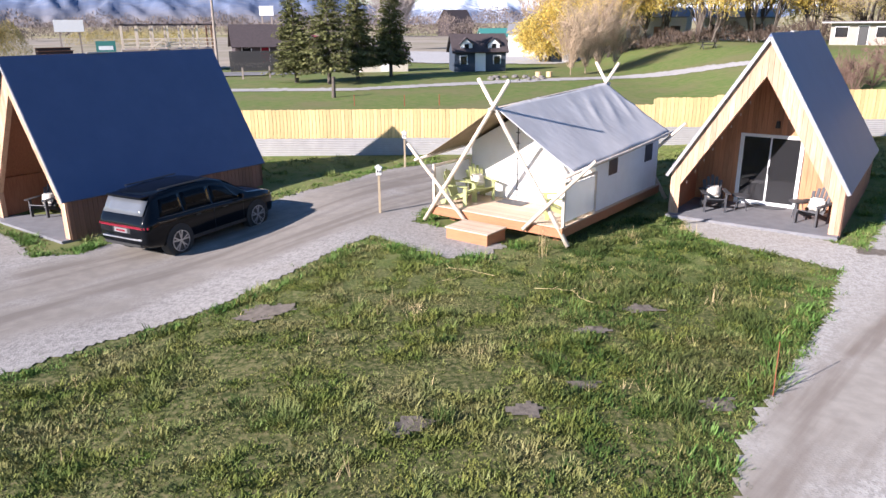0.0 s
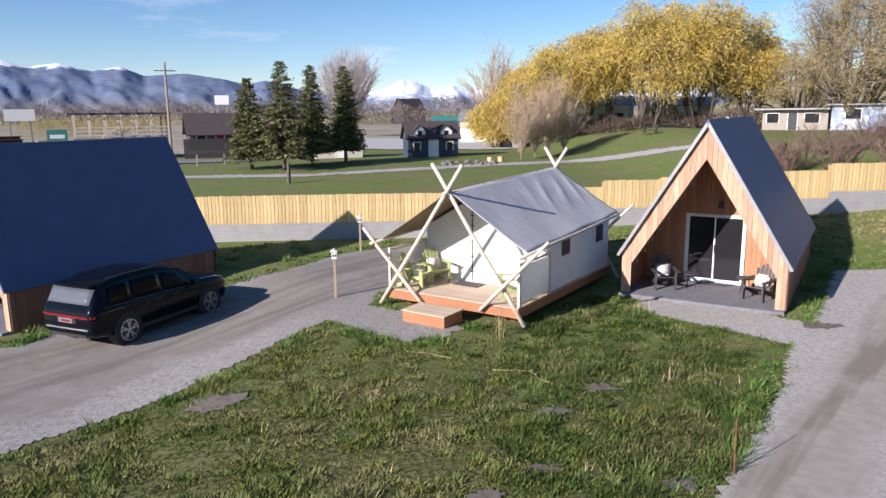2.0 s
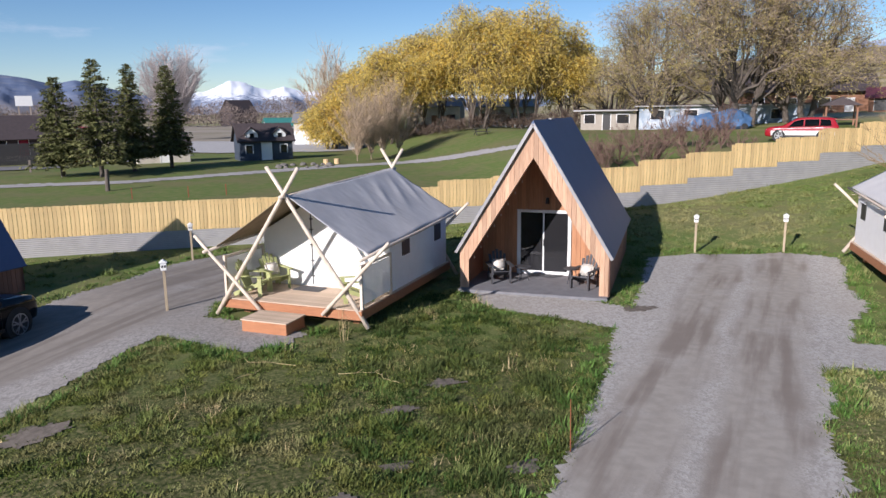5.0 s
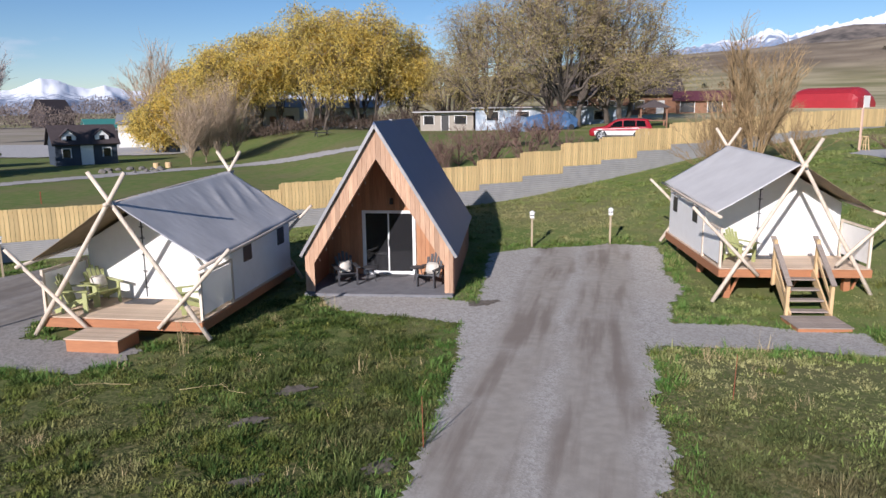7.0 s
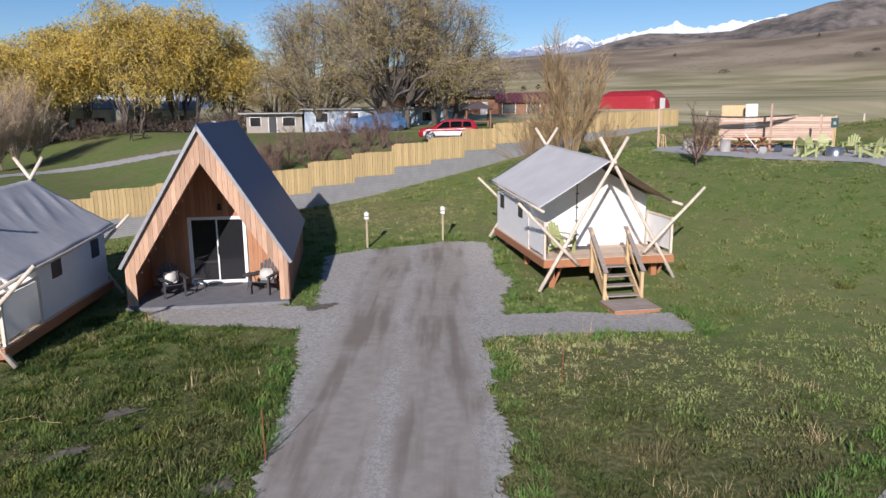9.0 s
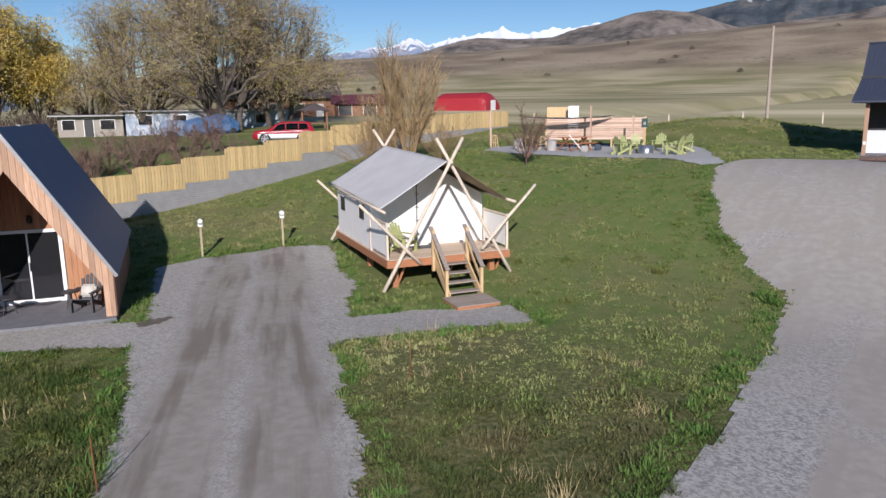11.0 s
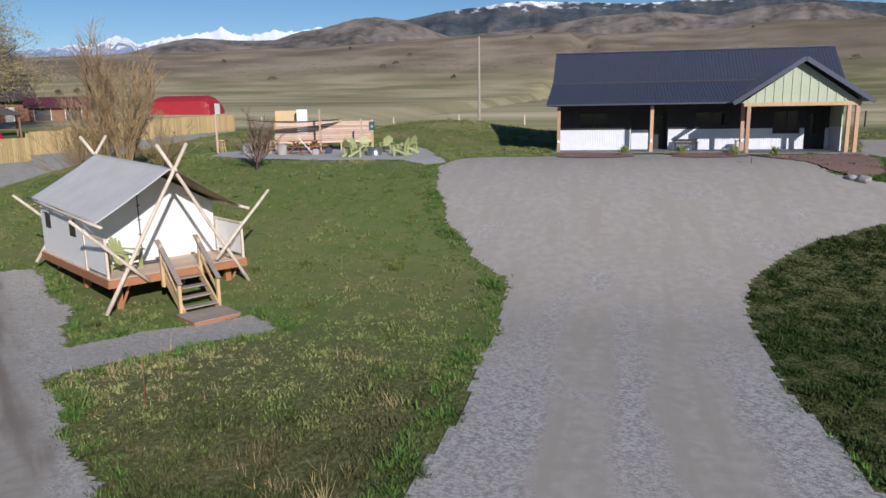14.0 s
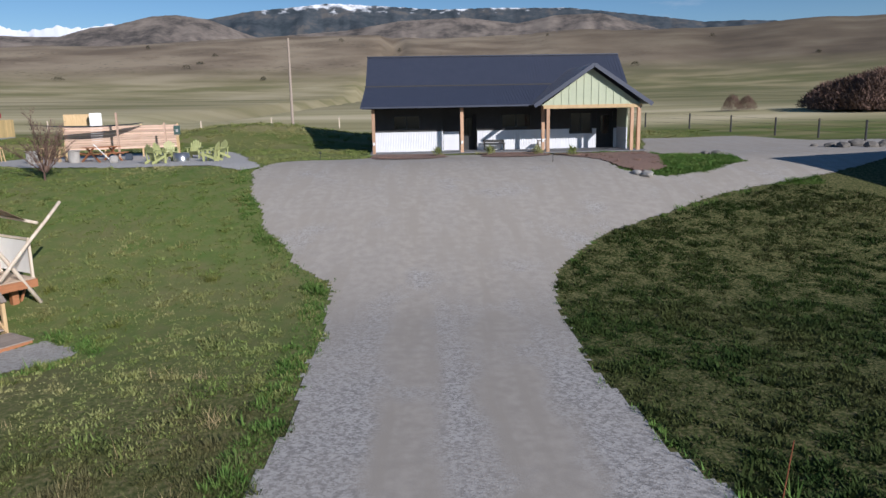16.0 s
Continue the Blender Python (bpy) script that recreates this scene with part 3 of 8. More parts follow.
DRIVE_C = [(-4, 2.8), (9.1, 2.6), (11.2, 2.5), (14.5, 2.5), (19.8, 2.7), (21.1, 3.0), (22.7, 4.2), (25.2, 5.5), (28.0, 6.6), (31.9, 7.6), (34.3, 7.0), (37.5, 3.5), (39.5, 2.0), (39.2, -6.5), (36.0, -8.0), (31.5, -9.0), (30.2, -10.4), (31.0, -12.5), (32.8, -15.0), (34.6, -15.2), (37.2, -12.6), (38.8, -12.2), (51, -16), (50.5, -22.5), (44.5, -24.5), (43, -28), (37.5, -29), (31.5, -20), (29.9, -16.5), (27.7, -11.3), (24.7, -6.7), (22.2, -4.5), (21.0, -3.95), (16.4, -3.5), (12.9, -3.6), (10.7, -3.85), (8.9, -4.3), (-4, -6)]
FIRE = [(39.5, 23.2), (36.2, 21.6), (34.6, 19.2), (33.8, 14.8), (34.0, 10.0), (32.6, 8.2), (33.2, 7.4), (36.0, 8.6), (40.5, 10.0), (43.8, 11.5), (44.0, 16.5), (42.5, 22)]
sheet("gravel_drive_1", DRIVE_A, 0.02, 'gravel_brown', "grey compacted gravel drive beside the lawn", category="gravel drive")
sheet("gravel_drive_2", DRIVE_B, 0.02, 'gravel_tracks', "grey gravel parking pad with dark damp tyre marks", category="gravel drive")
sheet("gravel_drive_3", DRIVE_C, 0.02, 'gravel_sandy', "wide pale gravel drive in front of the lodge", category="gravel drive")
sheet("gravel_pad", FIRE, 0.02, 'gravel_light', "pale gravel pad round the fire pit", category="gravel pad")

# ---- A-frame cabins ----
def boards(name, outline_hole, y, parent, material, width=0.14, thick=0.03, flip=1):
    """Upright boards over a region: outline_hole(x) gives the spans (z0, z1) at x."""
    x = -2.23
    while x < 2.23 - 0.02:
        w = min(width, 2.23 - x) - 0.006
        for spans in outline_hole(x, x + w):
            (za0, za1), (zb0, zb1) = spans
            bm = bmesh.new()
            v = [bm.verts.new(p) for p in ((x, y, za0), (x + w, y, zb0), (x + w, y, zb1), (x, y, za1), (x, y + thick, za0), (x + w, y + thick, zb0), (x + w, y + thick, zb1), (x, y + thick, za1))]
            for f in ((0, 1, 2, 3), (7, 6, 5, 4), (0, 4, 5, 1), (1, 5, 6, 2), (2, 6, 7, 3), (3, 7, 4, 0)):
                bm.faces.new([v[i] for i in f])
            part(name, bm, material, parent)
        x += width


def cabin(m, length, label, number, bulbs=False):
    c = thing("cabin", m, label, "cabin", "A-frame cabins")
    w, eave, apex = 2.23, 1.28, 4.94
    slope = (apex - eave) / w

    def top(x):
        return apex - abs(x) * slope - 0.02

    def hole(x):  # the porch opening
        if abs(x) > 2.0:
            return 0.0
        return min(4.04, 0.86 + (2.0 - abs(x)) * (4.04 - 0.86) / 2.0)
    part("floor_slab", BX(-w, -0.25, -0.12, w, length, 0.06, bevel=0.01), 'slab', c, "grey concrete porch slab")
    front = part("front_wall", prism([(-w, 0.05), (-2.0, 0.05), (-2.0, 0.86), (0, 4.04), (2.0, 0.86), (2.0, 0.05), (w, 0.05), (w, eave), (0, apex), (-w, eave)], 0.03, 0.16), 'cedar', c, "cedar-clad porch front")

    def spans_front(a, b):
        out = []
        lo_a, lo_b = (hole(a) or 0.05), (hole(b) or 0.05)
        if (hole(a) == 0) != (hole(b) == 0):
            lo_a = lo_b = 0.05 if abs(a + b) / 2 > 2.0 else 0.86
        out.append(((lo_a, top(a)), (lo_b, top(b))))
        return out
    boards("board", spans_front, 0.0, front, 'cedar')
    # wall with the sliding door at the back of the porch
    yd, dx = 2.4, -0.11
    inner = part("porch_wall", prism([(-w + 0.06, 0.06), (dx - 0.85, 0.06), (dx - 0.85, 2.2), (dx + 0.92, 2.2), (dx + 0.92, 0.06), (w - 0.06, 0.06), (w - 0.06, eave), (0, apex - 0.12), (-w + 0.06, eave)], yd + 0.03, yd + 0.15), 'cedar', c, "reddish cedar wall behind the porch")

    def spans_inner(a, b):
        mid = (a + b) / 2
        lo = 2.2 if dx - 0.87 < mid < dx + 0.94 else 0.06
        return [((lo, top(a) - 0.12), (lo, top(b) - 0.12))]
    boards("board", spans_inner, yd, inner, 'cedar_wall')
    # lining of the porch sides and ceiling, in cedar coloured for shade
    for s in (-1, 1):
        part("porch_lining", BX(min(s * (w - 0.06), s * (w - 0.09)), 0.16, 0.06, max(s * (w - 0.06), s * (w - 0.09)), yd, eave), 'cedar_shaded', c)
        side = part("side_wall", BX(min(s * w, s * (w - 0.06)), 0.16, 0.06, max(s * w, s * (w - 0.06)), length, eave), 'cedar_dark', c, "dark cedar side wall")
        first = None
        n = int((length - 0.1) / 0.15)
        for i in range(n):
            mm = pose(s * (w + 0.002), 0.05 + i * 0.15, 0)
            if first is None:
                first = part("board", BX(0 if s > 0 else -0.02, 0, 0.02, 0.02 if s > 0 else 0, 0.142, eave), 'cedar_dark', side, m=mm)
            else:
                share("board", first, side, mm)
        # roof sheet with its ribs
        e, a = Vector((s * (w + 0.10), 0, eave - 0.12)), Vector((0, 0, apex + 0.06))
        corners = [e + Vector((0, -0.10, 0)), e + Vector((0, length + 0.05, 0)), a + Vector((0, length + 0.05, 0)), a + Vector((0, -0.10, 0))]
        if s < 0:
            corners = corners[::-1]
        roof = part("roof", slab4(*corners, 0.05), 'roof', c, "dark navy metal roof")
        nrm = (a - e).cross(Vector((0, 1, 0))).normalized()
        nrm = nrm if nrm.z > 0 else -nrm
        # pale metal edge along the gable
        bm = bar(bmesh.new(), e + Vector((0, -0.115, 0)) + nrm * 0.0, a + Vector((0, -0.115, 0)) + nrm * 0.0, 0.03, 0.085, up=nrm)
        part("edge_trim", bm, 'trim', c, "pale grey metal roof edge")
        # cedar ceiling of the porch under the slope
        ci = [Vector((s * (w - 0.03), 0.17, eave - 0.02)), Vector((s * (w - 0.03), yd, eave - 0.02)), Vector((0, yd, apex - 0.08)), Vector((0, 0.17, apex - 0.08))]
        part("porch_ceiling", slab4(*(ci if s > 0 else ci[::-1]), 0.025), 'cedar_shaded', c, "reddish cedar porch ceiling")
    part("ridge_cap", prism([(-0.16, apex - 0.12), (0, apex + 0.17), (0.16, apex - 0.12), (0, apex + 0.06)], -0.12, length + 0.06), 'roof', c)
    part("back_wall", prism([(-w, 0.06), (w, 0.06), (w, eave), (0, apex), (-w, eave)], length - 0.1, length), 'cedar_dark', c)
    # sliding door
    door = part("sliding_door", BX(dx - 0.85, yd - 0.03, 0.06, dx + 0.92, yd + 0.09, 0.11), 'white', c, "white two-leaf sliding glass door")
    for nm, bx in (("door_jamb", (dx - 0.85, yd - 0.03, 0.11, dx - 0.79, yd + 0.09, 2.15)), ("door_jamb", (dx + 0.86, yd - 0.03, 0.11, dx + 0.92, yd + 0.09, 2.15)), ("door_head", (dx - 0.85, yd - 0.03, 2.15, dx + 0.92, yd + 0.09, 2.2))):
        part(nm, BX(*bx, bevel=0.006), 'white', door)
    for x0, x1, yy in ((dx - 0.79, dx + 0.07, yd + 0.03), (dx, dx + 0.86, yd - 0.01)):
        for bx in ((x0, yy, 0.11, x0 + 0.045, yy + 0.035, 2.15), (x1 - 0.045, yy, 0.11, x1, yy + 0.035, 2.15), (x0 + 0.045, yy, 0.11, x1 - 0.045, yy + 0.035, 0.165), (x0 + 0.045, yy, 2.1, x1 - 0.045, yy + 0.035, 2.15)):
            part("sash_rail", BX(*bx), 'white', door)
        part("pane", BX(x0 + 0.045, yy + 0.012, 0.165, x1 - 0.045, yy + 0.022, 2.1), 'glass', door, "dark reflecting glass pane")
    part("door_pull", BX(dx + 0.02, yd - 0.05, 1.0, dx + 0.05, yd - 0.01, 1.25, bevel=0.005), 'black', door)
    # lamp over the door, wall box and number plate
    lamp = part("wall_lamp", beam(bmesh.new(), (0.05, yd - 0.14, 2.42), (0.05, yd - 0.14, 2.62), 0.075, 0.05, 10), 'black', c, "black wall lamp over the door")
    part("lamp_arm", BX(0.03, yd - 0.13, 2.55, 0.07, yd, 2.59), 'black', lamp)
    part("wall_box", BX(1.12, yd - 0.05, 1.45, 1.2, yd, 1.6, bevel=0.008), 'black', c, "small black outlet box")
    for k in range(number):
        part("number_bar", BX(1.66 + 0.05 * k, yd - 0.02, 1.36, 1.69 + 0.05 * k, yd - 0.004, 1.52), 'black', c)
    for k in range(8 if bulbs else 0):   # a string of small bulbs under the porch edge
        f = 0.06 + 0.105 * k
        x, z = -2.0 + 2.0 * f, 0.86 + 3.18 * f
        part("string_bulb", beam(bmesh.new(), (x + 0.05, 0.2, z - 0.10), (x + 0.05, 0.2, z - 0.03), 0.018, 0.012, 8), 'pole', c, "small clear string bulb")
    mat_bm = bmesh.new()
    ring_ = [mat_bm.verts.new((0.05 + 0.55 * math.cos(q), yd - 0.06 - 0.42 * math.sin(q), 0.064)) for q in np.linspace(0, math.pi, 15)]
    top_ = mat_bm.faces.new(ring_)
    ext = bmesh.ops.extrude_face_region(mat_bm, geom=[top_])
    bmesh.ops.translate(mat_bm, vec=(0, 0, 0.015), verts=[v for v in ext['geom'] if isinstance(v, bmesh.types.BMVert)])
    bmesh.ops.recalc_face_normals(mat_bm, faces=mat_bm.faces[:])
    part("door_mat", mat_bm, 'dark_chair', c, "half-round dark doormat")
    part("ridge_vent", BX(-0.05, length * 0.35, apex + 0.15, 0.05, length * 0.45, apex + 0.19), 'trim', c)
    return c


AF = pose(8.42, 18.94, 0.03, 0, 0, -34.7)
C1 = pose(-12.55, 20.81, -0.48, 0, 0, -36.0)
cabin(AF, 7.8, "timber A-frame cabin with navy metal roof and glass door", 1, True)
cabin(C1, 7.1, "timber A-frame cabin with navy roof beside the parked car", 1)


# ---- chairs ----
def adirondack(name, m, material, label, group):
    """A slatted garden armchair with a fanned, leaning back."""
    c = thing(name, m, label, "chair", group)
    for s in (-1, 1):
        bm = bar(bmesh.new(), (s * 0.26, -0.36, 0.36), (s * 0.26, 0.45, 0.04), 0.03, 0.11)
        part("side_rail", bm, material, c)
        part("front_leg", BX(s * 0.29 - 0.02, -0.38, 0, s * 0.29 + 0.02, -0.27, 0.56), material, c)
        part("rear_post", bar(bmesh.new(), (s * 0.29, 0.24, 0.0), (s * 0.29, 0.30, 0.58), 0.03, 0.06, up=(0, 1, 0)), material, c)
        part("armrest", BX(s * 0.33 - 0.07, -0.45, 0.555, s * 0.33 + 0.07, 0.34, 0.58, bevel=0.008), material, c)
    for i in range(6):
        f = i / 5
        p = Vector((0, -0.36 + 0.5 * f, 0.385 - 0.2 * f))
        part("seat_slat", BX(-0.28, -0.04, -0.01, 0.28, 0.04, 0.01, m=Matrix.Translation(p) @ pose(0, 0, 0, -21, 0, 0)), material, c)
    for i in range(5):
        x = (i - 2) * 0.105
        hgt = 0.80 - 0.055 * (abs(i - 2) ** 1.5)
        part("back_slat", bar(bmesh.new(), (x * 0.8, 0.13, 0.22), (x * 1.15, 0.13 + hgt * 0.36, 0.22 + hgt * 0.93), 0.085, 0.02, up=(0, 1, 0)), material, c)
    part("back_brace", BX(-0.3, 0.30, 0.55, 0.3, 0.33, 0.6), material, c)
    return c


def cushion(m, label):
    bm = BX(-0.21, -0.06, -0.18, 0.21, 0.06, 0.18, bevel=0.05)
    return tagged(part("cushion", bm, 'cushion', smooth=True, m=m), label, "cushion")


def low_table(m):
    t = thing("side_table", m, "small dark round side table on the porch", "table")
    part("tabletop", beam(bmesh.new(), (0, 0, 0.44), (0, 0, 0.47), 0.25, 0.25, 18), 'dark_chair', t)
    for k in range(3):
        a = k * 2.094
        part("leg", beam(bmesh.new(), (0.2 * math.cos(a), 0.2 * math.sin(a), 0), (0.1 * math.cos(a), 0.1 * math.sin(a), 0.44), 0.014, 0.014, 6), 'dark_chair', t)
    return t


for base, dz in ((AF, 0.06), (C1, 0.06)):
    for x, y, r in ((-1.25, 1.05, 25), (1.45, 0.95, -20)):
        adirondack("porch_chair", base @ pose(x, y, dz, 0, 0, r), 'dark_chair', "dark grey slatted armchair on the cabin porch", "porch chairs")
        cushion(base @ pose(x, y, dz, 0, 0, r) @ pose(0, 0.12, 0.52, -22, 0, 0), "cream cushion on the porch chair")
    low_table(base @ pose(-0.55, 1.35, dz))
    low_table(base @ pose(0.98, 1.45, dz))


# ---- wall tents ----
def cloth(P, nu, nv, sag, material, name, parent, label="", wave=0.0, seed=0, thick=0.012):
    """A sheet of canvas between four corners a, b (near edge), c, d (far edge), sagging a little."""
    a, b, c, d = [Vector(p) for p in P]
    rnd = random.Random(seed)
    bm = bmesh.new()
    vs = {}
    for i in range(nu + 1):
        for j in range(nv + 1):
            u, v = i / nu, j / nv
            p = (a * (1 - u) + b * u) * (1 - v) + (d * (1 - u) + c * u) * v
            s = sag * (4 * u * (1 - u)) * (0.5 + 2 * v * (1 - v))
            fold = max(0.0, math.sin((v * 1.15 + u * 0.30) * 46 + 2.0 * math.sin(v * 9 + seed))) ** 2 * math.sin(math.pi * min(1, u * 1.15)) ** 2
            wv = wave * (0.45 * math.sin(v * 15 + u * 3 + seed) * u * u + 1.2 * fold * min(1.0, max(0.06, (v - 0.42) * 5)) * max(0.0, 1.25 - 1.25 * u) + rnd.uniform(-1, 1) * 0.12)
            vs[i, j] = bm.verts.new(p + Vector((0, 0, -s + wv)))
    for i in range(nu):
        for j in range(nv):
            bm.faces.new((vs[i, j], vs[i + 1, j], vs[i + 1, j + 1], vs[i, j + 1]))
    ob = part(name, bm, material, parent, label, smooth=True)
    md = ob.modifiers.new("thick", 'SOLIDIFY')
    md.thickness = thick
    return ob


def tent(m, label, drop, fly_right, fly_left, seed):
    """A canvas wall tent under a fly on a timber deck, held by crossed peeled poles. drop: how far the ground lies below the deck's foot in front."""
    t = thing("wall_tent", m, label, "tent", "wall tents")
    W_, D0, D1, dz = 2.1, -0.05, 6.3, 0.45 if drop < 0.3 else 0.35
    deck = part("deck", BX(-W_ + 0.03, D0 + 0.03, dz - 0.2, W_ - 0.03, D1 - 0.03, dz - 0.032), 'stain', t, "timber deck platform")
    first = None
    n = 15
    bw = (2.15 - D0) / n
    for i in range(n):
        mm = pose(0, D0 + i * bw, 0)
        if first is None:
            first = part("board", BX(-W_, 0.003, dz - 0.03, W_, bw - 0.003, dz, bevel=0.003), 'deck', deck, m=mm)
        else:
            share("board", first, deck, mm)
    part("inner_floor", BX(-W_, 2.15, dz - 0.03, W_, D1, dz), 'deck', deck)
    for a in ((-W_ - 0.02, D0 - 0.03, dz - 0.26, W_ + 0.02, D0, dz - 0.034), (-W_ - 0.02, D1, dz - 0.26, W_ + 0.02, D1 + 0.03, dz - 0.034), (-W_ - 0.03, D0, dz - 0.26, -W_, D1, dz - 0.034), (W_, D0, dz - 0.26, W_ + 0.03, D1, dz - 0.034)):
        part("fascia", BX(*a), 'stain', deck, "red-stained fascia board")
    for x in (-1.7, 0, 1.7):
        for y in (0.5, 3.2, 5.8):
            zz = -drop * (1 - y / 8) - 0.05
            part("pier", BX(x - 0.09, y - 0.09, zz, x + 0.09, y + 0.09, dz - 0.2), 'stain', deck)
            part("brace", bar(bmesh.new(), (x + 0.05, y, zz + 0.05), (x + 0.4, y, dz - 0.22), 0.06, 0.06, up=(0, 1, 0)), 'stain', deck)
    # canvas body
    wx, y0, y1, ez, rz_ = 2.03, 1.85, 6.2, 2.0, 3.16
    pts = [(-wx, dz), (wx, dz), (wx, ez), (0, rz_), (-wx, ez)]
    part("front_panel", prism(pts, y0, y0 + 0.02), 'canvas', t, "white canvas front with a zipped door")
    part("rear_panel", prism(pts, y1 - 0.02, y1), 'canvas', t)
    for s in (-1, 1):
        w = part("side_canvas", BX(min(s * wx, s * (wx - 0.015)), y0, dz - 0.08, max(s * wx, s * (wx - 0.015)), y1, ez), 'canvas', t, "white canvas wall")
        for yy in (2.65, 5.15):
            wnd = part("tent_window", BX(min(s * (wx + 0.004), s * (wx + 0.014)), yy, dz + 0.88, max(s * (wx + 0.004), s * (wx + 0.014)), yy + 0.55, dz + 1.40), 'black', w, "dark mesh window")
            part("rolled_flap", beam(bmesh.new(), (s * (wx + 0.04), yy - 0.05, dz + 1.45), (s * (wx + 0.04), yy + 0.6, dz + 1.45), 0.04, 0.04, 8), 'canvas', wnd)
        for yy in np.linspace(y0 + 0.3, y1 - 0.3, 6):
            part("eave_tie", beam(bmesh.new(), (s * wx, yy, ez - 0.03), (s * 2.32, yy, 1.83 + 0.03 * yy), 0.008, 0.008, 5), 'pole', t)
    part("inner_roof", cloth_roof(wx, y0, y1, ez, rz_), 'canvas', t)
    part("door_zip", BX(-0.43, y0 - 0.012, dz + 0.05, -0.40, y0 - 0.002, 2.6), 'black', t)
    for zz in (0.75, 1.2, 1.65, 2.1, 2.4):
        part("door_strap", BX(-0.47, y0 - 0.03, zz, -0.35, y0 - 0.004, zz + 0.025), 'black', t)
    part("door_mat", BX(-0.75, y0 - 0.6, dz + 0.004, 0.1, y0 - 0.12, dz + 0.02), 'dark_chair', t, "dark doormat")
    # fly
    er, el = (2.26, -2.40) if drop < 0.3 else (2.14, -2.22)
    zr, zl = (1.86, 1.80) if drop < 0.3 else (2.0, 1.92)
    rf, rb = 3.32, 3.52
    cloth([(0, 0.02, rf), (er, 0.15, zr), (er, 6.45, zr + 0.25), (0, 6.45, rb)], 20, 90, 0.05, fly_right, "fly_sheet", t, "weathered grey canvas fly", wave=0.05 if drop < 0.3 else 0.02, seed=seed)
    cloth([(0, 0.02, rf), (el, 0.15, zl), (el, 6.45, zl + 0.25), (0, 6.45, rb)], 16, 44, 0.05, fly_left, "fly_sheet", t, "canvas fly", wave=0.022, seed=seed + 1)
    # poles
    rr = random.Random(seed)

    def pole(a, b, r=0.062):
        part("pole", beam(bmesh.new(), a, b, r, r * 0.82, 9, wob=0.012), 'pole', t, "", smooth=True)
    zb = -drop * 0.8 if drop > 0.3 else 0.04
    for y, zc, tip in ((-0.08, 3.30, 4.02), (6.5, 3.5, 4.15)):
        zf = zb if y < 1 else 0.0
        for s in (-1, 1):
            k = (tip - zf) / (zc - zf)
            pole((s * 2.28, y + 0.05 * s, zf - 0.05), (s * 2.28 * (1 - k), y + 0.05 * s, tip))
            if y < 1 or s > 0 or drop > 0.3:
                up_ = 0.3 if drop > 0.3 and s > 0 else (0.12 if s > 0 else 0.0)
                inner_ = 0.75 if drop < 0.3 and s < 0 and y < 1 else 1.05
                pole((s * inner_, y - 0.1, (0.16 if y < 1 else 0.6) + up_), (s * ((2.82 if inner_ < 1 else 2.98) if y < 1 else 2.75), y - 0.1, (2.14 if y < 1 else 2.3) + up_), 0.055)
    pole((0, -0.25, 3.27), (0, 6.75, 3.47), 0.05)
    for s in (-1, 1):
        xe, ze = (er, zr) if s > 0 else (el, zl)
        pole((xe + s * 0.02, -0.35, ze - 0.055), (xe + s * 0.02, 6.75, ze + 0.215), 0.045)
        # porch side screen of canvas in a timber frame
        part("porch_screen", BX(min(s * 2.06, s * 2.075), 0.1, dz + 0.1, max(s * 2.06, s * 2.075), 1.75, dz + 1.05), 'canvas', t, "canvas porch screen")
        for y in (0.06, 1.78):
            part("screen_post", BX(s * 2.067 - 0.035, y - 0.035, dz, s * 2.067 + 0.035, y + 0.035, dz + 1.15), 'pole', t)
        part("screen_rail", BX(s * 2.067 - 0.03, 0.06, dz + 1.08, s * 2.067 + 0.03, 1.78, dz + 1.14), 'pole', t)
    return t


def cloth_roof(wx, y0, y1, ez, rz_):
    bm = bmesh.new()
    for s in (-1, 1):
        v = [bm.verts.new(p) for p in ((s * wx, y0, ez), (s * wx, y1, ez), (0, y1, rz_), (0, y0, rz_), (s * wx, y0, ez - 0.015), (s * wx, y1, ez - 0.015), (0, y1, rz_ - 0.015), (0, y0, rz_ - 0.015))]
        for f in ((0, 3, 2, 1), (4, 5, 6, 7), (0, 1, 5, 4), (1, 2, 6, 5), (2, 3, 7, 6), (3, 0, 4, 7)):
            bm.faces.new([v[i] for i in f])
    return bm


T1 = pose(1.32, 18.45, 0.05, 0, 0, -37.7)
T2 = pose(18.42, 12.32, 0.55, 0, 0, -33.3)
tent(T1, "white canvas wall tent with slate-grey fly on low deck", 0.05, 'fly', 'fly_tan', 3)
tent(T2, "white canvas wall tent with pale grey fly on raised deck", 0.72, 'fly_tan', 'fly_light', 8)
# step box of the low deck
sb = thing("step_box", T1 @ pose(-0.05, -0.75, 0), "wooden box step in front of the low tent deck", "step")
part("frame", BX(-0.65, -0.42, -0.08, 0.65, 0.42, 0.26), 'stain', sb, "red-stained box")
st0 = part("board", BX(-0.68, -0.45, 0.26, 0.68, -0.31, 0.29), 'deck', sb)
for i in range(1, 6):
    share("board", st0, sb, pose(0, 0.151 * i, 0))
for x, y, r in ((-1.4, 1.35, 62), (-1.55, 0.55, 100), (1.5, 0.85, -55)):
    adirondack("lime_armchair", T1 @ pose(x, y, 0.45, 0, 0, r), 'lime', "lime green plastic garden armchair on the tent deck", "lime armchairs")
cushion(T1 @ pose(-1.4, 1.35, 0.45, 0, 0, 62) @ pose(0, 0.12, 0.54, -22, 0, 0), "cream cushion on a lime armchair")
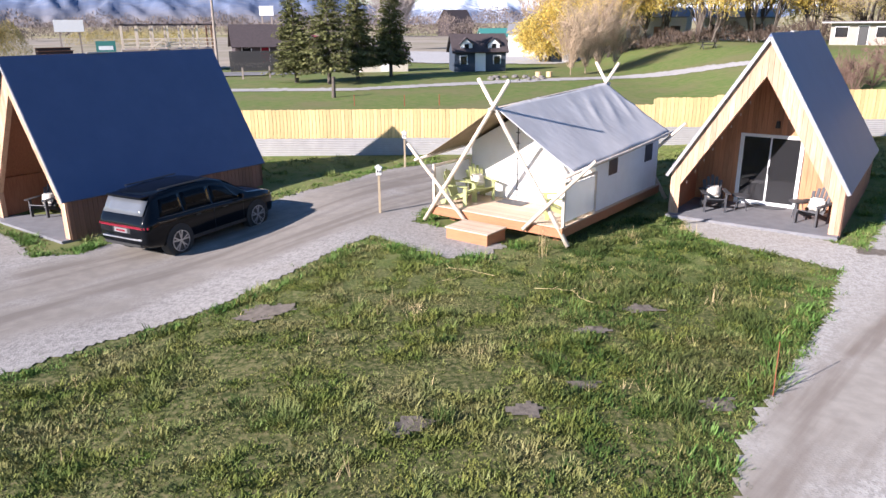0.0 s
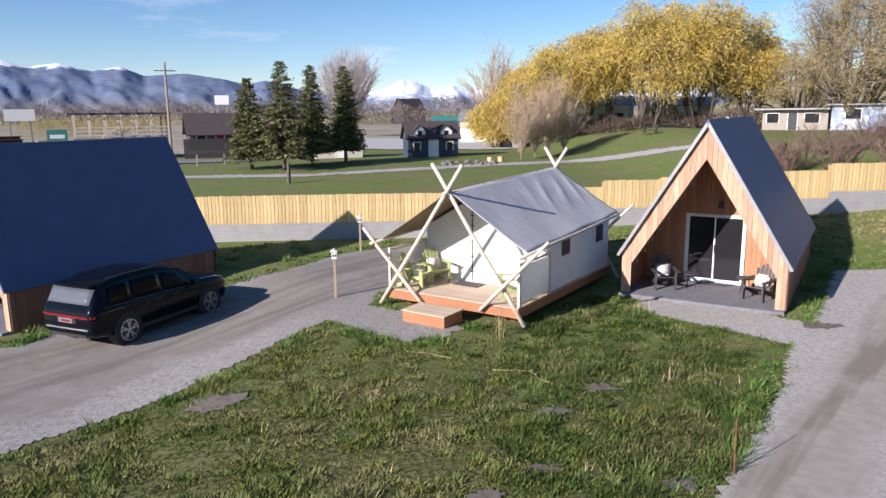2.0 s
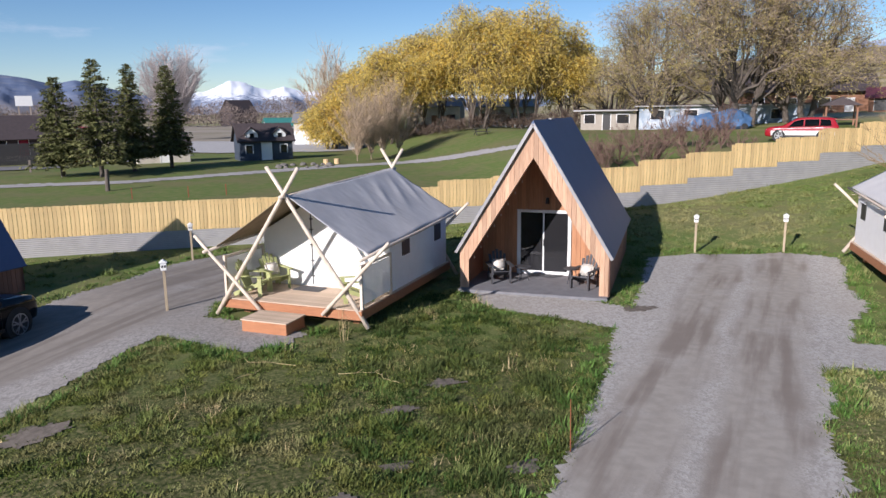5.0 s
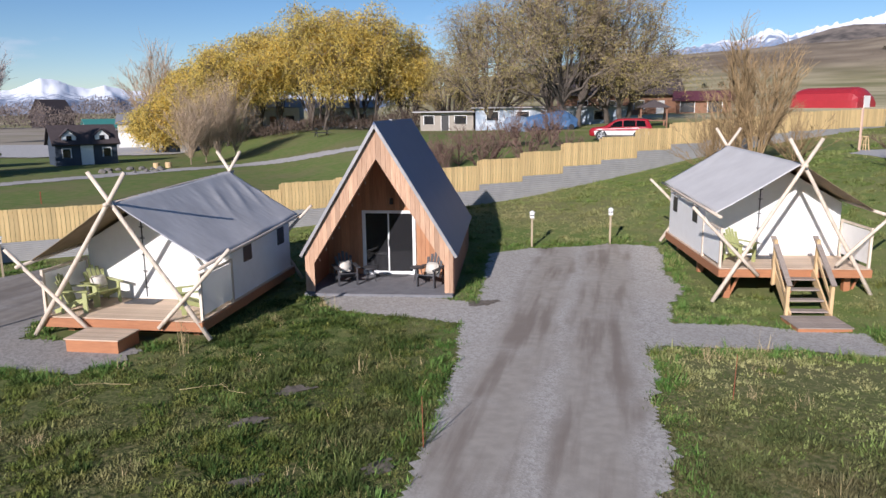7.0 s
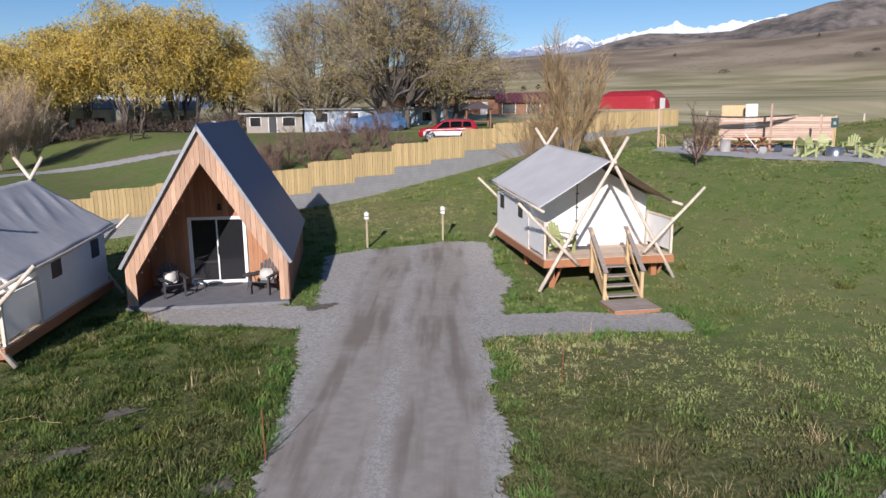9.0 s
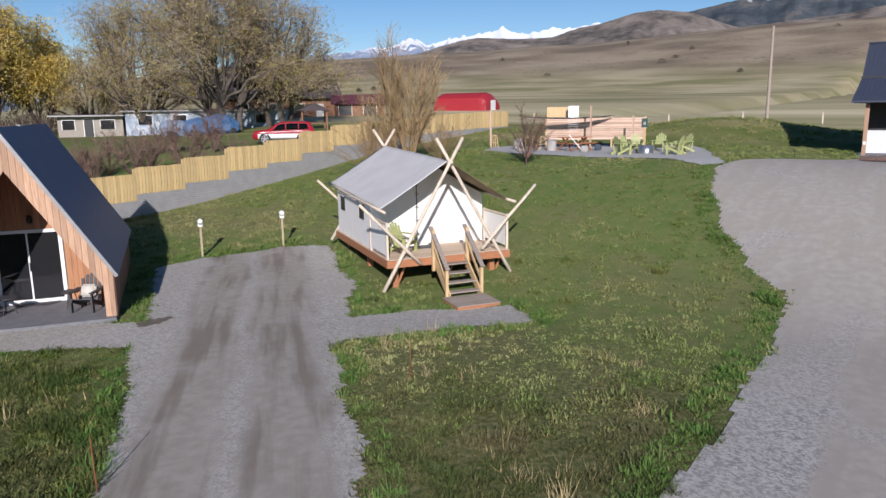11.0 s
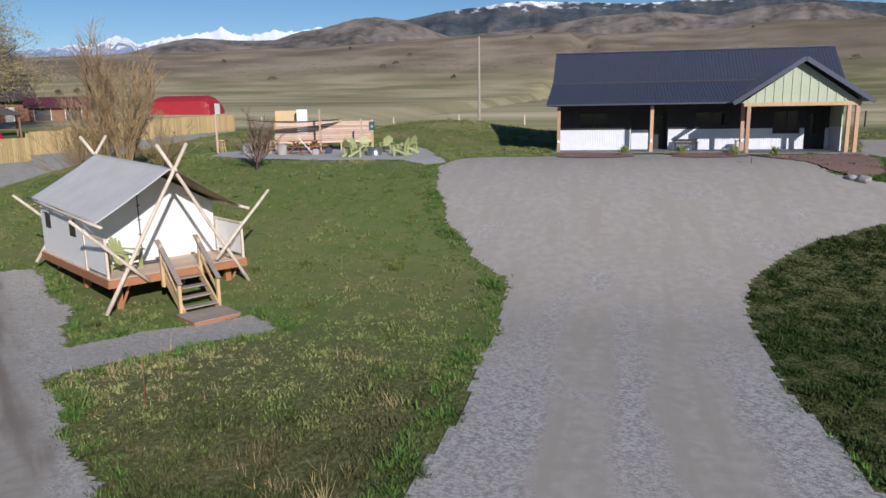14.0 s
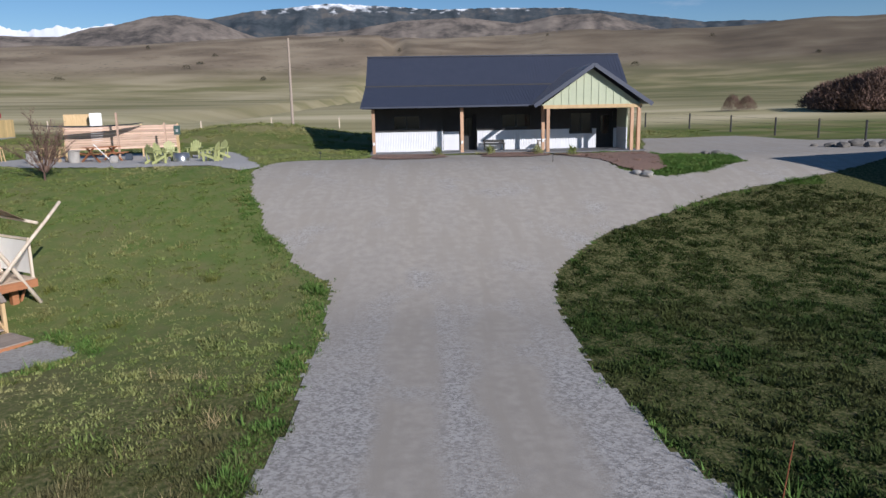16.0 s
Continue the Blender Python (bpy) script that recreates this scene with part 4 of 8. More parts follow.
adirondack("lime_armchair", T2 @ pose(-1.25, 1.0, 0.35, 0, 0, 30), 'lime', "lime green plastic garden armchair on the tent deck", "lime armchairs")


def stairs(m, rise, n):
    """Open wooden steps with rails, from a pad on the ground up to a deck."""
    s_ = thing("deck_stairs", m, "open wooden steps with side rails up to the tent deck", "stairs")
    tr = 0.30
    run = tr * n
    for s in (-1, 1):
        part("stringer", bar(bmesh.new(), (s * 0.52, 0.0, rise - 0.1), (s * 0.52, -run, 0.08), 0.05, 0.24), 'lumber', s_)
        for y, z in ((-0.06, rise), (-run + 0.08, 0.06)):
            part("rail_post", BX(s * 0.58 - 0.045, y - 0.045, z - 0.45 if y > -0.5 else 0.0, s * 0.58 + 0.045, y + 0.045, z + 0.86), 'lumber', s_)
        part("handrail", bar(bmesh.new(), (s * 0.58, 0.15, rise + 0.92), (s * 0.58, -run - 0.02, 0.92 + 0.02), 0.14, 0.04), 'grey_wood', s_)
        part("mid_rail", bar(bmesh.new(), (s * 0.58, 0.0, rise + 0.45), (s * 0.58, -run + 0.08, 0.5), 0.035, 0.09), 'lumber', s_)
    for i in range(n):
        z = rise * (n - i - 0.0) / (n + 1)
        part("tread", BX(-0.5, -tr * (i + 1), z - 0.04, 0.5, -tr * (i + 1) + 0.28, z, bevel=0.006), 'grey_wood', s_)
    return s_


stairs(T2 @ pose(-0.05, -0.1, -0.79), 1.14, 4)
lp = thing("landing_pad", T2 @ pose(-0.12, -1.88, -0.82), "low wooden landing at the foot of the steps", "landing")
part("frame", BX(-0.68, -0.55, 0, 0.68, 0.55, 0.12), 'stain', lp)
l0 = part("board", BX(-0.70, -0.57, 0.12, 0.70, -0.44, 0.15), 'grey_wood', lp)
for i in range(1, 8):
    share("board", l0, lp, pose(0, 0.142 * i, 0))


# ---- car ----
def loft(sections, close=True):
    """A skin over cross-sections, each a ring of points of the same count."""
    bm = bmesh.new()
    R = [[bm.verts.new(p) for p in s] for s in sections]
    n = len(R[0])
    for a, b in zip(R, R[1:]):
        for i in range(n):
            bm.faces.new((a[i], a[(i + 1) % n], b[(i + 1) % n], b[i]))
    if close:
        bm.faces.new(R[0][::-1])
        bm.faces.new(R[-1])
    bmesh.ops.recalc_face_normals(bm, faces=bm.faces[:])
    return bm


def rounded(halfw, z0, z1, r, x, k=3, inset=0.0):
    """A rounded box section across the car at x (length), halfw wide, from z0 to z1; inset narrows the top."""
    pts = []
    for cx, cz, a0 in ((halfw - r, z0 + r, -90), (halfw - inset - r, z1 - r, 0), (-(halfw - inset - r), z1 - r, 90), (-(halfw - r), z0 + r, 180)):
        for i in range(k + 1):
            a = radians(a0 + 90 * i / k)
            pts.append((x, cx + r * math.cos(a), cz + r * math.sin(a)))
    return pts


def suv(m, paint, label, lower=None, rims='alloy'):
    """A five-metre sport utility car; x is forward, the origin on the ground under its middle."""
    c = thing("parked_car", m, label, "car")

    def along(x, *pts):
        return float(np.interp(x, pts[0::2], pts[1::2]))

    def sill(x):
        return along(x, -2.54, 0.50, -2.40, 0.40, -1.9, 0.32, 1.9, 0.31, 2.4, 0.34, 2.54, 0.42)

    def belt(x):
        return along(x, -2.54, 0.98, -2.46, 1.06, -2.2, 1.10, -1.0, 1.08, 0.8, 1.03, 1.4, 1.02, 2.0, 0.98, 2.35, 0.92, 2.54, 0.80)

    def crest(x):
        return along(x, -2.54, 1.00, -2.50, 1.10, -2.44, 1.20, -2.20, 1.60, -2.12, 1.69, -1.9, 1.745, -1.2, 1.785, -0.5, 1.79, 0.1, 1.75, 0.42, 1.67, 0.7, 1.52, 1.28, 1.16, 1.45, 1.125, 2.0, 1.07, 2.3, 1.01, 2.46, 0.93, 2.54, 0.83)

    def half(x):
        return along(x, -2.54, 0.80, -2.50, 0.87, -2.40, 0.925, -2.1, 0.955, -1.5, 0.975, -0.9, 0.955, 0.9, 0.955, 1.54, 0.975, 2.0, 0.95, 2.3, 0.89, 2.46, 0.79, 2.54, 0.68)

    def eaves(x):
        """Half width and height of the edge between side glass and roof."""
        rise = max(0.0, crest(x) - belt(x) - 0.05)
        return half(x) - 0.06 - 0.24 * rise, crest(x) - 0.02 - 0.10 * min(1.0, rise / 0.5)

    def ring(x):
        h, b, z0 = half(x), belt(x), sill(x)
        we, ze = eaves(x)
        ze = max(ze, b + 0.012)
        side = [(h * 0.86, z0), (h * 0.965, z0 + 0.05), (h * 0.99, z0 + 0.16), (h, 0.5 * (z0 + b)), (h * 0.995, b - 0.10), (h * 0.975, b - 0.03), (h - 0.045, b), (we, ze), (we - 0.035, ze + (crest(x) - ze) * 0.6), (we * 0.8, crest(x) - 0.005), (we * 0.4, crest(x) + 0.012)]
        return [(x, y, z) for y, z in side] + [(x, -y, z) for y, z in side[::-1]]
    xs = [-2.54, -2.52, -2.50, -2.47, -2.44, -2.38, -2.30, -2.20, -2.12, -2.0] + list(np.linspace(-1.9, 2.2, 36)) + [2.3, 2.38, 2.46, 2.51, 2.54]
    body = part("body", loft([ring(float(x)) for x in xs]), paint, c, "car body", smooth=True)

    def pane(name, quads, material, parent=body, thick=0.014, text=""):
        """A curved sheet through rows of points."""
        bm = bmesh.new()
        R = [[bm.verts.new(p) for p in row] for row in quads]
        for a, b in zip(R, R[1:]):
            for i in range(len(a) - 1):
                bm.faces.new((a[i], a[i + 1], b[i + 1], b[i]))
        bmesh.ops.recalc_face_normals(bm, faces=bm.faces[:])
        o = part(name, bm, material, parent, text, smooth=True)
        md = o.modifiers.new("thick", 'SOLIDIFY')
        md.thickness, md.offset = thick, 0

    def on_side(x, f, s, out=0.006):
        """A point on the side glass: f runs from the belt to the roof edge."""
        we, ze = eaves(x)
        y0, z0 = half(x) - 0.045, belt(x)
        return (x, s * (y0 + (we - y0) * f + out), z0 + (ze - z0) * f)
    for s in (-1, 1):
        for x0, x1, t0, t1 in ((-2.02, -1.26, -1.92, -1.26), (-1.18, -0.22, -1.18, -0.22), (-0.13, 0.98, -0.13, 0.50)):
            pane("side_window", [[on_side(x0 + (x1 - x0) * k / 8 + ((t0 - x0) * (1 - k / 8) + (t1 - x1) * k / 8) * (f - 0.1) / 0.82, f, s) for f in (0.10, 0.37, 0.65, 0.92)] for k in range(9)], 'carglass')
        pane("window_trim", [[on_side(x, f, s, 0.008) for f in (0.03, 0.075)] for x in np.linspace(-2.1, 1.05, 14)], 'black', thick=0.008)
        part("roof_rail", bar(bmesh.new(), (-1.75, s * 0.62, 1.80), (0.0, s * 0.64, 1.80), 0.035, 0.03), 'black', c)
        y_ = s * 1.02
        part("wing_mirror", BX(0.80, min(y_ - 0.09, y_ + 0.09), 1.06, 0.93, max(y_ - 0.09, y_ + 0.09), 1.20, bevel=0.035), paint, c)
        part("head_lamp", BX(2.26, s * 0.66 - 0.15, 0.80, 2.45, s * 0.66 + 0.15, 0.89, bevel=0.03), 'alloy', c)
        for hx in (-0.85, 0.15):
            part("door_handle", BX(hx, s * 0.962 - 0.018, 0.93, hx + 0.2, s * 0.962 + 0.018, 0.96, bevel=0.008), 'black', c)
        for hx in (-1.22, -0.18, 0.98):
            part("door_seam", BX(hx, s * 0.9565 - 0.003, 0.42, hx + 0.008, s * 0.9565 + 0.003, 1.0), 'black', c)
        part("sill_guard", BX(-1.05, min(s * 0.90, s * 0.952), 0.30, 1.08, max(s * 0.90, s * 0.952), 0.40, bevel=0.015), 'black', c)
        for x in (-1.5, 1.54):
            part("wheel_arch", beam(bmesh.new(), (x, s * 0.70, 0.40), (x, s * 0.982, 0.40), 0.455, 0.455, 30), 'tyre', c)
            bm = beam(bmesh.new(), (x, s * 0.72, 0.385), (x, s * 0.992, 0.385), 0.385, 0.385, 30)
            bmesh.ops.bevel(bm, geom=[e for e in bm.edges if abs(e.verts[0].co.y - e.verts[1].co.y) < 1e-4], offset=0.05, segments=2, affect='EDGES')
            wheel = part("wheel", bm, 'tyre', c, "black tyre", smooth=False)
            part("rim", beam(bmesh.new(), (x, s * 0.96, 0.385), (x, s * 0.995, 0.385), 0.275, 0.275, 30), 'charcoal', wheel)
            part("hub", beam(bmesh.new(), (x, s * 0.98, 0.385), (x, s * 1.004, 0.385), 0.06, 0.05, 14), rims, wheel)
            for k in range(5):
                a = k * 2 * math.pi / 5 + 0.3
                for da in (-0.19, 0.19):
                    part("spoke", bar(bmesh.new(), (x + 0.05 * math.cos(a), s * 0.998, 0.385 + 0.05 * math.sin(a)), (x + 0.275 * math.cos(a + da), s * 1.0, 0.385 + 0.275 * math.sin(a + da)), 0.034, 0.022, up=(0, 1, 0)), rims, wheel)
            bm = bmesh.new()
            for k in range(24):
                a, b = 2 * math.pi * k / 24, 2 * math.pi * (k + 1) / 24
                bar(bm, (x + 0.28 * math.cos(a), s * 0.998, 0.385 + 0.28 * math.sin(a)), (x + 0.28 * math.cos(b), s * 0.998, 0.385 + 0.28 * math.sin(b)), 0.022, 0.03, up=(0, 1, 0))
            part("rim_ring", bm, rims, wheel)
    pane("windscreen", [[(x, y * (eaves(x)[0] - 0.05), crest(x) + 0.016 - 0.02 * abs(y) ** 3) for y in np.linspace(-1, 1, 9)] for x in (0.50, 0.7, 0.9, 1.1, 1.24)], 'carglass')
    pane("rear_window", [[(x - 0.012, y * 0.74, crest(x) + 0.012) for y in np.linspace(-1, 1, 7)] for x in (-2.425, -2.35, -2.28, -2.205)], 'carglass_pale', text="rear window with a pale reflection in its colour")
    part("spoiler", BX(-2.36, -0.66, 1.655, -2.02, 0.66, 1.70, bevel=0.02), paint, c)
    part("tail_lamp", BX(-2.56, -0.80, 0.90, -2.44, 0.80, 0.965, bevel=0.02), 'redlamp', c, "full-width red tail lamp")
    for s in (-1, 1):
        part("tail_lamp", BX(-2.52, s * 0.76 - 0.15, 0.86, -2.30, s * 0.76 + 0.15, 1.01, bevel=0.05), 'redlamp', c)
    part("number_plate", BX(-2.565, -0.24, 0.77, -2.53, 0.24, 0.885), 'alloy', c, "pale number plate with a blank bar")
    part("plate_bar", BX(-2.57, -0.16, 0.80, -2.565, 0.16, 0.85), 'redlamp', c)
    part("bumper_strip", BX(-2.575, -0.74, 0.60, -2.45, 0.74, 0.635, bevel=0.012), 'alloy', c, "thin bright bumper strip")
    part("bumper_guard", BX(-2.56, -0.72, 0.40, -2.40, 0.72, 0.53, bevel=0.04), 'black', c)
    part("number_recess", BX(-2.545, -0.32, 0.755, -2.50, 0.32, 0.90), 'black', c)
    if lower:
        for s in (-1, 1):
            pane("lower_panel", [[(x, s * (half(x) + 0.006), z) for z in (0.42, 0.6, 0.78)] for x in np.linspace(-2.3, 2.1, 14)], lower, text="white lower panel")
    return c


M['carglass'] = mat("car_glass", (0.003, 0.004, 0.005), (0.004, 0.005, 0.006), 2, 0.06, spec=0.12)
# rear glass carries its pale sky reflection as base colour
M['carglass_pale'] = mat("car_rear_glass", (0.10, 0.11, 0.125), (0.12, 0.13, 0.145), 2, 0.10)
suv(pose(-7.3, 20.12, -0.5, 0, 0, 62.6), 'carpaint', "black sport utility car parked on the gravel")


# ---- garden lamp posts ----
def lamp_post(x, y, rz):
    p = thing("bollard_lamp", up_from(x, y, rz), "timber post with a small white box lamp", "lamp post", "lamp posts")
    part("post", BX(-0.038, -0.038, -0.1, 0.038, 0.038, 1.18, bevel=0.006), 'post_wood', p)
    h = part("lamp_head", BX(-0.08, -0.08, 1.18, 0.08, 0.08, 1.40, bevel=0.01), 'white', p, "white box lamp head")
    part("lamp_cap", prism([(-0.11, 1.40), (0.11, 1.40), (0, 1.48)], -0.11, 0.11), 'white', h)
    for s in (-1, 1):
        part("lamp_slot", BX(s * 0.035 - 0.022, -0.086, 1.26, s * 0.035 + 0.022, -0.08, 1.33), 'black', h)
    return p


for x, y in ((-1.93, 20.67), (-1.56, 28.1), (16.78, 22.62), (19.36, 20.93)):
    lamp_post(x, y, -math.degrees(math.atan2(x, y)))

# ---- lodge ----
def lodge(m):
    """A long low building with a porch along its front and a gabled entrance; x runs along the front, y back, the origin at the first post."""
    b = thing("lodge_building", m, "long lodge with blue-grey metal roof, dark walls and white corrugated wainscot", "building")
    Lw, Dp = 15.1, 8.6
    part("floor_slab", BX(-0.2, -0.15, -0.3, Lw + 0.2, Dp, 0.05), 'slab', b)
    yw = 1.9
    openings = ((1.2, 2.8, 1.35, 2.2), (4.2, 6.2, 0.05, 2.2), (7.7, 9.55, 1.35, 2.2), (11.95, 13.3, 0.95, 2.2), (13.65, 14.6, 0.05, 2.2))
    xs = [0.0]
    for o in openings:
        xs += [o[0], o[1]]
    xs.append(Lw)
    wall = part("wall", BX(0, yw, 2.2, Lw, yw + 0.15, 2.7), 'charcoal', b, "charcoal upper wall")
    for i in range(0, len(xs), 2):
        part("wall_panel", BX(xs[i], yw, 1.2, xs[i + 1], yw + 0.15, 2.2), 'charcoal', wall)
    for (a, c_, z0, z1) in openings:
        if z0 > 0.5:
            part("wall_panel", BX(a, yw, 0.8, c_, yw + 0.15, z0), 'charcoal', wall)
            win = part("window", BX(a + 0.05, yw + 0.05, z0 + 0.05, c_ - 0.05, yw + 0.07, z1 - 0.05), 'glass', b, "dark porch window")
            for bx in ((a, yw - 0.02, z0, a + 0.06, yw + 0.1, z1), (c_ - 0.06, yw - 0.02, z0, c_, yw + 0.1, z1), (a, yw - 0.02, z0, c_, yw + 0.1, z0 + 0.06), (a, yw - 0.02, z1 - 0.06, c_, yw + 0.1, z1), ((a + c_) / 2 - 0.03, yw - 0.01, z0, (a + c_) / 2 + 0.03, yw + 0.08, z1)):
                part("window_frame", BX(*bx), 'black', win)
        else:
            if c_ - a > 1.5:   # the wide opening is a shallow recess with a door in its back wall
                for bx in ((a - 0.15, yw + 0.15, 0.05, a, yw + 0.6, 2.3), (c_, yw + 0.15, 0.05, c_ + 0.15, yw + 0.6, 2.3), (a - 0.15, yw + 0.6, 0.05, c_ - 0.95, yw + 0.75, 2.3), (a - 0.15, yw + 0.15, 2.3, c_ + 0.15, yw + 0.75, 2.4)):
                    part("recess_wall", BX(*bx), 'charcoal', b)
                part("recess_wainscot", BX(a, yw + 0.57, 0.05, c_ - 1.0, yw + 0.597, 1.18), 'corr_white', b, "white metal wainscot in the recess")
                a, yd = c_ - 0.95, yw + 0.6
            else:
                yd = yw
            dr = part("entrance_door", BX(a + 0.02, yd + 0.04, 0.05, c_ - 0.02, yd + 0.09, z1), 'charcoal', b, "dark entrance door")
            part("door_glass", BX(a + 0.2, yd + 0.02, 0.9, c_ - 0.2, yd + 0.04, z1 - 0.2), 'glass', dr)
            part("door_frame", BX(a - 0.05, yd - 0.03, 0.05, a + 0.02, yd + 0.1, z1 + 0.05), 'black', dr)
            part("door_frame", BX(c_ - 0.02, yd - 0.03, 0.05, c_ + 0.05, yd + 0.1, z1 + 0.05), 'black', dr)
    # corrugated wainscot between the doors
    for x0, x1, top in ((0.0, 4.15, 1.18), (6.25, 11.9, 1.18), (11.9, 13.34, 0.88), (13.34, 13.58, 1.18), (14.66, Lw, 1.18)):
        bm = bmesh.new()
        n = int((x1 - x0) / 0.04)
        prev = None
        for i in range(n + 1):
            x = x0 + (x1 - x0) * i / n
            y = yw - 0.02 - 0.016 * (0.5 + 0.5 * math.cos(x / 0.10 * 2 * math.pi))
            cur = (bm.verts.new((x, y, 0.05)), bm.verts.new((x, y, top)))
            if prev:
                bm.faces.new((prev[0], cur[0], cur[1], prev[1]))
            prev = cur
        o = part("wainscot", bm, 'corr_white', b, "white corrugated metal wainscot")
        md = o.modifiers.new("thick", 'SOLIDIFY'); md.thickness = 0.012; md.offset = 0
        part("wainscot_cap", BX(x0, yw - 0.05, top, x1, yw, top + 0.035), 'corr_white', b)
    for s0, s1 in ((0, 0.15), (Lw - 0.15, Lw)):
        part("end_wall", BX(s0, yw + 0.15, 0.05, s1, Dp - 0.15, 2.7), 'charcoal', b)
    part("rear_wall", BX(0, Dp - 0.15, 0.05, Lw, Dp, 2.7), 'charcoal', b)
    for s0 in (0.02, Lw - 0.12):
        part("gable_end", prism([(0, 0), (1, 0), (0.5, 1)], 0, 1), 'charcoal', b, m=Matrix.Translation((s0 + 0.1, yw, 2.7)) @ pose(0, 0, 0, 0, 0, 90) @ Matrix.Diagonal((Dp - yw, 0.1, 2.9, 1)))
    # roof: a flatter porch skirt below the main slope
    e0, e1, rg = 2.68, 3.88, 5.78
    ym = 2.5
    yr = 5.2

    def ribbed(p0, p1, q0, q1, name, n):
        """A roof plane from the eave p0-p1 up to q0-q1 with n standing ribs."""
        r = part(name, slab4(p0, p1, q1, q0, 0.05), 'office_roof', b, "blue-grey ribbed metal roof")
        P0, P1, Q0, Q1 = Vector(p0), Vector(p1), Vector(q0), Vector(q1)
        nr = (P1 - P0).cross(Q0 - P0).normalized()
        bm = bmesh.new()
        for i in range(1, n):
            f = i / n
            bar(bm, P0.lerp(P1, f) + nr * 0.056, Q0.lerp(Q1, f) + nr * 0.056, 0.022, 0.016, up=nr)
        tagged(part("roof_ribs", bm, 'office_roof', r), kind="stuff")
    x0, x1 = -0.65, Lw + 0.35
    ribbed((x0, -0.45, e0), (x1, -0.45, e0), (x0 + 0.25, ym, e1), (x1 - 0.25, ym, e1), "porch_roof", 84)
    ribbed((x0 + 0.25, ym, e1), (x1 + 0.2, ym, e1), (x0 + 0.35, yr, rg), (x1 + 0.4, yr, rg), "main_roof", 84)
    ribbed((x1 + 0.4, Dp + 0.5, 2.6), (x0, Dp + 0.5, 2.6), (x1 + 0.4, yr, rg), (x0 + 0.35, yr, rg), "rear_roof", 60)
    part("roof_flashing", BX(x0 + 0.22, ym - 0.09, e1 - 0.02, x1 - 0.2, ym + 0.03, e1 + 0.085, bevel=0.01), 'charcoal', b, "dark flashing at the break of the roof")
    part("gutter", BX(x0, -0.52, e0 - 0.06, x1, -0.44, e0 + 0.03), 'office_roof', b)
    part("ridge_cap", BX(x0 + 0.3, yr - 0.15, rg + 0.02, x1 + 0.4, yr + 0.15, rg + 0.1, bevel=0.03), 'office_roof', b)
    part("porch_ceiling", slab4((x0 + 0.1, -0.4, e0 - 0.06), (x0 + 0.1, yw, e0 + 0.0), (x1 - 0.1, yw, e0), (x1 - 0.1, -0.4, e0 - 0.06), 0.03), 'charcoal', b)
    for x in (0.05, 5.15, 9.9):
        part("porch_post", BX(x - 0.09, -0.02, 0.05, x + 0.09, 0.16, 2.62), 'cedar', b, "square cedar porch post")
        part("post_light", BX(x - 0.06, -0.07, 0.55, x + 0.06, -0.02, 0.72), 'white', b)
    # gabled entrance
    g0, g1, gy, ga = 9.05, 15.65, -1.5, 4.82
    gm = (g0 + g1) / 2
    part("gable_front", prism([(gm - 2.85, 2.62), (gm + 2.85, 2.62), (gm, ga - 0.22)], gy + 0.12, gy + 0.2), 'sage', b, "sage board-and-batten gable")
    bm = bmesh.new()
    for i in range(13):
        x = 9.8 + i * 0.425
        top = 2.62 + (ga - 0.22 - 2.62) * (1 - abs(x - gm) / 2.85)
        if top > 2.74:
            box(bm, x - 0.025, gy + 0.09, 2.64, x + 0.025, gy + 0.12, top - 0.03)
    tagged(part("battens", bm, 'sage', b), kind="stuff")
    part("beam", BX(9.6, gy + 0.05, 2.44, 15.25, gy + 0.25, 2.64, bevel=0.01), 'lumber', b, "pale timber beam")
    for x in (9.88, 14.7, 15.1):
        part("porch_post", BX(x - 0.09, gy + 0.06, 0.05, x + 0.09, gy + 0.24, 2.44), 'cedar', b)
    part("porch_floor", BX(9.3, gy - 0.1, -0.3, 15.6, 0.0, 0.05), 'slab', b)
    er = 2.62
    for s in (-1, 1):
        xe = gm + s * 3.35
        a, c_, d, e = (xe, gy - 0.35, er), (xe, 3.9, er), (gm, 3.9, ga), (gm, gy - 0.35, ga)
        ribbed(*( (a, c_, e, d) if s > 0 else (c_, a, d, e) ), "gable_roof", 14)
        part("barge_board", bar(bmesh.new(), (xe, gy - 0.37, er - 0.02), (gm, gy - 0.37, ga - 0.02), 0.05, 0.22), 'office_roof', b)
    # right-hand cedar screen and white corner panel
    part("side_panel", BX(14.85, 0.0, 1.3, 14.91, 1.85, 2.6), 'sage', b)
    part("side_panel", BX(14.85, 0.0, 0.05, 14.91, 1.85, 1.3), 'corr_white', b)
    return b


OFF = pose(41.3, 2.75, 2.9, 0, 0, -90.0 + 2.3)
lodge(OFF)


def bench(m):
    t = thing("porch_bench", m, "small dark grey bench on the lodge porch", "bench")
    part("seat", BX(-0.65, -0.2, 0.40, 0.65, 0.2, 0.45, bevel=0.01), 'charcoal', t)
    part("backrest", BX(-0.65, 0.18, 0.47, 0.65, 0.22, 0.62, bevel=0.01), 'charcoal', t)
    for x in (-0.58, 0.58):
        for y in (-0.16, 0.18):
            part("leg", BX(x - 0.03, y - 0.03, 0, x + 0.03, y + 0.03, 0.62 if y > 0 else 0.4), 'charcoal', t)
    return t


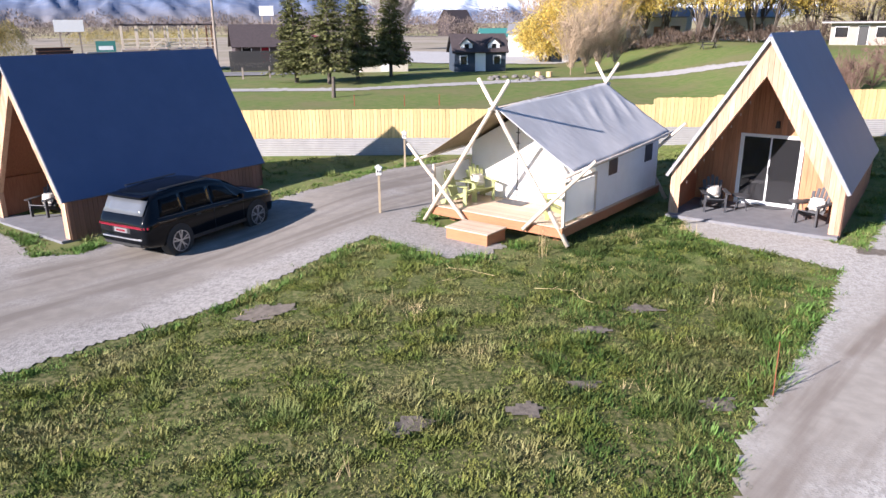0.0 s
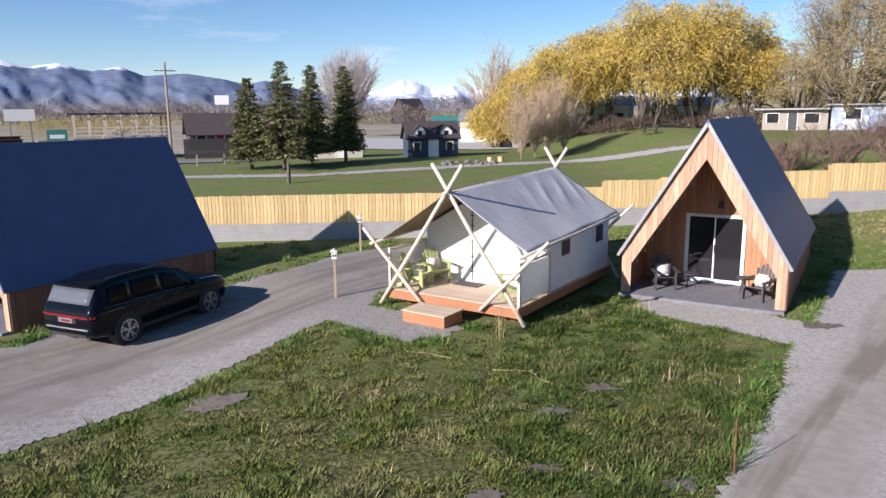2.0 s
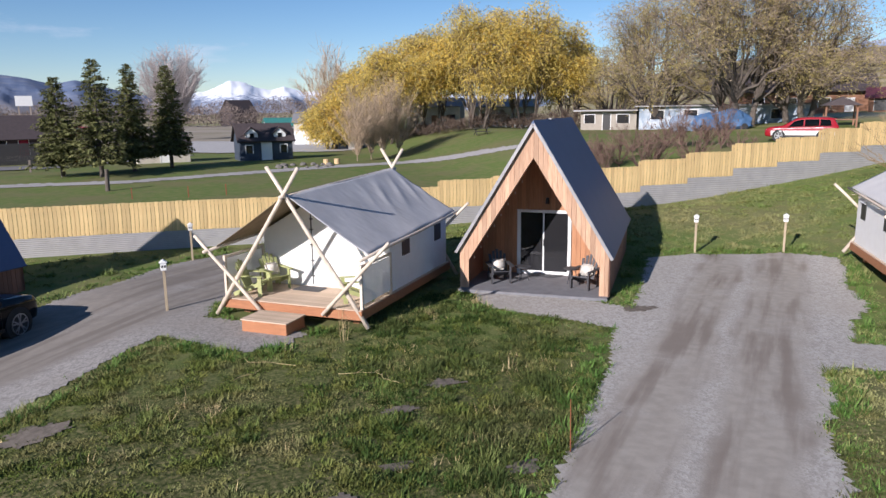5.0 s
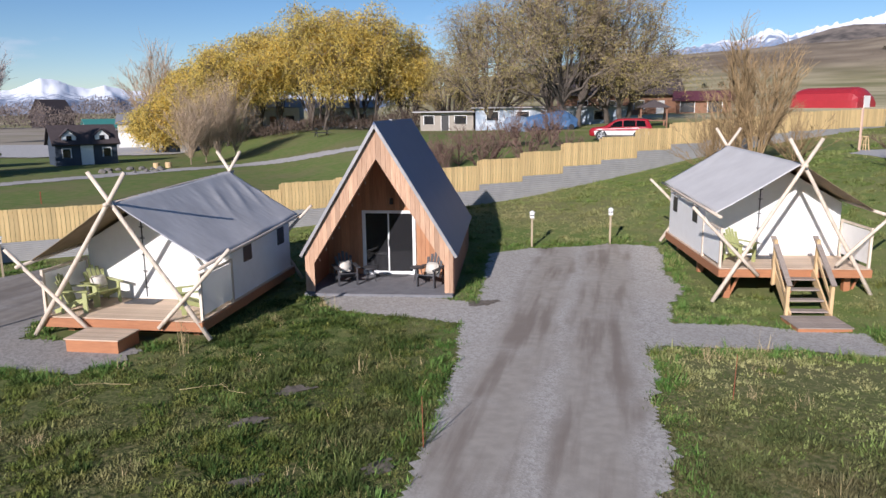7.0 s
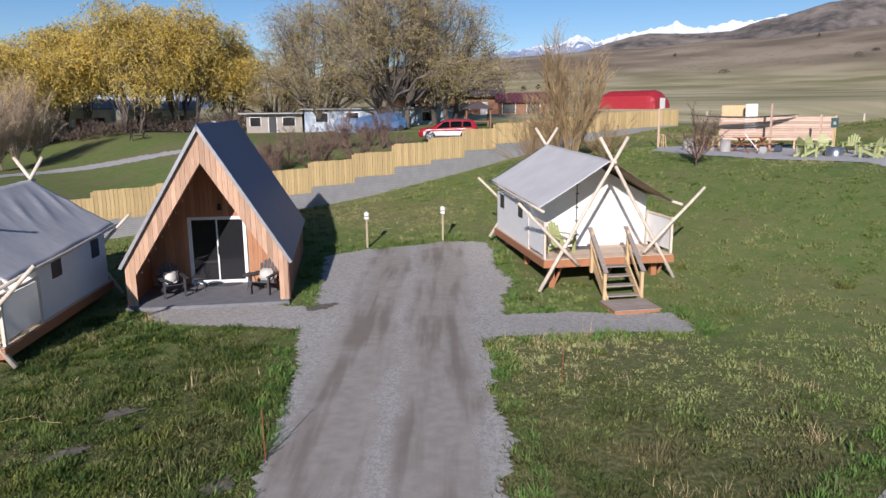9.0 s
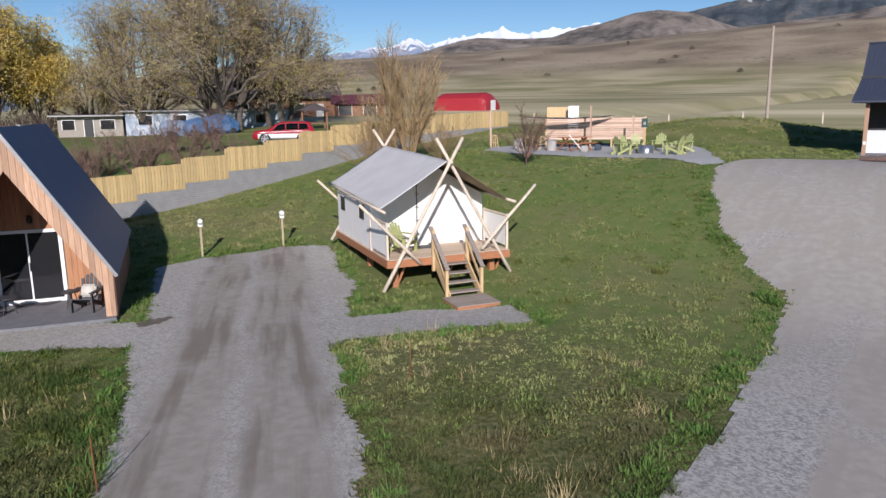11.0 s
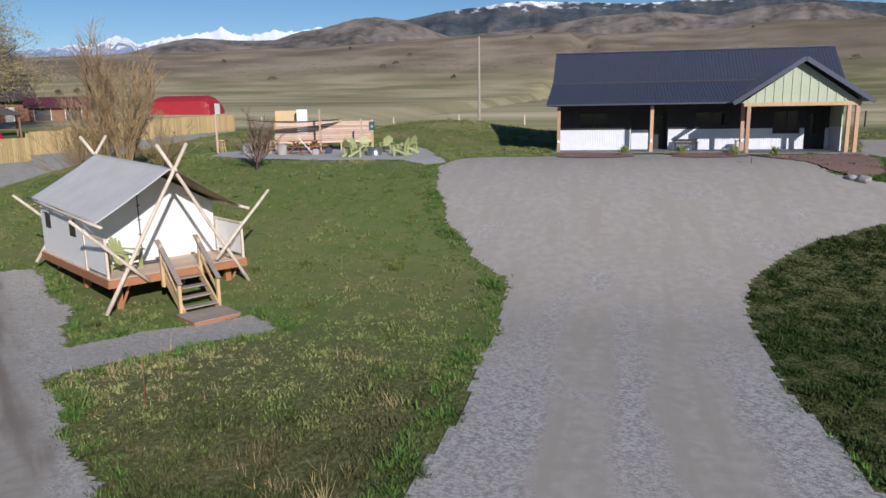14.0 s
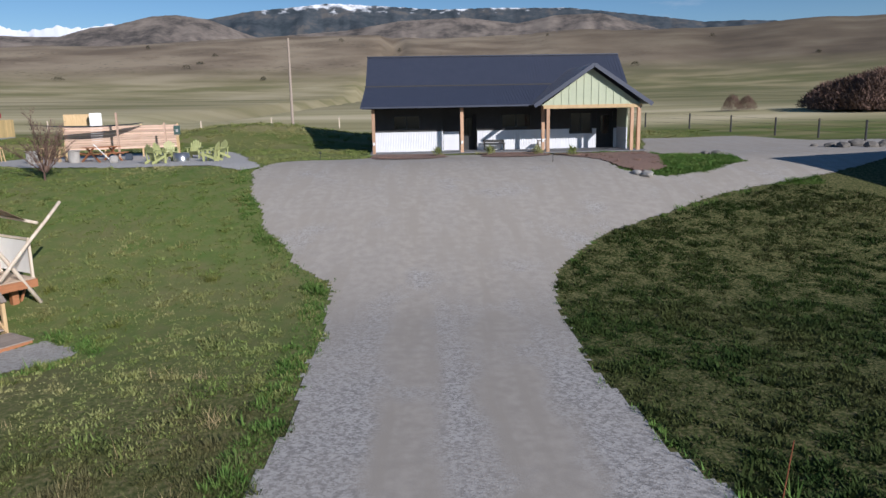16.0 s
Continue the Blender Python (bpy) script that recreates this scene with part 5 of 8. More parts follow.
def stool(m):
    t = thing("porch_table", m, "small wooden side table on the lodge porch", "table")
    part("tabletop", BX(-0.28, -0.22, 0.5, 0.28, 0.22, 0.54, bevel=0.01), 'grey_wood', t)
    for x in (-0.24, 0.24):
        for y in (-0.18, 0.18):
            part("leg", BX(x - 0.025, y - 0.025, 0, x + 0.025, y + 0.025, 0.5), 'grey_wood', t)
    return t


bench(OFF @ pose(7.2, 1.3, 0.05))
stool(OFF @ pose(10.1, 1.2, 0.05))
BEDS = ([(38.6, -7.2), (36.3, -7.6), (32.2, -9.0), (30.8, -9.8), (31.6, -11.0), (36.5, -12.0), (39.0, -12.4)], [(37.6, -3.2), (36.6, -4.4), (36.8, -5.8), (37.8, -6.9), (40.6, -6.9), (40.7, -3.4)], [(39.0, 2.8), (37.2, 2.4), (36.3, 1.0), (36.5, -0.3), (37.8, -1.4), (40.6, -1.3), (40.9, 2.6)])
for i, bed in enumerate(BEDS):
    sheet("mulch_bed_%d" % (i + 1), bed, 0.05, 'mulch', "reddish bark mulch bed " + ("along the porch" if i else "at the gabled entrance"), category="mulch bed")


# ---- stepped fence ----
def fence_y(x):
    return float(np.interp(x, [-20, -1, 19, 60], [31.1, 31.1, 30.25, 29.4]))


def fence_top(x):
    """The level of a bay's top, stepped bay by bay on the slope."""
    return float(np.interp(x, [5, 7.8, 10.3, 17.8, 20.4, 22.9, 25.5, 28.2, 30.9, 33.5, 43, 48, 54], [1.92, 2.09, 2.38, 2.69, 3.0, 3.27, 3.66, 3.9, 4.32, 4.62, 5.13, 5.22, 5.3]))


def fence():
    f = thing("boundary_fence", pose(0, 0, 0), "stepped pale timber plank fence over a corrugated metal skirt", "fence")
    edges = [19.1 - 2.513 * i for i in range(14, 0, -1)] + [19.1 + 2.62 * i for i in range(14)]
    prng = random.Random(5)
    master, joined, count = None, bmesh.new(), 0
    for x0, x1 in zip(edges, edges[1:]):
        bay = x1 - x0
        ya, yb = fence_y(x0), fence_y(x1)
        z = fence_top((x0 + x1) / 2) - 2.02
        zl = min(H(x0, ya), H(x1, yb)) - 0.25
        bm = bmesh.new()
        prev = None
        k = 26
        for j in range(k + 1):   # ribs run along the fence, one above the other
            zz = zl + (z + 0.78 - zl) * j / k
            dy = -0.03 - 0.014 * (j % 2)
            cur = (bm.verts.new((x0, ya + dy, zz)), bm.verts.new((x1 + 0.004, yb + dy, zz)))
            if prev:
                bm.faces.new((prev[0], prev[1], cur[1], cur[0]))
            prev = cur
        o = part("metal_skirt", bm, 'corr', f, "horizontal corrugated metal skirt")
        md = o.modifiers.new("thick", 'SOLIDIFY'); md.thickness = 0.008
        part("post", BX(x0 - 0.05, ya + 0.03, zl, x0 + 0.05, ya + 0.13, z + 1.95), 'plank', f)
        for rz_ in (0.9, 1.85):
            part("rail", bar(bmesh.new(), (x0, ya + 0.02, z + rz_), (x1, yb + 0.02, z + rz_), 0.04, 0.09), 'plank', f)
        m_ = 16
        for j in range(m_):
            x = x0 + bay * (j + 0.5) / m_
            y = fence_y(x)
            dz = prng.uniform(-0.012, 0.012)
            near = count < 300 and -9 < x < 38
            if near:
                mm = pose(x, y - 0.025 + prng.uniform(-0.004, 0.004), z + 0.78 + dz, 0, prng.uniform(-0.3, 0.3), 0)
                if master is None:
                    master = part("plank", BX(-0.072, -0.02, 0, 0.072, 0.0, 1.24, bevel=0.004), 'plank', f, m=mm)
                else:
                    share("plank", master, f, mm)
                count += 1
            else:
                box(joined, x - 0.072, y - 0.045, z + 0.78 + dz, x + 0.072, y - 0.025, z + 2.02 + dz)
    tagged(part("far_planks", joined, 'plank', f, "planks"), kind="stuff")
    return f


fence()


# ---- trees ----
def tube(V, F, a, b, r0, r1, n=5):
    d = b - a
    q = d.to_track_quat('Z', 'Y').to_matrix()
    o = len(V)
    for p, r in ((a, r0), (b, r1)):
        for i in range(n):
            V.append(p + q @ Vector((math.cos(2 * math.pi * i / n) * r, math.sin(2 * math.pi * i / n) * r, 0)))
    for i in range(n):
        F.append((o + i, o + (i + 1) % n, o + n + (i + 1) % n, o + n + i))


def twig(V, F, a, b, r):
    """A fine twig that runs out to a point."""
    q = (b - a).to_track_quat('Z', 'Y').to_matrix()
    o = len(V)
    V += [a + q @ Vector((math.cos(2.094 * i) * r, math.sin(2.094 * i) * r, 0)) for i in range(3)] + [b]
    F += [(o, o + 1, o + 3), (o + 1, o + 2, o + 3), (o + 2, o, o + 3)]


def mesh_ob(name, V, F, material, parent, label="", kind="", m=None):
    me = bpy.data.meshes.new(name)
    me.from_pydata([tuple(v) for v in V], [], F)
    me.materials.append(M[material])
    ob = new(name, me)
    ob.parent = parent
    if m is not None:
        ob.matrix_basis = m
    if label:
        ob["label"] = label
    if kind:
        ob["kind"] = kind
    return ob


def crown_tree(m, hgt, rx, label, leaf, tips, strand, blade, droop, seed, trunk_r=0.4, low=0.12, bottom=0.2, stems=1, leaf2=None, name="tree", limbs=9, thin=0.12, fill=0.5, ry=None, floor=0.42, twigs=2, lumps=0.2, boughs=0):
    """A tree whose limbs arch out from a low fork into a broad crown, with strands of small leaf blades on the outer twigs.
    rx, ry: the crown's radii; bottom: its lower edge as a share of the height; droop: 1 hangs, 0 spreads; fill: share of strands inside the crown."""
    rnd = random.Random(seed)
    ry = ry or rx
    V, F = [], []
    zc, zr = hgt * (1 + bottom) / 2, hgt * (1 - bottom) / 2

    def spot(depth):
        """A point of the crown, depth 1 on its skin."""
        while True:
            d = Vector((rnd.gauss(0, 1), rnd.gauss(0, 1), rnd.gauss(0, 1))).normalized()
            if d.z > -0.75:
                break
        k = depth * (0.84 + lumps * noise.noise(d * 2.2 + Vector((seed, 0, 0))) + 0.12 * noise.noise(d * 5.0 + Vector((0, seed, 0))))
        return Vector((d.x * rx * k, d.y * ry * k, zc + d.z * zr * k))

    def arc(a, b, r0, r1, lift, segs, n):
        pts = []
        c = a.lerp(b, 0.45) + Vector((0, 0, lift))
        for i in range(segs + 1):
            t_ = i / segs
            p = a * (1 - t_) ** 2 + c * 2 * t_ * (1 - t_) + b * t_ * t_
            if 0 < i < segs:
                p += Vector((rnd.gauss(0, 1), rnd.gauss(0, 1), rnd.gauss(0, 1))) * (b - a).length * 0.03
            pts.append(p)
        for i in range(segs):
            f0, f1 = i / segs, (i + 1) / segs
            tube(V, F, pts[i], pts[i + 1], r0 + (r1 - r0) * f0, r0 + (r1 - r0) * f1, n)
        return pts
    # the crown is a heap of rounded boughs, each on a limb of its own
    heads = []
    for k in range(limbs):
        c = spot(rnd.uniform(0.45, 0.9))
        c.z = max(c.z, hgt * floor)
        if k < boughs:   # low boughs that reach out and hang
            q = rnd.uniform(0, 6.283)
            c = Vector((math.cos(q) * rx * rnd.uniform(0.7, 1.0), math.sin(q) * ry * rnd.uniform(0.7, 1.0), hgt * rnd.uniform(0.18, 0.36)))
        heads.append((c, rx * rnd.uniform(0.20, 0.36)))

    def puff(c, rc):
        """A point near the skin of one bough, mostly on its upper side."""
        d = Vector((rnd.gauss(0, 1), rnd.gauss(0, 1), rnd.gauss(0.35, 1))).normalized()
        k = rc * rnd.uniform(0.35, 1.0) ** 0.5 * (1 + 0.35 * noise.noise(d * 2.4 + c))
        return c + Vector((d.x * k, d.y * k, d.z * k * 0.85))
    ends = []
    TV, TF = [], []
    roots = []
    for s_ in range(stems):
        a0 = 6.283 * s_ / stems + rnd.uniform(-0.5, 0.5)
        root = Vector((math.cos(a0), math.sin(a0), 0)) * (rx * 0.14 * (stems > 1)) + Vector((0, 0, -0.3))
        fork = root * 1.4 + Vector((rnd.gauss(0, .1) * hgt * .2, rnd.gauss(0, .1) * hgt * .2, hgt * low * rnd.uniform(0.8, 1.5)))
        arc(root, fork, trunk_r, trunk_r * 0.8, 0, 3, 8)
        roots.append(fork)
    for k, (c, rc) in enumerate(heads):
        fork = min(roots, key=lambda f: (f.xy - c.xy).length * rnd.uniform(0.8, 1.2))
        limb = arc(fork, c, trunk_r * rnd.uniform(0.34, 0.6), trunk_r * 0.12, hgt * 0.10, 7, 5)
        for j in range(3, 8):
            for q in range(2):
                to = limb[j].lerp(puff(c, rc), rnd.uniform(0.45, 0.95))
                sub = arc(limb[j], to, trunk_r * 0.16 * (1.1 - j / 9), 0.02, hgt * 0.03, 4, 3)
                for w in sub[1:]:
                    to2 = w + Vector((rnd.gauss(0, 1), rnd.gauss(0, 1), rnd.gauss(0, .7) + .25)) * rc * 0.32
                    twig(TV, TF, w, to2, 0.026)
                    ends.append(to2)
                    for _ in range(twigs):
                        to3 = w.lerp(to2, rnd.uniform(.3, 1)) + Vector((rnd.gauss(0, 1), rnd.gauss(0, 1), rnd.gauss(0, .7) + .1)) * rc * 0.26
                        twig(TV, TF, w.lerp(to2, .5), to3, 0.018)
                        ends.append(to3)
    t = thing(name, m, label, "tree")
    mesh_ob("trunk", V, F, 'bark', t, "trunk and bare limbs")
    mesh_ob("twig_mass", TV, TF, 'twig', t, "", "stuff")
    groups = {leaf: ([], []), (leaf2 or leaf): ([], [])}
    if not leaf2:
        groups = {leaf: groups[leaf]}
    for i in range(tips):
        if rnd.random() < fill:
            p = ends[rnd.randrange(len(ends))].copy()
        else:
            p = puff(*heads[rnd.randrange(len(heads))])
        LV, LF = groups[leaf2 if leaf2 and rnd.random() < 0.3 else leaf]
        d = Vector((rnd.gauss(0, 1), rnd.gauss(0, 1), rnd.gauss(0, 1) * (1 - droop) + 0.2 - droop * 1.1)).normalized()
        for j in range(strand):
            dd = (d + Vector((rnd.gauss(0, .45), rnd.gauss(0, .45), rnd.gauss(0, .35) - droop * 0.5))).normalized()
            ln = blade * rnd.uniform(0.6, 1.3)
            side = dd.cross(Vector((rnd.gauss(0, 1), rnd.gauss(0, 1), rnd.gauss(0, 1)))).normalized() * ln * thin
            o = len(LV)
            LV += [p + dd * ln * 0.3 + side * 1.5, p + dd * ln, p + dd * ln * 0.3 - side * 1.5]
            LF.append((o, o + 1, o + 2))
            p = p + dd * ln * 0.75 + Vector((rnd.gauss(0, .3), rnd.gauss(0, .3), rnd.gauss(0, .2))) * blade
    for k_, (LV, LF) in groups.items():
        mesh_ob("crown", LV, LF, k_, t, "", "stuff")
    return t


def conifer(m, hgt, rad, seed, label):
    rnd = random.Random(seed)
    t = thing("spruce_tree", m, label, "tree", "spruces")
    V, F = [], []
    tube(V, F, Vector((0, 0, -0.2)), Vector((0, 0, hgt * 0.97)), 0.20, 0.02, 7)
    LV, LF = [], []
    z = hgt * 0.165
    while z < hgt * 0.99:
        f = 1 - z / hgt
        n = 8 + int(7 * f)
        R0 = rad * 0.86 * (min(1.0, f * 1.12) ** 0.72) * rnd.uniform(0.72, 1.15) + 0.12
        for k in range(n):
            a = rnd.uniform(0, 6.28)
            L_ = R0 * rnd.uniform(0.65, 1.12)
            d = Vector((math.cos(a), math.sin(a), -0.28 + 0.45 * (1 - f)))
            base = Vector((0, 0, z))
            tube(V, F, base, base + d * L_, 0.03 * f + 0.01, 0.006, 3)
            for j in range(int(16 + 26 * f)):
                u = rnd.uniform(0.15, 1.02)
                p = base + d * L_ * u + Vector((rnd.gauss(0, .07), rnd.gauss(0, .07), rnd.gauss(0, .05) - 0.05))
                sd_ = (Vector((-math.sin(a), math.cos(a), 0)) * rnd.choice((-1, 1)) * 0.8 + d * 0.7 + Vector((0, 0, rnd.uniform(-0.7, 0.2)))).normalized()
                ln = rnd.uniform(0.22, 0.5) * (0.55 + 0.6 * f)
                w = sd_.cross(Vector((rnd.gauss(0, 1), rnd.gauss(0, 1), rnd.gauss(0, 1)))).normalized() * ln * 0.17
                o = len(LV)
                LV += [p + sd_ * ln * 0.25 + w * 1.3, p + sd_ * ln, p + sd_ * ln * 0.25 - w * 1.3]
                LF.append((o, o + 1, o + 2))
        z += hgt * 0.022
    mesh_ob("trunk", V, F, 'bark', t)
    mesh_ob("crown", LV, LF, 'pine', t, "dark blue-green needles", "stuff")
    return t


def at(azimuth, dist, rz=0.0, dz=0.0):
    """A pose on the ground at that bearing and distance from the middle of the site."""
    x, y = dist * math.sin(radians(azimuth)), dist * math.cos(radians(azimuth))
    return pose(x, y, H(x, y) + dz, 0, 0, rz)


for a, d, h_, r_, k in ((-11.4, 68, 8.3, 2.7, 1), (-8.9, 66, 9.7, 3.1, 2), (-6.7, 70, 9.5, 2.8, 3), (-4.1, 73, 9.6, 2.6, 4)):
    conifer(at(a, d), h_, r_, k, "dark green spruce on the park lawn")

translucent(M['willow'], 0.5)
translucent(M['budleaf'], 0.3)
willow = "spring willow with yellow drooping twigs behind the fence"
for a, d, h_, r_, k in ((7.9, 99, 6.8, 4.4, 10), (9.6, 101, 11.8, 5.0, 11), (12.4, 98, 14.8, 6.8, 12), (15.8, 100, 16.6, 7.4, 13), (19.6, 97, 17.4, 7.8, 14), (23.4, 98, 17.6, 7.6, 15), (26.6, 101, 15.0, 5.8, 16)):
    crown_tree(at(a, d), h_, r_, willow, 'willow', int(880 * r_), 8, 0.33, 0.6, k, trunk_r=0.17, low=0.12, bottom=0.06, stems=5, leaf2='budleaf', limbs=int(8 + 4.4 * r_), thin=0.15, fill=0.4, lumps=0.3, floor=0.2)
for a, d, h_, r_, k, n_ in ((33.2, 88, 18.0, 9.0, 21, 40), (38.9, 80, 20.5, 11.0, 22, 58), (43.0, 84, 17.5, 8.5, 24, 38), (29.8, 102, 13.5, 6.0, 23, 26)):
    crown_tree(at(a, d), h_, r_, "large spreading cottonwood with bare limbs and sparse olive buds", 'budleaf', 180 * n_, 5, 0.32, 0.45, k, trunk_r=0.34, low=0.10, bottom=0.02, stems=3, leaf2='twig', limbs=n_, thin=0.073, fill=0.7, floor=0.14, twigs=2, lumps=0.4, boughs=8)


def twig_shrub(name, m, hgt, spread, stems, material, label, seed, r0=0.02, side=14, trunk=0.0, dome=0.55):
    """A bare shrub: stems fan up from one foot, each with thin twigs that fork again."""
    rnd = random.Random(seed)
    V, F, TV, TF = [], [], [], []
    for s_ in range(stems):
        a, q = rnd.uniform(0, 6.283), math.sqrt(rnd.random())
        p = Vector((math.cos(a) * 0.15 * q, math.sin(a) * 0.15 * q, trunk * rnd.uniform(0.7, 1.0)))
        h_ = (hgt - trunk) * (1 - dome * q * q) * rnd.uniform(0.75, 1.05)
        tip = Vector((math.cos(a) * spread * q, math.sin(a) * spread * q, p.z + h_))
        bend = p.lerp(tip, 0.4) + Vector((0, 0, h_ * 0.1))
        pts = [p * (1 - u) ** 2 + bend * 2 * u * (1 - u) + tip * u * u + Vector((rnd.gauss(0, .02), rnd.gauss(0, .02), 0)) * hgt * 0.3 for u in np.linspace(0, 1, 7)]
        for i in range(6):
            tube(V, F, pts[i], pts[i + 1], r0 * (1 - i / 7), r0 * (1 - (i + 1) / 7), 4)
        for k in range(side):
            u = rnd.uniform(0.2, 1.0)
            i = min(5, int(u * 6))
            b = pts[i].lerp(pts[i + 1], u * 6 - i if i < 5 else rnd.random())
            ln = h_ * rnd.uniform(0.10, 0.28)
            d = ((pts[i + 1] - pts[i]).normalized() + Vector((rnd.gauss(0, .45), rnd.gauss(0, .45), 0.25))).normalized()
            tube(TV, TF, b, b + d * ln, r0 * 0.4, r0 * 0.2, 3)
            for j in range(4):
                d2 = (d + Vector((rnd.gauss(0, .5), rnd.gauss(0, .5), rnd.gauss(0.1, .3)))).normalized()
                c = b + d * ln * rnd.uniform(0.3, 1)
                tube(TV, TF, c, c + d2 * ln * rnd.uniform(0.3, 0.7), r0 * 0.28, r0 * 0.14, 3)
    if trunk:
        tube(V, F, Vector((0, 0, -0.1)), Vector((0, 0, trunk)), r0 * 2.2, r0 * 1.8, 7)
    t = thing(name, m, label, "shrub")
    mesh_ob("trunk", V, F, material, t)
    mesh_ob("crown", TV, TF, material, t, "", "stuff")
    return t


for a, d, h_, r_, k in ((9.9, 74, 7.6, 2.8, 31), (12.0, 80, 9.0, 3.0, 32), (11.0, 77, 7.4, 2.6, 33), (13.2, 82, 8.0, 2.8, 34)):
    twig_shrub("ornamental_tree", at(a, d), h_ * 0.92, r_, 34, 'pinktwig', "bare tan-twigged ornamental tree", k, 0.026, 30, trunk=0.9, dome=0.42)
tall_ = "tall willow shrub with bare yellow-brown stems by the fence"
twig_shrub("willow_shrub", at(53.0, 38), 6.4, 2.3, 26, 'shrubtwig', tall_, 41, 0.034, 22, dome=0.4)
twig_shrub("willow_shrub", at(51.5, 38.4), 5.4, 2.0, 18, 'shrubtwig', tall_, 44, 0.03, 20, dome=0.4)
low_ = "low spreading willow shrub with bare yellow-brown stems"
twig_shrub("willow_shrub", at(50.0, 38.5), 3.0, 2.6, 44, 'shrubtwig', low_, 42, 0.016, 20)
twig_shrub("willow_shrub", at(55.6, 38.5), 2.8, 2.2, 36, 'shrubtwig', low_, 45, 0.016, 18)
twig_shrub("small_tree", pose(31.4, 16.4, H(31.4, 16.4)), 2.7, 1.4, 24, 'brush', "small bare grey-brown tree by the fire pit", 43, 0.02, 24, trunk=0.45)
rs1 = random.Random(17)
for i, a in enumerate((26.6, 27.6, 28.6, 29.6, 30.6, 31.6, 32.4, 33.2, 34.2, 35.2, 36.0, 37.0, 38.0, 39.2)):
    twig_shrub("bare_shrub", at(a, 49 + rs1.uniform(-3, 6)), rs1.uniform(2.0, 3.4), rs1.uniform(1.4, 2.2), 22, 'brush', "bare purple-brown shrub behind the fence", 60 + i, 0.024, 16, trunk=0.3)

# ---- mountains ----
def mountain_mat(name, rock, wood, base, snow_z, soft, foot=None, foot_z=80):
    m = bpy.data.materials.new(name)
    m.use_nodes = True
    N, L = m.node_tree.nodes, m.node_tree.links
    b = N["Principled BSDF"]
    b.inputs["Roughness"].default_value, b.inputs["Specular IOR Level"].default_value = 0.95, 0.05
    geo = N.new("ShaderNodeNewGeometry").outputs["Position"]
    n1 = N.new("ShaderNodeTexNoise"); n1.inputs["Scale"].default_value, n1.inputs["Detail"].default_value, n1.inputs["Roughness"].default_value = 0.012, 14, 0.68
    L.new(geo, n1.inputs["Vector"])
    r1 = N.new("ShaderNodeValToRGB")
    els = r1.color_ramp.elements
    els.new(0.5)
    for e, p, c in zip(els, (0.38, 0.52, 0.64), (wood, rock, base)):
        e.position, e.color = p, (*c, 1)
    L.new(n1.outputs["Fac"], r1.inputs[0])
    sep = N.new("ShaderNodeSeparateXYZ"); L.new(geo, sep.inputs[0])
    n2 = N.new("ShaderNodeTexNoise"); n2.inputs["Scale"].default_value, n2.inputs["Detail"].default_value = 0.022, 9
    L.new(geo, n2.inputs["Vector"])
    ma = N.new("ShaderNodeMath"); ma.operation = 'MULTIPLY_ADD'
    L.new(n2.outputs["Fac"], ma.inputs[0]); ma.inputs[1].default_value = soft * 4
    L.new(sep.outputs["Z"], ma.inputs[2])
    mr = N.new("ShaderNodeMapRange"); mr.inputs[1].default_value, mr.inputs[2].default_value = snow_z + soft * 1.8, snow_z + soft * 2.6
    L.new(ma.outputs[0], mr.inputs[0])
    mx = N.new("ShaderNodeMixRGB"); mx.inputs[2].default_value = (0.82, 0.85, 0.9, 1)
    ground = r1.outputs[0]
    if foot:
        fr = N.new("ShaderNodeMapRange"); fr.inputs[1].default_value, fr.inputs[2].default_value = foot_z + soft * 2 + 45, foot_z + soft * 2 - 45
        L.new(ma.outputs[0], fr.inputs[0])
        fx = N.new("ShaderNodeMixRGB"); fx.inputs[2].default_value = (*foot, 1)
        L.new(fr.outputs[0], fx.inputs[0]); L.new(ground, fx.inputs[1])
        ground = fx.outputs[0]
    L.new(mr.outputs[0], mx.inputs[0]); L.new(ground, mx.inputs[1])
    L.new(mx.outputs[0], b.inputs["Base Color"])
    return m


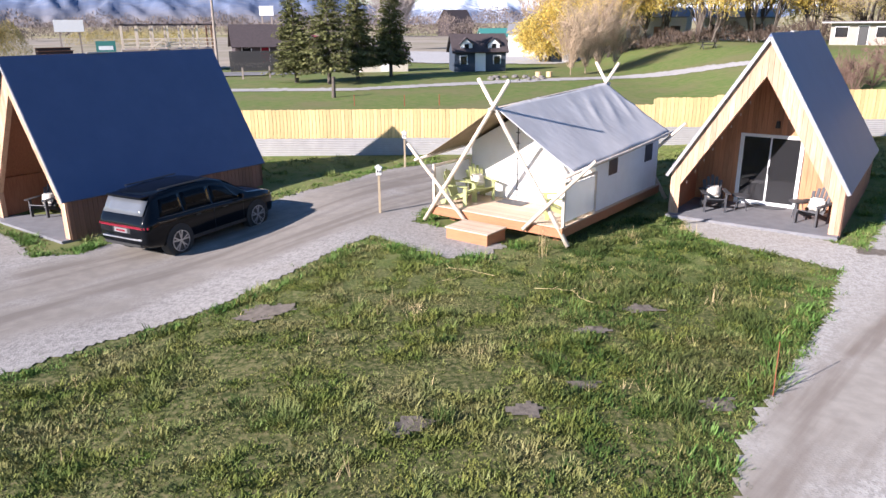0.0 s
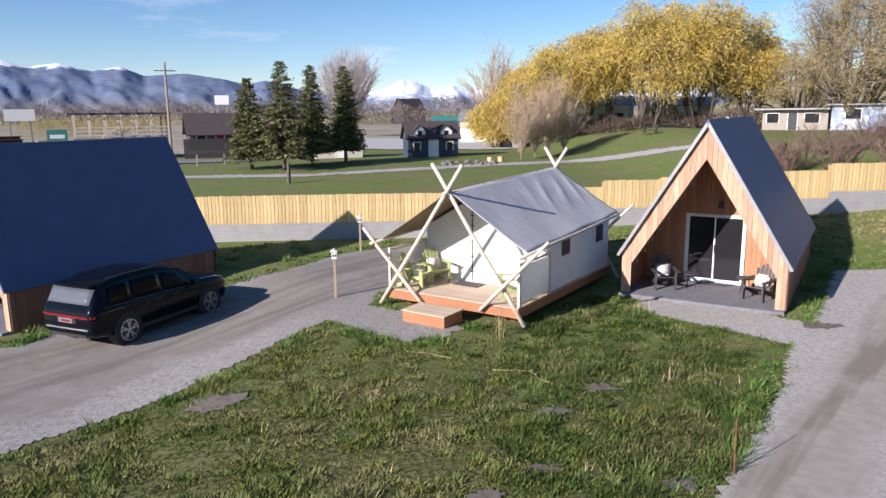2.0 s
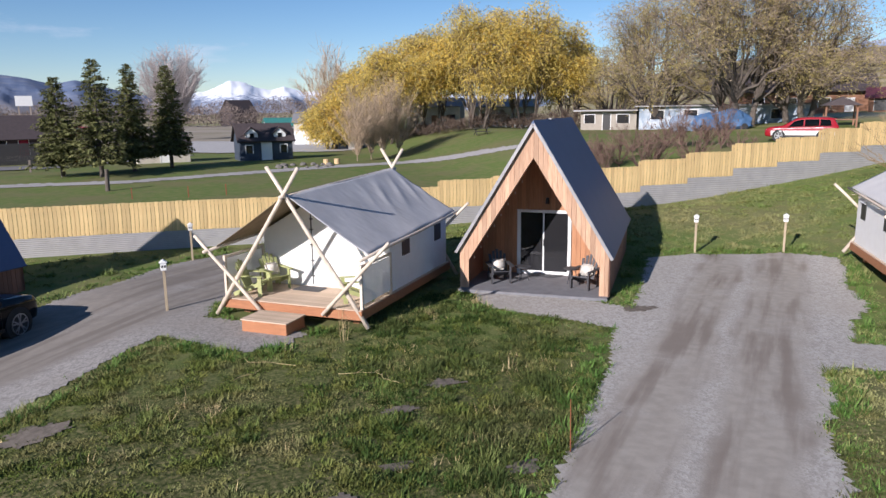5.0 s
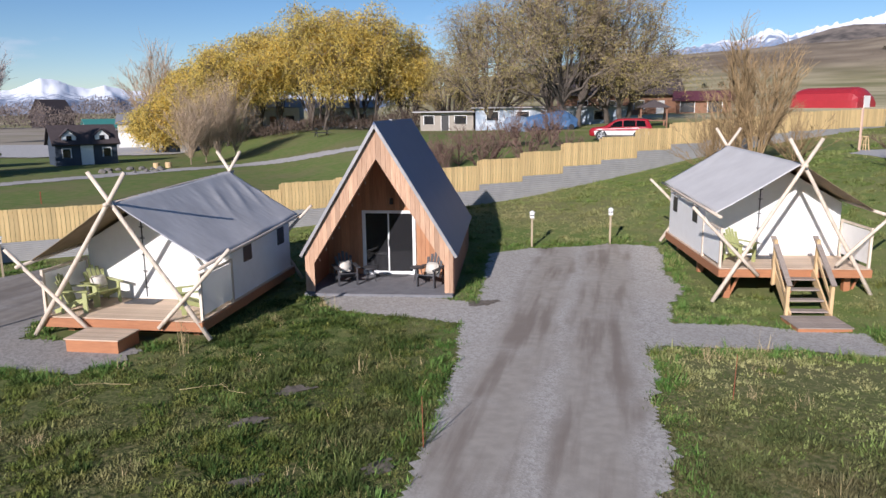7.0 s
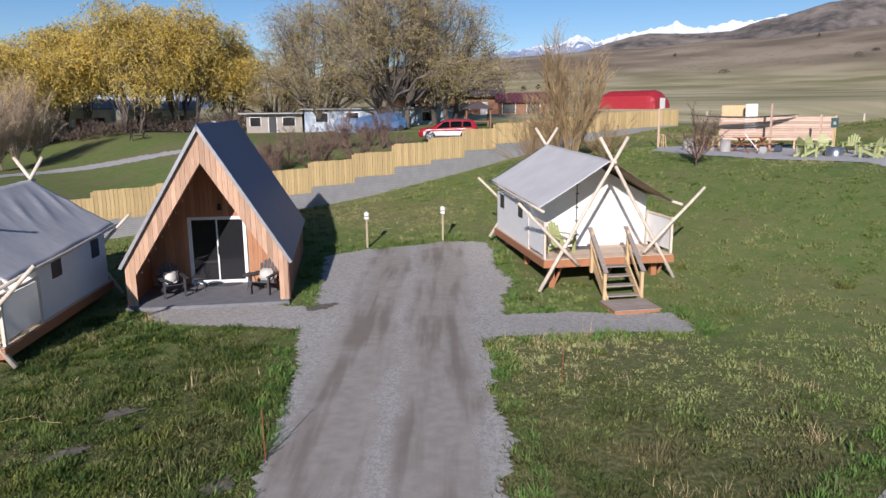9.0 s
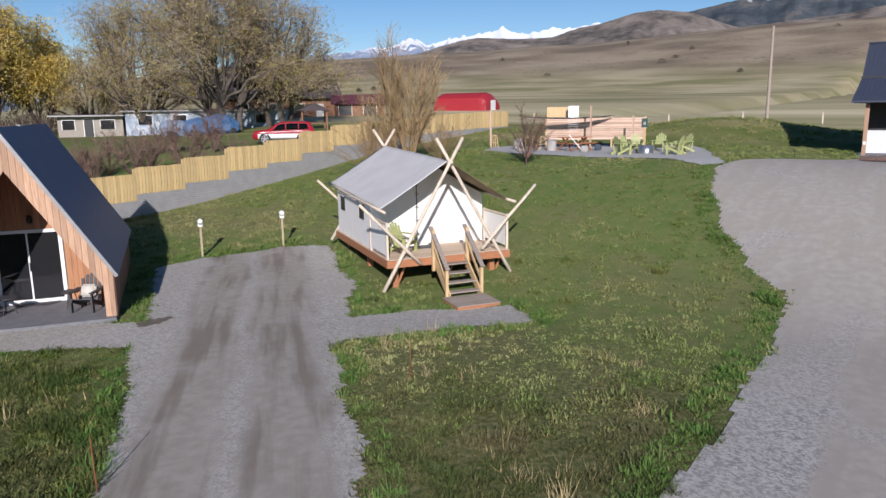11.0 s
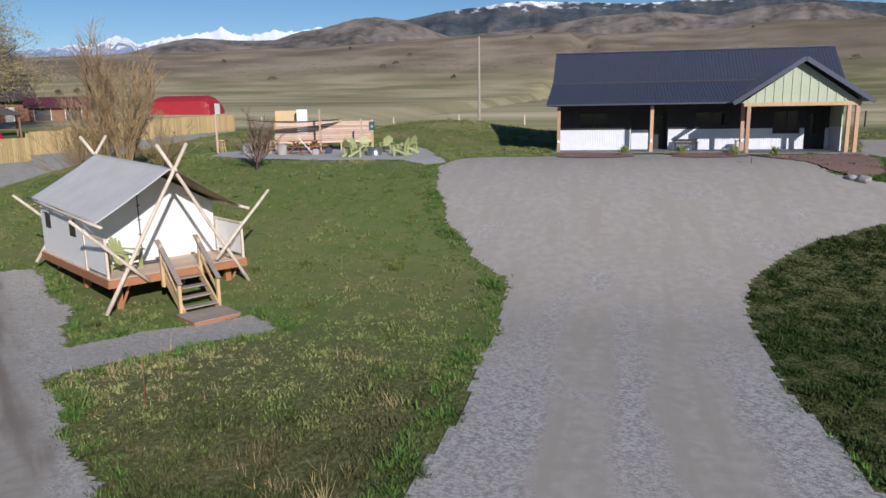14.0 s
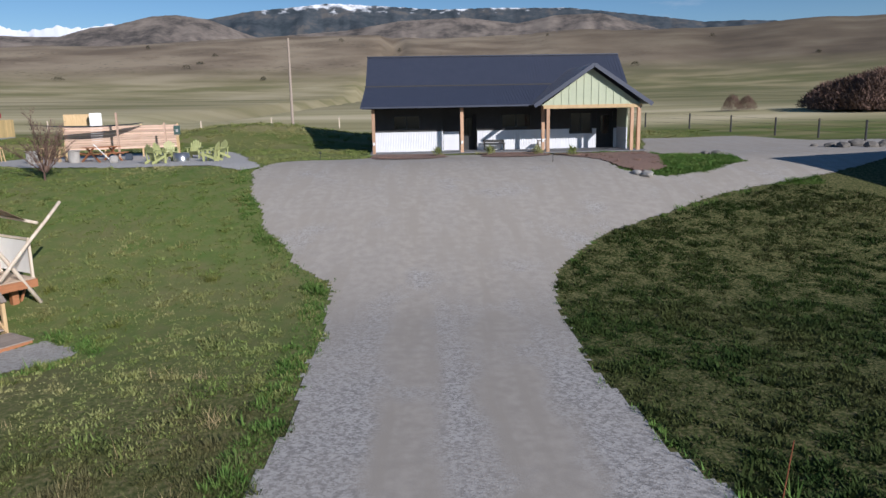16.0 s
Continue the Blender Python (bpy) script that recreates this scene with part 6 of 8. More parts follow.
def mountains(name, table, r0, r1, rough, material, label, seed, az_step=0.2):
    """A range whose crest follows bearing and elevation pairs, with gullies and spurs down its face."""
    az_t, el_t = table[0::2], table[1::2]
    azs = np.arange(az_t[0], az_t[-1] + 1e-6, az_step)
    us = np.linspace(0, 1, 26 if name.endswith('1') else 16)
    V, F = [], []
    for a in azs:
        crest = math.tan(radians(float(np.interp(a, az_t, el_t)))) * r1 + EYE
        for u in us:
            r = r0 + (r1 - r0) * u
            x, y = r * math.sin(radians(a)), r * math.cos(radians(a))
            nz = 1.6 * abs(noise.fractal(Vector((a * 0.30 + u * 1.5 + seed, u * 1.3 - a * 0.06, seed)), 0.9, 2.1, 5)) - 0.5 if name.endswith('1') else noise.fractal(Vector((a * 0.55 + seed, u * 2.2, seed)), 0.9, 2.1, 6)
            fine = noise.fractal(Vector((a * 2.6 + seed, 9.0, u * 3)), 0.8, 2.1, 4)
            z0 = H(x, y) - 25
            env = u ** 1.15
            z = z0 + (crest - z0) * env * (1 + rough * nz * (1 - u) * 1.6) + fine * rough * (0.09 if name.endswith(('2', '5')) else 0.03) * crest * u
            V.append((x, y, z))
        V.append((x, y, z))   # the back falls from an edge of its own
        V.append((x * 1.06, y * 1.06, -60))
    k = len(us) + 2
    for i in range(len(azs) - 1):
        for j in range(k - 1):
            if j != k - 3:
                F.append((i * k + j, (i + 1) * k + j, (i + 1) * k + j + 1, i * k + j + 1))
    me = bpy.data.meshes.new(name)
    me.from_pydata(V, [], F)
    me.materials.append(material)
    shade_smooth(me)
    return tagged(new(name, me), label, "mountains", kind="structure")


# aerial haze is put into the bluish rock and wood colours of the far ranges
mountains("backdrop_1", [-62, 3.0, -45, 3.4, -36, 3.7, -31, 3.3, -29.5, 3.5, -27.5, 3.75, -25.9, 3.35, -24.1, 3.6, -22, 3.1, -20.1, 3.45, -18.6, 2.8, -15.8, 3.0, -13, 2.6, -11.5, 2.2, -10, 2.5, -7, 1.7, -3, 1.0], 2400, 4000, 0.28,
          mountain_mat("haze_blue_range", (0.145, 0.185, 0.275), (0.115, 0.155, 0.245), (0.20, 0.22, 0.275), 228, 16, (0.19, 0.175, 0.172), 55), "long haze-blue mountain range with snow-dusted crest", 3)
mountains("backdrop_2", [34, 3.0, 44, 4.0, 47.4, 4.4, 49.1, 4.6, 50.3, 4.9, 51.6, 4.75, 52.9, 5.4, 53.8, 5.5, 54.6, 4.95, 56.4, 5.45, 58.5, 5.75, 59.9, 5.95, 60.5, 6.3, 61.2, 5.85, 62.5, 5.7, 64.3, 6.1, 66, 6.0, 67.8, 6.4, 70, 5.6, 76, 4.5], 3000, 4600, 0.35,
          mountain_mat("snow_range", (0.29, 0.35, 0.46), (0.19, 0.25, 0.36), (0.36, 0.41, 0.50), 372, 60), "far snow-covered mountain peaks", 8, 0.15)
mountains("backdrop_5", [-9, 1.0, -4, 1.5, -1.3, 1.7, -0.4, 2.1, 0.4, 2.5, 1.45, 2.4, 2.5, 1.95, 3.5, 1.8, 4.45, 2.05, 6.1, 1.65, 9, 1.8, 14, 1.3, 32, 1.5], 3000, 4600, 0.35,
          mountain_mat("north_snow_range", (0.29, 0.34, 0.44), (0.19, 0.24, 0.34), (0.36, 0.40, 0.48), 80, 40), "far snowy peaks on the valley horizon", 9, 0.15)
mountains("backdrop_3", [66, 4.4, 70, 5.8, 73, 6.6, 74.5, 6.9, 77.4, 7.45, 80.3, 7.75, 83.1, 8.05, 87.4, 7.85, 91.7, 7.55, 95.5, 7.6, 101.7, 7.4, 106.3, 6.75, 108.1, 6.5, 111.4, 5.95, 114, 5.9, 118, 5.6, 125, 5.0, 140, 4.0], 2500, 3500, 0.25,
          mountain_mat("forest_range", (0.07, 0.082, 0.094), (0.042, 0.055, 0.066), (0.12, 0.115, 0.11), 474, 40), "dark forested mountain with a snowy top", 14)
mountains("backdrop_4", [36, 2.6, 46, 3.2, 52.4, 4.0, 54.2, 4.45, 55.5, 4.85, 57.2, 5.3, 58.6, 5.5, 61.6, 5.35, 64.3, 5.4, 66.3, 6.05, 67.8, 6.25, 70.4, 6.95, 72.1, 7.1, 74.5, 6.8, 76.5, 6.0, 78, 5.5, 80.4, 5.8, 84.5, 6.1, 88.5, 6.75, 93.4, 6.95, 97.7, 6.4, 100.5, 6.9, 104, 6.9, 106.7, 6.1, 108.2, 5.6, 112, 5.2, 120, 4.8, 140, 4.0], 1500, 2300, 0.16,
          mountain_mat("grey_hills", (0.185, 0.158, 0.138), (0.075, 0.07, 0.066), (0.25, 0.215, 0.182), 900, 10), "grey-brown sagebrush hills", 21)


# ---- far trees, shrubs on the hills ----
def thicket(name, spots, material, label, per, leaf_len, seed, category="shrubs", thin=0.05):
    """A belt of brush or far trees: each spot is x, y, radius, height."""
    rnd = random.Random(seed)
    V, F = [], []
    for x, y, r, h_ in spots:
        z0 = H(x, y)
        for i in range(per):
            a, q = rnd.uniform(0, 6.283), math.sqrt(rnd.random())
            t_ = rnd.random() ** 0.8
            p = Vector((x + math.cos(a) * q * r * (1 - 0.55 * t_ * t_), y + math.sin(a) * q * r * (1 - 0.55 * t_ * t_), z0 + t_ * h_ * (1 - 0.35 * q * q)))
            d = Vector((rnd.gauss(0, .5), rnd.gauss(0, .5), rnd.uniform(0.2, 1.2))).normalized()
            ln = leaf_len * rnd.uniform(0.6, 1.4)
            w = d.cross(Vector((rnd.gauss(0, 1), rnd.gauss(0, 1), rnd.gauss(0, 1)))).normalized() * ln * thin
            o = len(V)
            V += [p + d * ln * 0.3 + w, p + d * ln, p + d * ln * 0.3 - w]
            F.append((o, o + 1, o + 2))
    me = bpy.data.meshes.new(name)
    me.from_pydata([tuple(v) for v in V], [], F)
    me.materials.append(M[material])
    return tagged(new(name, me), label, category, kind="stuff")


def polar(a, d):
    return d * math.sin(radians(a)), d * math.cos(radians(a))


rb = random.Random(77)
thicket("roadside_brush", [(*polar(119.8 + i * 0.75, 92 + rb.uniform(-4, 8)), 3.2, 2.9 + 0.35 * min(i, 5)) for i in range(9)], 'brush', "dense bare red-brown willow brush", 8000, 0.6, 5, thin=0.075)
thicket("understory_brush", [(*polar(a, 95 + rb.uniform(-2, 5)), 2.0, 1.7 + rb.uniform(-.7, .9)) for a in np.arange(12.4, 30.5, 0.75)], 'dark_brush', "dark tangled brush under the willows", 420, 0.7, 12)
thicket("valley_willow", [(*polar(a, 140), 3.2, h_) for a, h_ in ((-33.0, 7.0), (-31.6, 7.5), (-30.4, 6.0))], 'budleaf', "olive leafing willows at the village edge", 2600, 0.7, 19, "trees")
thicket("field_bush", [(*polar(113.6, 95), 1.3, 2.0), (*polar(114.6, 96), 1.3, 1.8)], 'brush', "bare bushes in the pasture", 2400, 0.3, 6)
thicket("hill_shrubs", [(*polar(a, d), 2.5 + rb.random() * 3, 2.5 + rb.random() * 3) for a, d in ((49.2, 520), (50.4, 560), (64, 700), (72.5, 760), (73.5, 800), (74.6, 860), (78, 650), (88.5, 900), (96, 640), (106.6, 700), (60.5, 900), (84, 1000), (100, 1050), (70, 1000), (55, 760), (112, 980), (119, 760), (92, 760))], 'sagebrush', "scattered dark junipers on the hillside", 420, 1.3, 8)
thicket("far_woods", [(*polar(a, 330 + rb.uniform(-60, 120)), 12, 7 + rb.uniform(-2, 4)) for a in np.arange(-40, 12, 0.9)], 'far_brush', "bare brown cottonwoods along the valley floor", 850, 1.25, 9, "trees", 0.1)
thicket("far_willows", [(*polar(a, 210), 5, 4) for a in np.arange(-26, -18, 1.1)], 'budleaf', "low yellow willows beyond the village", 1200, 0.7, 10)
twig_shrub("bare_cottonwood", at(-3.6, 150), 16.5, 7.0, 60, 'pale_twig', "large bare grey cottonwood beyond the spruces", 51, 0.08, 40, trunk=2.2, dome=0.35)
twig_shrub("bare_tree", at(7.6, 104), 12.5, 4.2, 26, 'pinktwig', "bare tan tree beside the willows", 52, 0.07, 30, trunk=1.5, dome=0.35)


# ---- buildings beyond the fence ----
def gable_house(name, m, w, d, hw, hr, wall, roof, label, openings=(), overhang=0.4, category="house", chimney=False, flat=False):
    """A house w wide along x, d deep, walls hw high, ridge hr along x. openings: (x, z, width, height, material) on its front."""
    b = thing(name, m, label, category)
    if flat:
        part("wall", BX(-w / 2, 0, -0.6, w / 2, d, hw), wall, b)
        part("fascia", BX(-w / 2 - overhang, -overhang, hw, w / 2 + overhang, d + overhang, hw + 0.14), 'trim', b)
        part("roof", BX(-w / 2 - overhang + 0.05, -overhang + 0.05, hw + 0.14, w / 2 + overhang - 0.05, d + overhang - 0.05, hw + 0.22), roof, b)
    else:
        part("wall", prism([(0, -0.6), (d, -0.6), (d, hw), (d / 2, hr - 0.08), (0, hw)], -w / 2, w / 2), wall, b, m=pose(0, 0, 0, 0, 0, 90) @ Matrix.Diagonal((1, -1, 1, 1)))
        k = (hr - hw) / (d / 2)
        e = hw - overhang * k
        part("roof", slab4((-w / 2 - overhang, -overhang, e), (w / 2 + overhang, -overhang, e), (w / 2 + overhang, d / 2, hr), (-w / 2 - overhang, d / 2, hr), 0.14), roof, b)
        part("roof", slab4((w / 2 + overhang, d + overhang, e), (-w / 2 - overhang, d + overhang, e), (-w / 2 - overhang, d / 2, hr), (w / 2 + overhang, d / 2, hr), 0.14), roof, b)
    for x, z, ow, oh, mt in openings:
        win = part("door" if z < 0.2 else "window", BX(x - ow / 2, -0.03, z, x + ow / 2, 0.02, z + oh), mt, b)
        for bx in ((x - ow / 2 - 0.07, -0.06, z - 0.05, x - ow / 2, 0.0, z + oh + 0.07), (x + ow / 2, -0.06, z - 0.05, x + ow / 2 + 0.07, 0.0, z + oh + 0.07), (x - ow / 2, -0.06, z + oh, x + ow / 2, 0.0, z + oh + 0.07)):
            part("frame", BX(*bx), 'white', win)
    if chimney:
        part("chimney", BX(w * 0.2, d * 0.4, hw, w * 0.2 + 0.6, d * 0.4 + 0.6, hr + 0.6), 'stone', b)
    return b


def facing(a, dist, turn=0.0, dz=0.0):
    """A pose at a bearing whose -y looks back at the middle of the site."""
    return at(a, dist, -a + turn, dz)


hut = gable_house("playhouse", facing(2.9, 79.5, 12) @ Matrix.Diagonal((1.155, 1.155, 1.155, 1)), 4.9, 3.0, 1.9, 3.3, 'navy', 'brownroof', "small navy cottage with brown roof and two dormers", ((-1.6, 0.7, 0.6, 0.7, 'glass'), (0.0, 0.02, 0.85, 1.8, 'white'), (1.6, 0.7, 0.6, 0.7, 'glass')), 0.25, "cottage")
for x in (-1.3, 1.3):
    part("dormer", prism([(-0.55, 1.95), (0.55, 1.95), (0.55, 2.45), (0, 2.95), (-0.55, 2.45)], 0.05, 1.4), 'white', hut, "white-trimmed dormer", m=pose(x, 0, 0))
    part("dormer_roof", prism([(-0.7, 2.38), (0, 3.02), (0.7, 2.38), (0.7, 2.48), (0, 3.12), (-0.7, 2.48)], -0.05, 1.5), 'brownroof', hut, m=pose(x, 0, 0))
    part("dormer_window", BX(x - 0.2, 0.02, 2.1, x + 0.2, 0.045, 2.5), 'glass', hut)
gable_house("shed", facing(-4.6, 80, 8), 5.2, 3.4, 1.8, 2.7, 'beige', 'brownroof', "beige garden shed among the spruces", ((0.1, 0.02, 0.9, 1.7, 'white'), (-1.6, 0.8, 0.6, 0.6, 'glass')), 0.25, "shed")
gable_house("chalet", facing(1.5, 300, 40), 11.0, 9, 4.5, 10.0, 'brownroof', 'brownroof', "dark brown timber chalet", ((-1.5, 1, 1.2, 1.2, 'glass'), (1.5, 1, 1.2, 1.2, 'glass')), 0.7)
gable_house("teal_roofed_house", facing(4.3, 150, 10), 6.5, 6, 2.6, 4.0, 'white', 'teal', "white house with a teal metal roof", ((-1.5, 1, 1.0, 1.0, 'glass'), (1.5, 1, 1.0, 1.0, 'glass')), 0.4)
gable_house("garage", facing(6.8, 116, -5), 7.2, 6, 3.6, 4.8, 'beige', 'trim', "long pale garage with white doors", ((-2.4, 0.02, 2.2, 2.1, 'white'), (0.6, 0.02, 2.2, 2.1, 'white'), (2.9, 0.9, 0.8, 0.8, 'glass')), 0.3, "garage")
gable_house("small_shed", facing(9.5, 98, 15), 3.6, 2.4, 1.8, 2.4, 'navy', 'trim', "small grey storage shed", ((0, 0.02, 0.9, 1.6, 'white'),), 0.15, "shed")
gable_house("mobile_home", facing(16.0, 106, -10), 8, 5, 3.3, 4.4, 'white', 'trim', "white mobile home behind the willows", ((-2.8, 1.0, 1.3, 1.1, 'glass'), (0.2, 0.02, 0.9, 2.0, 'brownwall'), (2.6, 1.0, 1.3, 1.1, 'glass')), 0.3)
gable_house("mobile_home", facing(21.6, 107, 8), 9.5, 5, 3.0, 4.0, 'white', 'trim', "white mobile home behind the willows", ((-3, 1.0, 1.3, 1.1, 'glass'), (0.2, 0.02, 0.9, 2.0, 'white'), (2.6, 1.0, 1.3, 1.1, 'glass')), 0.3)
gable_house("restaurant", facing(-13.6, 105, 6), 8.0, 7, 2.4, 5.0, 'brownroof', 'brownroof', "dark tavern with steep brown roof and red eaves", ((-2.5, 0.9, 1.2, 1.1, 'glass'), (0, 0.02, 1.1, 2.0, 'redlamp'), (2.5, 0.9, 1.2, 1.1, 'glass')), 0.5, "tavern")
rs_ = gable_house("restaurant_annex", facing(-11.2, 110, 6), 6.0, 6, 3.2, 3.5, 'beige', 'barnred', "beige annex with a red awning", ((-1.5, 0.9, 1.2, 1.1, 'glass'),), 0.5, "building", flat=True)
part("awning", slab4((-4, -1.6, 2.2), (4, -1.6, 2.2), (4, -0.1, 2.9), (-4, -0.1, 2.9), 0.08), 'barnred', rs_, "red awning")
bh = gable_house("low_house", facing(29.7, 88, -6), 6.5, 7, 2.2, 2.6, 'dun', 'brownroof', "low pale house with a flat roof and grey fascia", ((-2.2, 0.8, 1.2, 1.0, 'glass'), (-0.2, 0.02, 0.9, 1.9, 'black'), (1.7, 0.8, 1.4, 1.0, 'glass')), 0.8, flat=True)
gable_house("low_house", facing(38.0, 86, 4), 18.0, 6, 2.2, 2.6, 'blue_house', 'brownroof', "low outbuilding walled in mottled pale blue sheeting", ((-7, 0.8, 1.4, 1.0, 'glass'), (-3.4, 0.8, 1.4, 1.0, 'glass'), (5.6, 0.8, 1.4, 1.0, 'glass')), 0.5, flat=True)
gable_house("brown_house", facing(43.0, 108, 6), 17.0, 9, 3.4, 5.6, 'brownwall', 'brownroof', "long brown timber house with a dark roof", ((-5, 1, 1.4, 1.2, 'glass'), (-1, 1, 1.4, 1.2, 'glass'), (3, 1, 1.4, 1.2, 'glass'), (6, 0.02, 1.0, 2.1, 'white')), 0.9)
# black panels stand in for the shade inside the open bays
gable_house("maroon_shed", facing(49.2, 104, 0), 7.0, 5, 1.8, 2.9, 'brownwall', 'maroon', "open-sided shed with a maroon roof", ((-2, 0.1, 1.8, 1.5, 'black'), (1.5, 0.1, 1.8, 1.5, 'black')), 0.5, "shed")
gz = thing("gazebo", facing(45.7, 72, 5), "small open timber gazebo", "gazebo")
for x in (-1.2, 1.2):
    for y in (0, 2.4):
        part("post", BX(x - 0.07, y - 0.07, -0.2, x + 0.07, y + 0.07, 2.0), 'brownwall', gz)
part("roof", prism([(-1.6, 1.95), (1.6, 1.95), (0, 2.7)], -0.4, 2.8), 'brownroof', gz)
part("rail", BX(-1.2, -0.03, 0.7, 1.2, 0.03, 0.78), 'brownwall', gz)
barn = thing("red_barn", facing(57.7, 122, -24), "long red metal barn with an arched roof", "barn")
prof = [(3.2, -0.8), (3.2, 1.0), (2.75, 1.95), (1.8, 2.5), (0.7, 2.8), (0, 2.85), (-0.7, 2.8), (-1.8, 2.5), (-2.75, 1.95), (-3.2, 1.0), (-3.2, -0.8)]
stations = [(-4.75, 0.45), (-4.6, 0.62), (-4.0, 0.9), (-3.4, 1.0), (3.6, 1.0), (4.2, 0.96), (4.6, 0.85), (4.75, 0.7)]   # the roof is drawn in at both ends
part("shell", loft([[(x * (0.9 + 0.1 * f), y, z if z < 0 else 0.6 * f * z + 0.4 * min(z, z * f + 0.3)) for x, z in prof] for y, f in stations]), 'barnred', barn, "ribbed red metal skin", m=pose(0, 0, 0, 0, 0, 90))
bm = bmesh.new()
for i in range(18):
    y = -3.4 + i * 0.41
    for (xa, za), (xb, zb) in zip(prof[1:-1], prof[2:-1]):
        bar(bm, (xa * 1.006, y, za), (xb * 1.006, y, zb), 0.05, 0.05, up=(0, 1, 0))
tagged(part("ribs", bm, 'barnred', barn, m=pose(0, 0, 0, 0, 0, 90)), kind="stuff")
part("barn_door", BX(4.76, -1.0, -0.5, 4.80, 1.0, 1.6), 'white', barn)
suv(at(43.3, 62, 178 - 43.3), 'van_red', "red and white sport utility car parked behind the fence", lower='white')
for a, s_, c_ in ((37.0, 0.85, 'tarp_blue'), (38.6, 0.95, 'tarp_blue'), (35.4, 0.8, 'tarp_pale')):
    tp = thing("covered_trailer", facing(a, 76, 20), "trailer under a crumpled blue tarpaulin", "trailer")
    bm = bmesh.new()
    bmesh.ops.create_icosphere(bm, subdivisions=3, radius=1.0)
    for v in bm.verts:
        k = 1 + 0.25 * noise.noise(v.co * 2.1 + Vector((a, 0, 0))) + 0.16 * abs(noise.noise(v.co * 5.0 + Vector((0, a, 0))))
        v.co = Vector((v.co.x * 2.0 * k, v.co.y * 1.1 * k, max(-0.5, v.co.z) * 1.25 * k + 0.75))
    part("tarpaulin", bm, c_, tp, "tarpaulin", m=Matrix.Diagonal((s_, s_, s_, 1)))
    for x in (-0.9, 0.9):
        part("wheel", beam(bmesh.new(), (x, -1.15, 0.3), (x, -0.95, 0.3), 0.3, 0.3, 16), 'tyre', tp)

# timber frame deck, signs and poles of the village
pg = thing("pergola_deck", facing(-20.4, 88, 4), "large unfinished timber pergola with railings", "pergola")
part("deck", BX(-4.9, 0, 2.3, 4.9, 5, 2.5), 'grey_wood', pg)
for i in range(7):
    x = -4.7 + i * 1.57
    for y in (0.1, 4.8):
        part("post", BX(x - 0.09, y - 0.09, -0.5, x + 0.09, y + 0.09, 5.0), 'pole' if i < 6 else 'brownwall', pg)
    part("joist", BX(x - 0.06, -0.5, 5.15, x + 0.06, 5.5, 5.4), 'brownroof', pg)
for y in (0.1, 4.8):
    part("beam", BX(-5.3, y - 0.08, 5.0, 5.3, y + 0.08, 5.2), 'brownroof', pg)
for z in (2.75, 3.15, 3.55):
    part("railing", BX(-4.8, -0.04, z, 4.8, 0.04, z + 0.11), 'pole', pg)
part("stair_rail", bar(bmesh.new(), (-2.2, -0.2, 2.4), (-0.3, -0.2, 3.7), 0.1, 0.16), 'pole', pg)
bs = thing("sign_board", facing(-24.6, 85), "teal and white sign board on posts", "sign")
part("panel", BX(-0.95, -0.04, 2.4, 0.95, 0.04, 3.5), 'teal', bs)
part("lettering_bar", BX(-0.7, -0.06, 2.6, 0.7, -0.04, 3.0), 'white', bs)
for x in (-0.8, 0.8):
    part("post", BX(x - 0.05, -0.05, -0.3, x + 0.05, 0.05, 2.4), 'grey_wood', bs)
for a, d, zc, w in ((-13.3, 150, 7.3, 2.7), (-26.75, 130, 4.7, 4.2)):
    bb = thing("billboard", facing(a, d), "white roadside billboard on timber posts", "billboard")
    part("panel", BX(-w / 2, -0.08, zc - H(*polar(a, d)), w / 2, 0.08, zc + 1.8 - H(*polar(a, d))), 'white', bb)
    for x in (-w / 3, w / 3):
        part("post", BX(x - 0.12, 0.08, -0.3, x + 0.12, 0.3, zc + 1.2 - H(*polar(a, d))), 'grey_wood', bb)
bl = thing("bleacher", facing(-27.4, 112, 20), "small brown timber bleacher with stepped benches", "bleacher")
for i in range(5):
    part("bench", BX(-2.4, i * 0.7, 0.5 + i * 0.42, 2.4, i * 0.7 + 0.35, 0.58 + i * 0.42), 'brownwall', bl)
    part("riser", BX(-2.3, i * 0.7 + 0.3, -0.2, 2.3, i * 0.7 + 0.36, 0.5 + i * 0.42), 'brownroof', bl)
df = thing("board_fence", facing(-14.0, 86, 6), "dark stained board fence of the tavern yard", "fence")
b0 = None
for i in range(46):
    mm = pose(-3.4 + i * 0.15, 0, 0)
    if b0 is None:
        b0 = part("board", BX(0, 0, -0.3, 0.14, 0.03, 2.2), 'charcoal', df, m=mm)
    else:
        share("board", b0, df, mm)
part("rail", BX(-3.4, 0.03, 1.6, 3.5, 0.08, 1.7), 'charcoal', df)


def utility_pole(m, h_, arm):
    p = thing("utility_pole", m, "weathered wooden utility pole", "utility pole", "utility poles")
    part("pole", beam(bmesh.new(), (0, 0, -0.5), (0, 0, h_), 0.16, 0.11, 8), 'grey_wood', p)
    if arm:
        part("crossarm", BX(-1.1, -0.06, h_ - 0.9, 1.1, 0.06, h_ - 0.78), 'grey_wood', p)
        for x in (-0.95, -0.5, 0.5, 0.95):
            part("insulator", beam(bmesh.new(), (x, 0, h_ - 0.78), (x, 0, h_ - 0.6), 0.04, 0.03, 6), 'white', p)
    return p


utility_pole(facing(-17.15, 80, 12), 10.2, True)
utility_pole(facing(80.0, 75), 8.8, False)

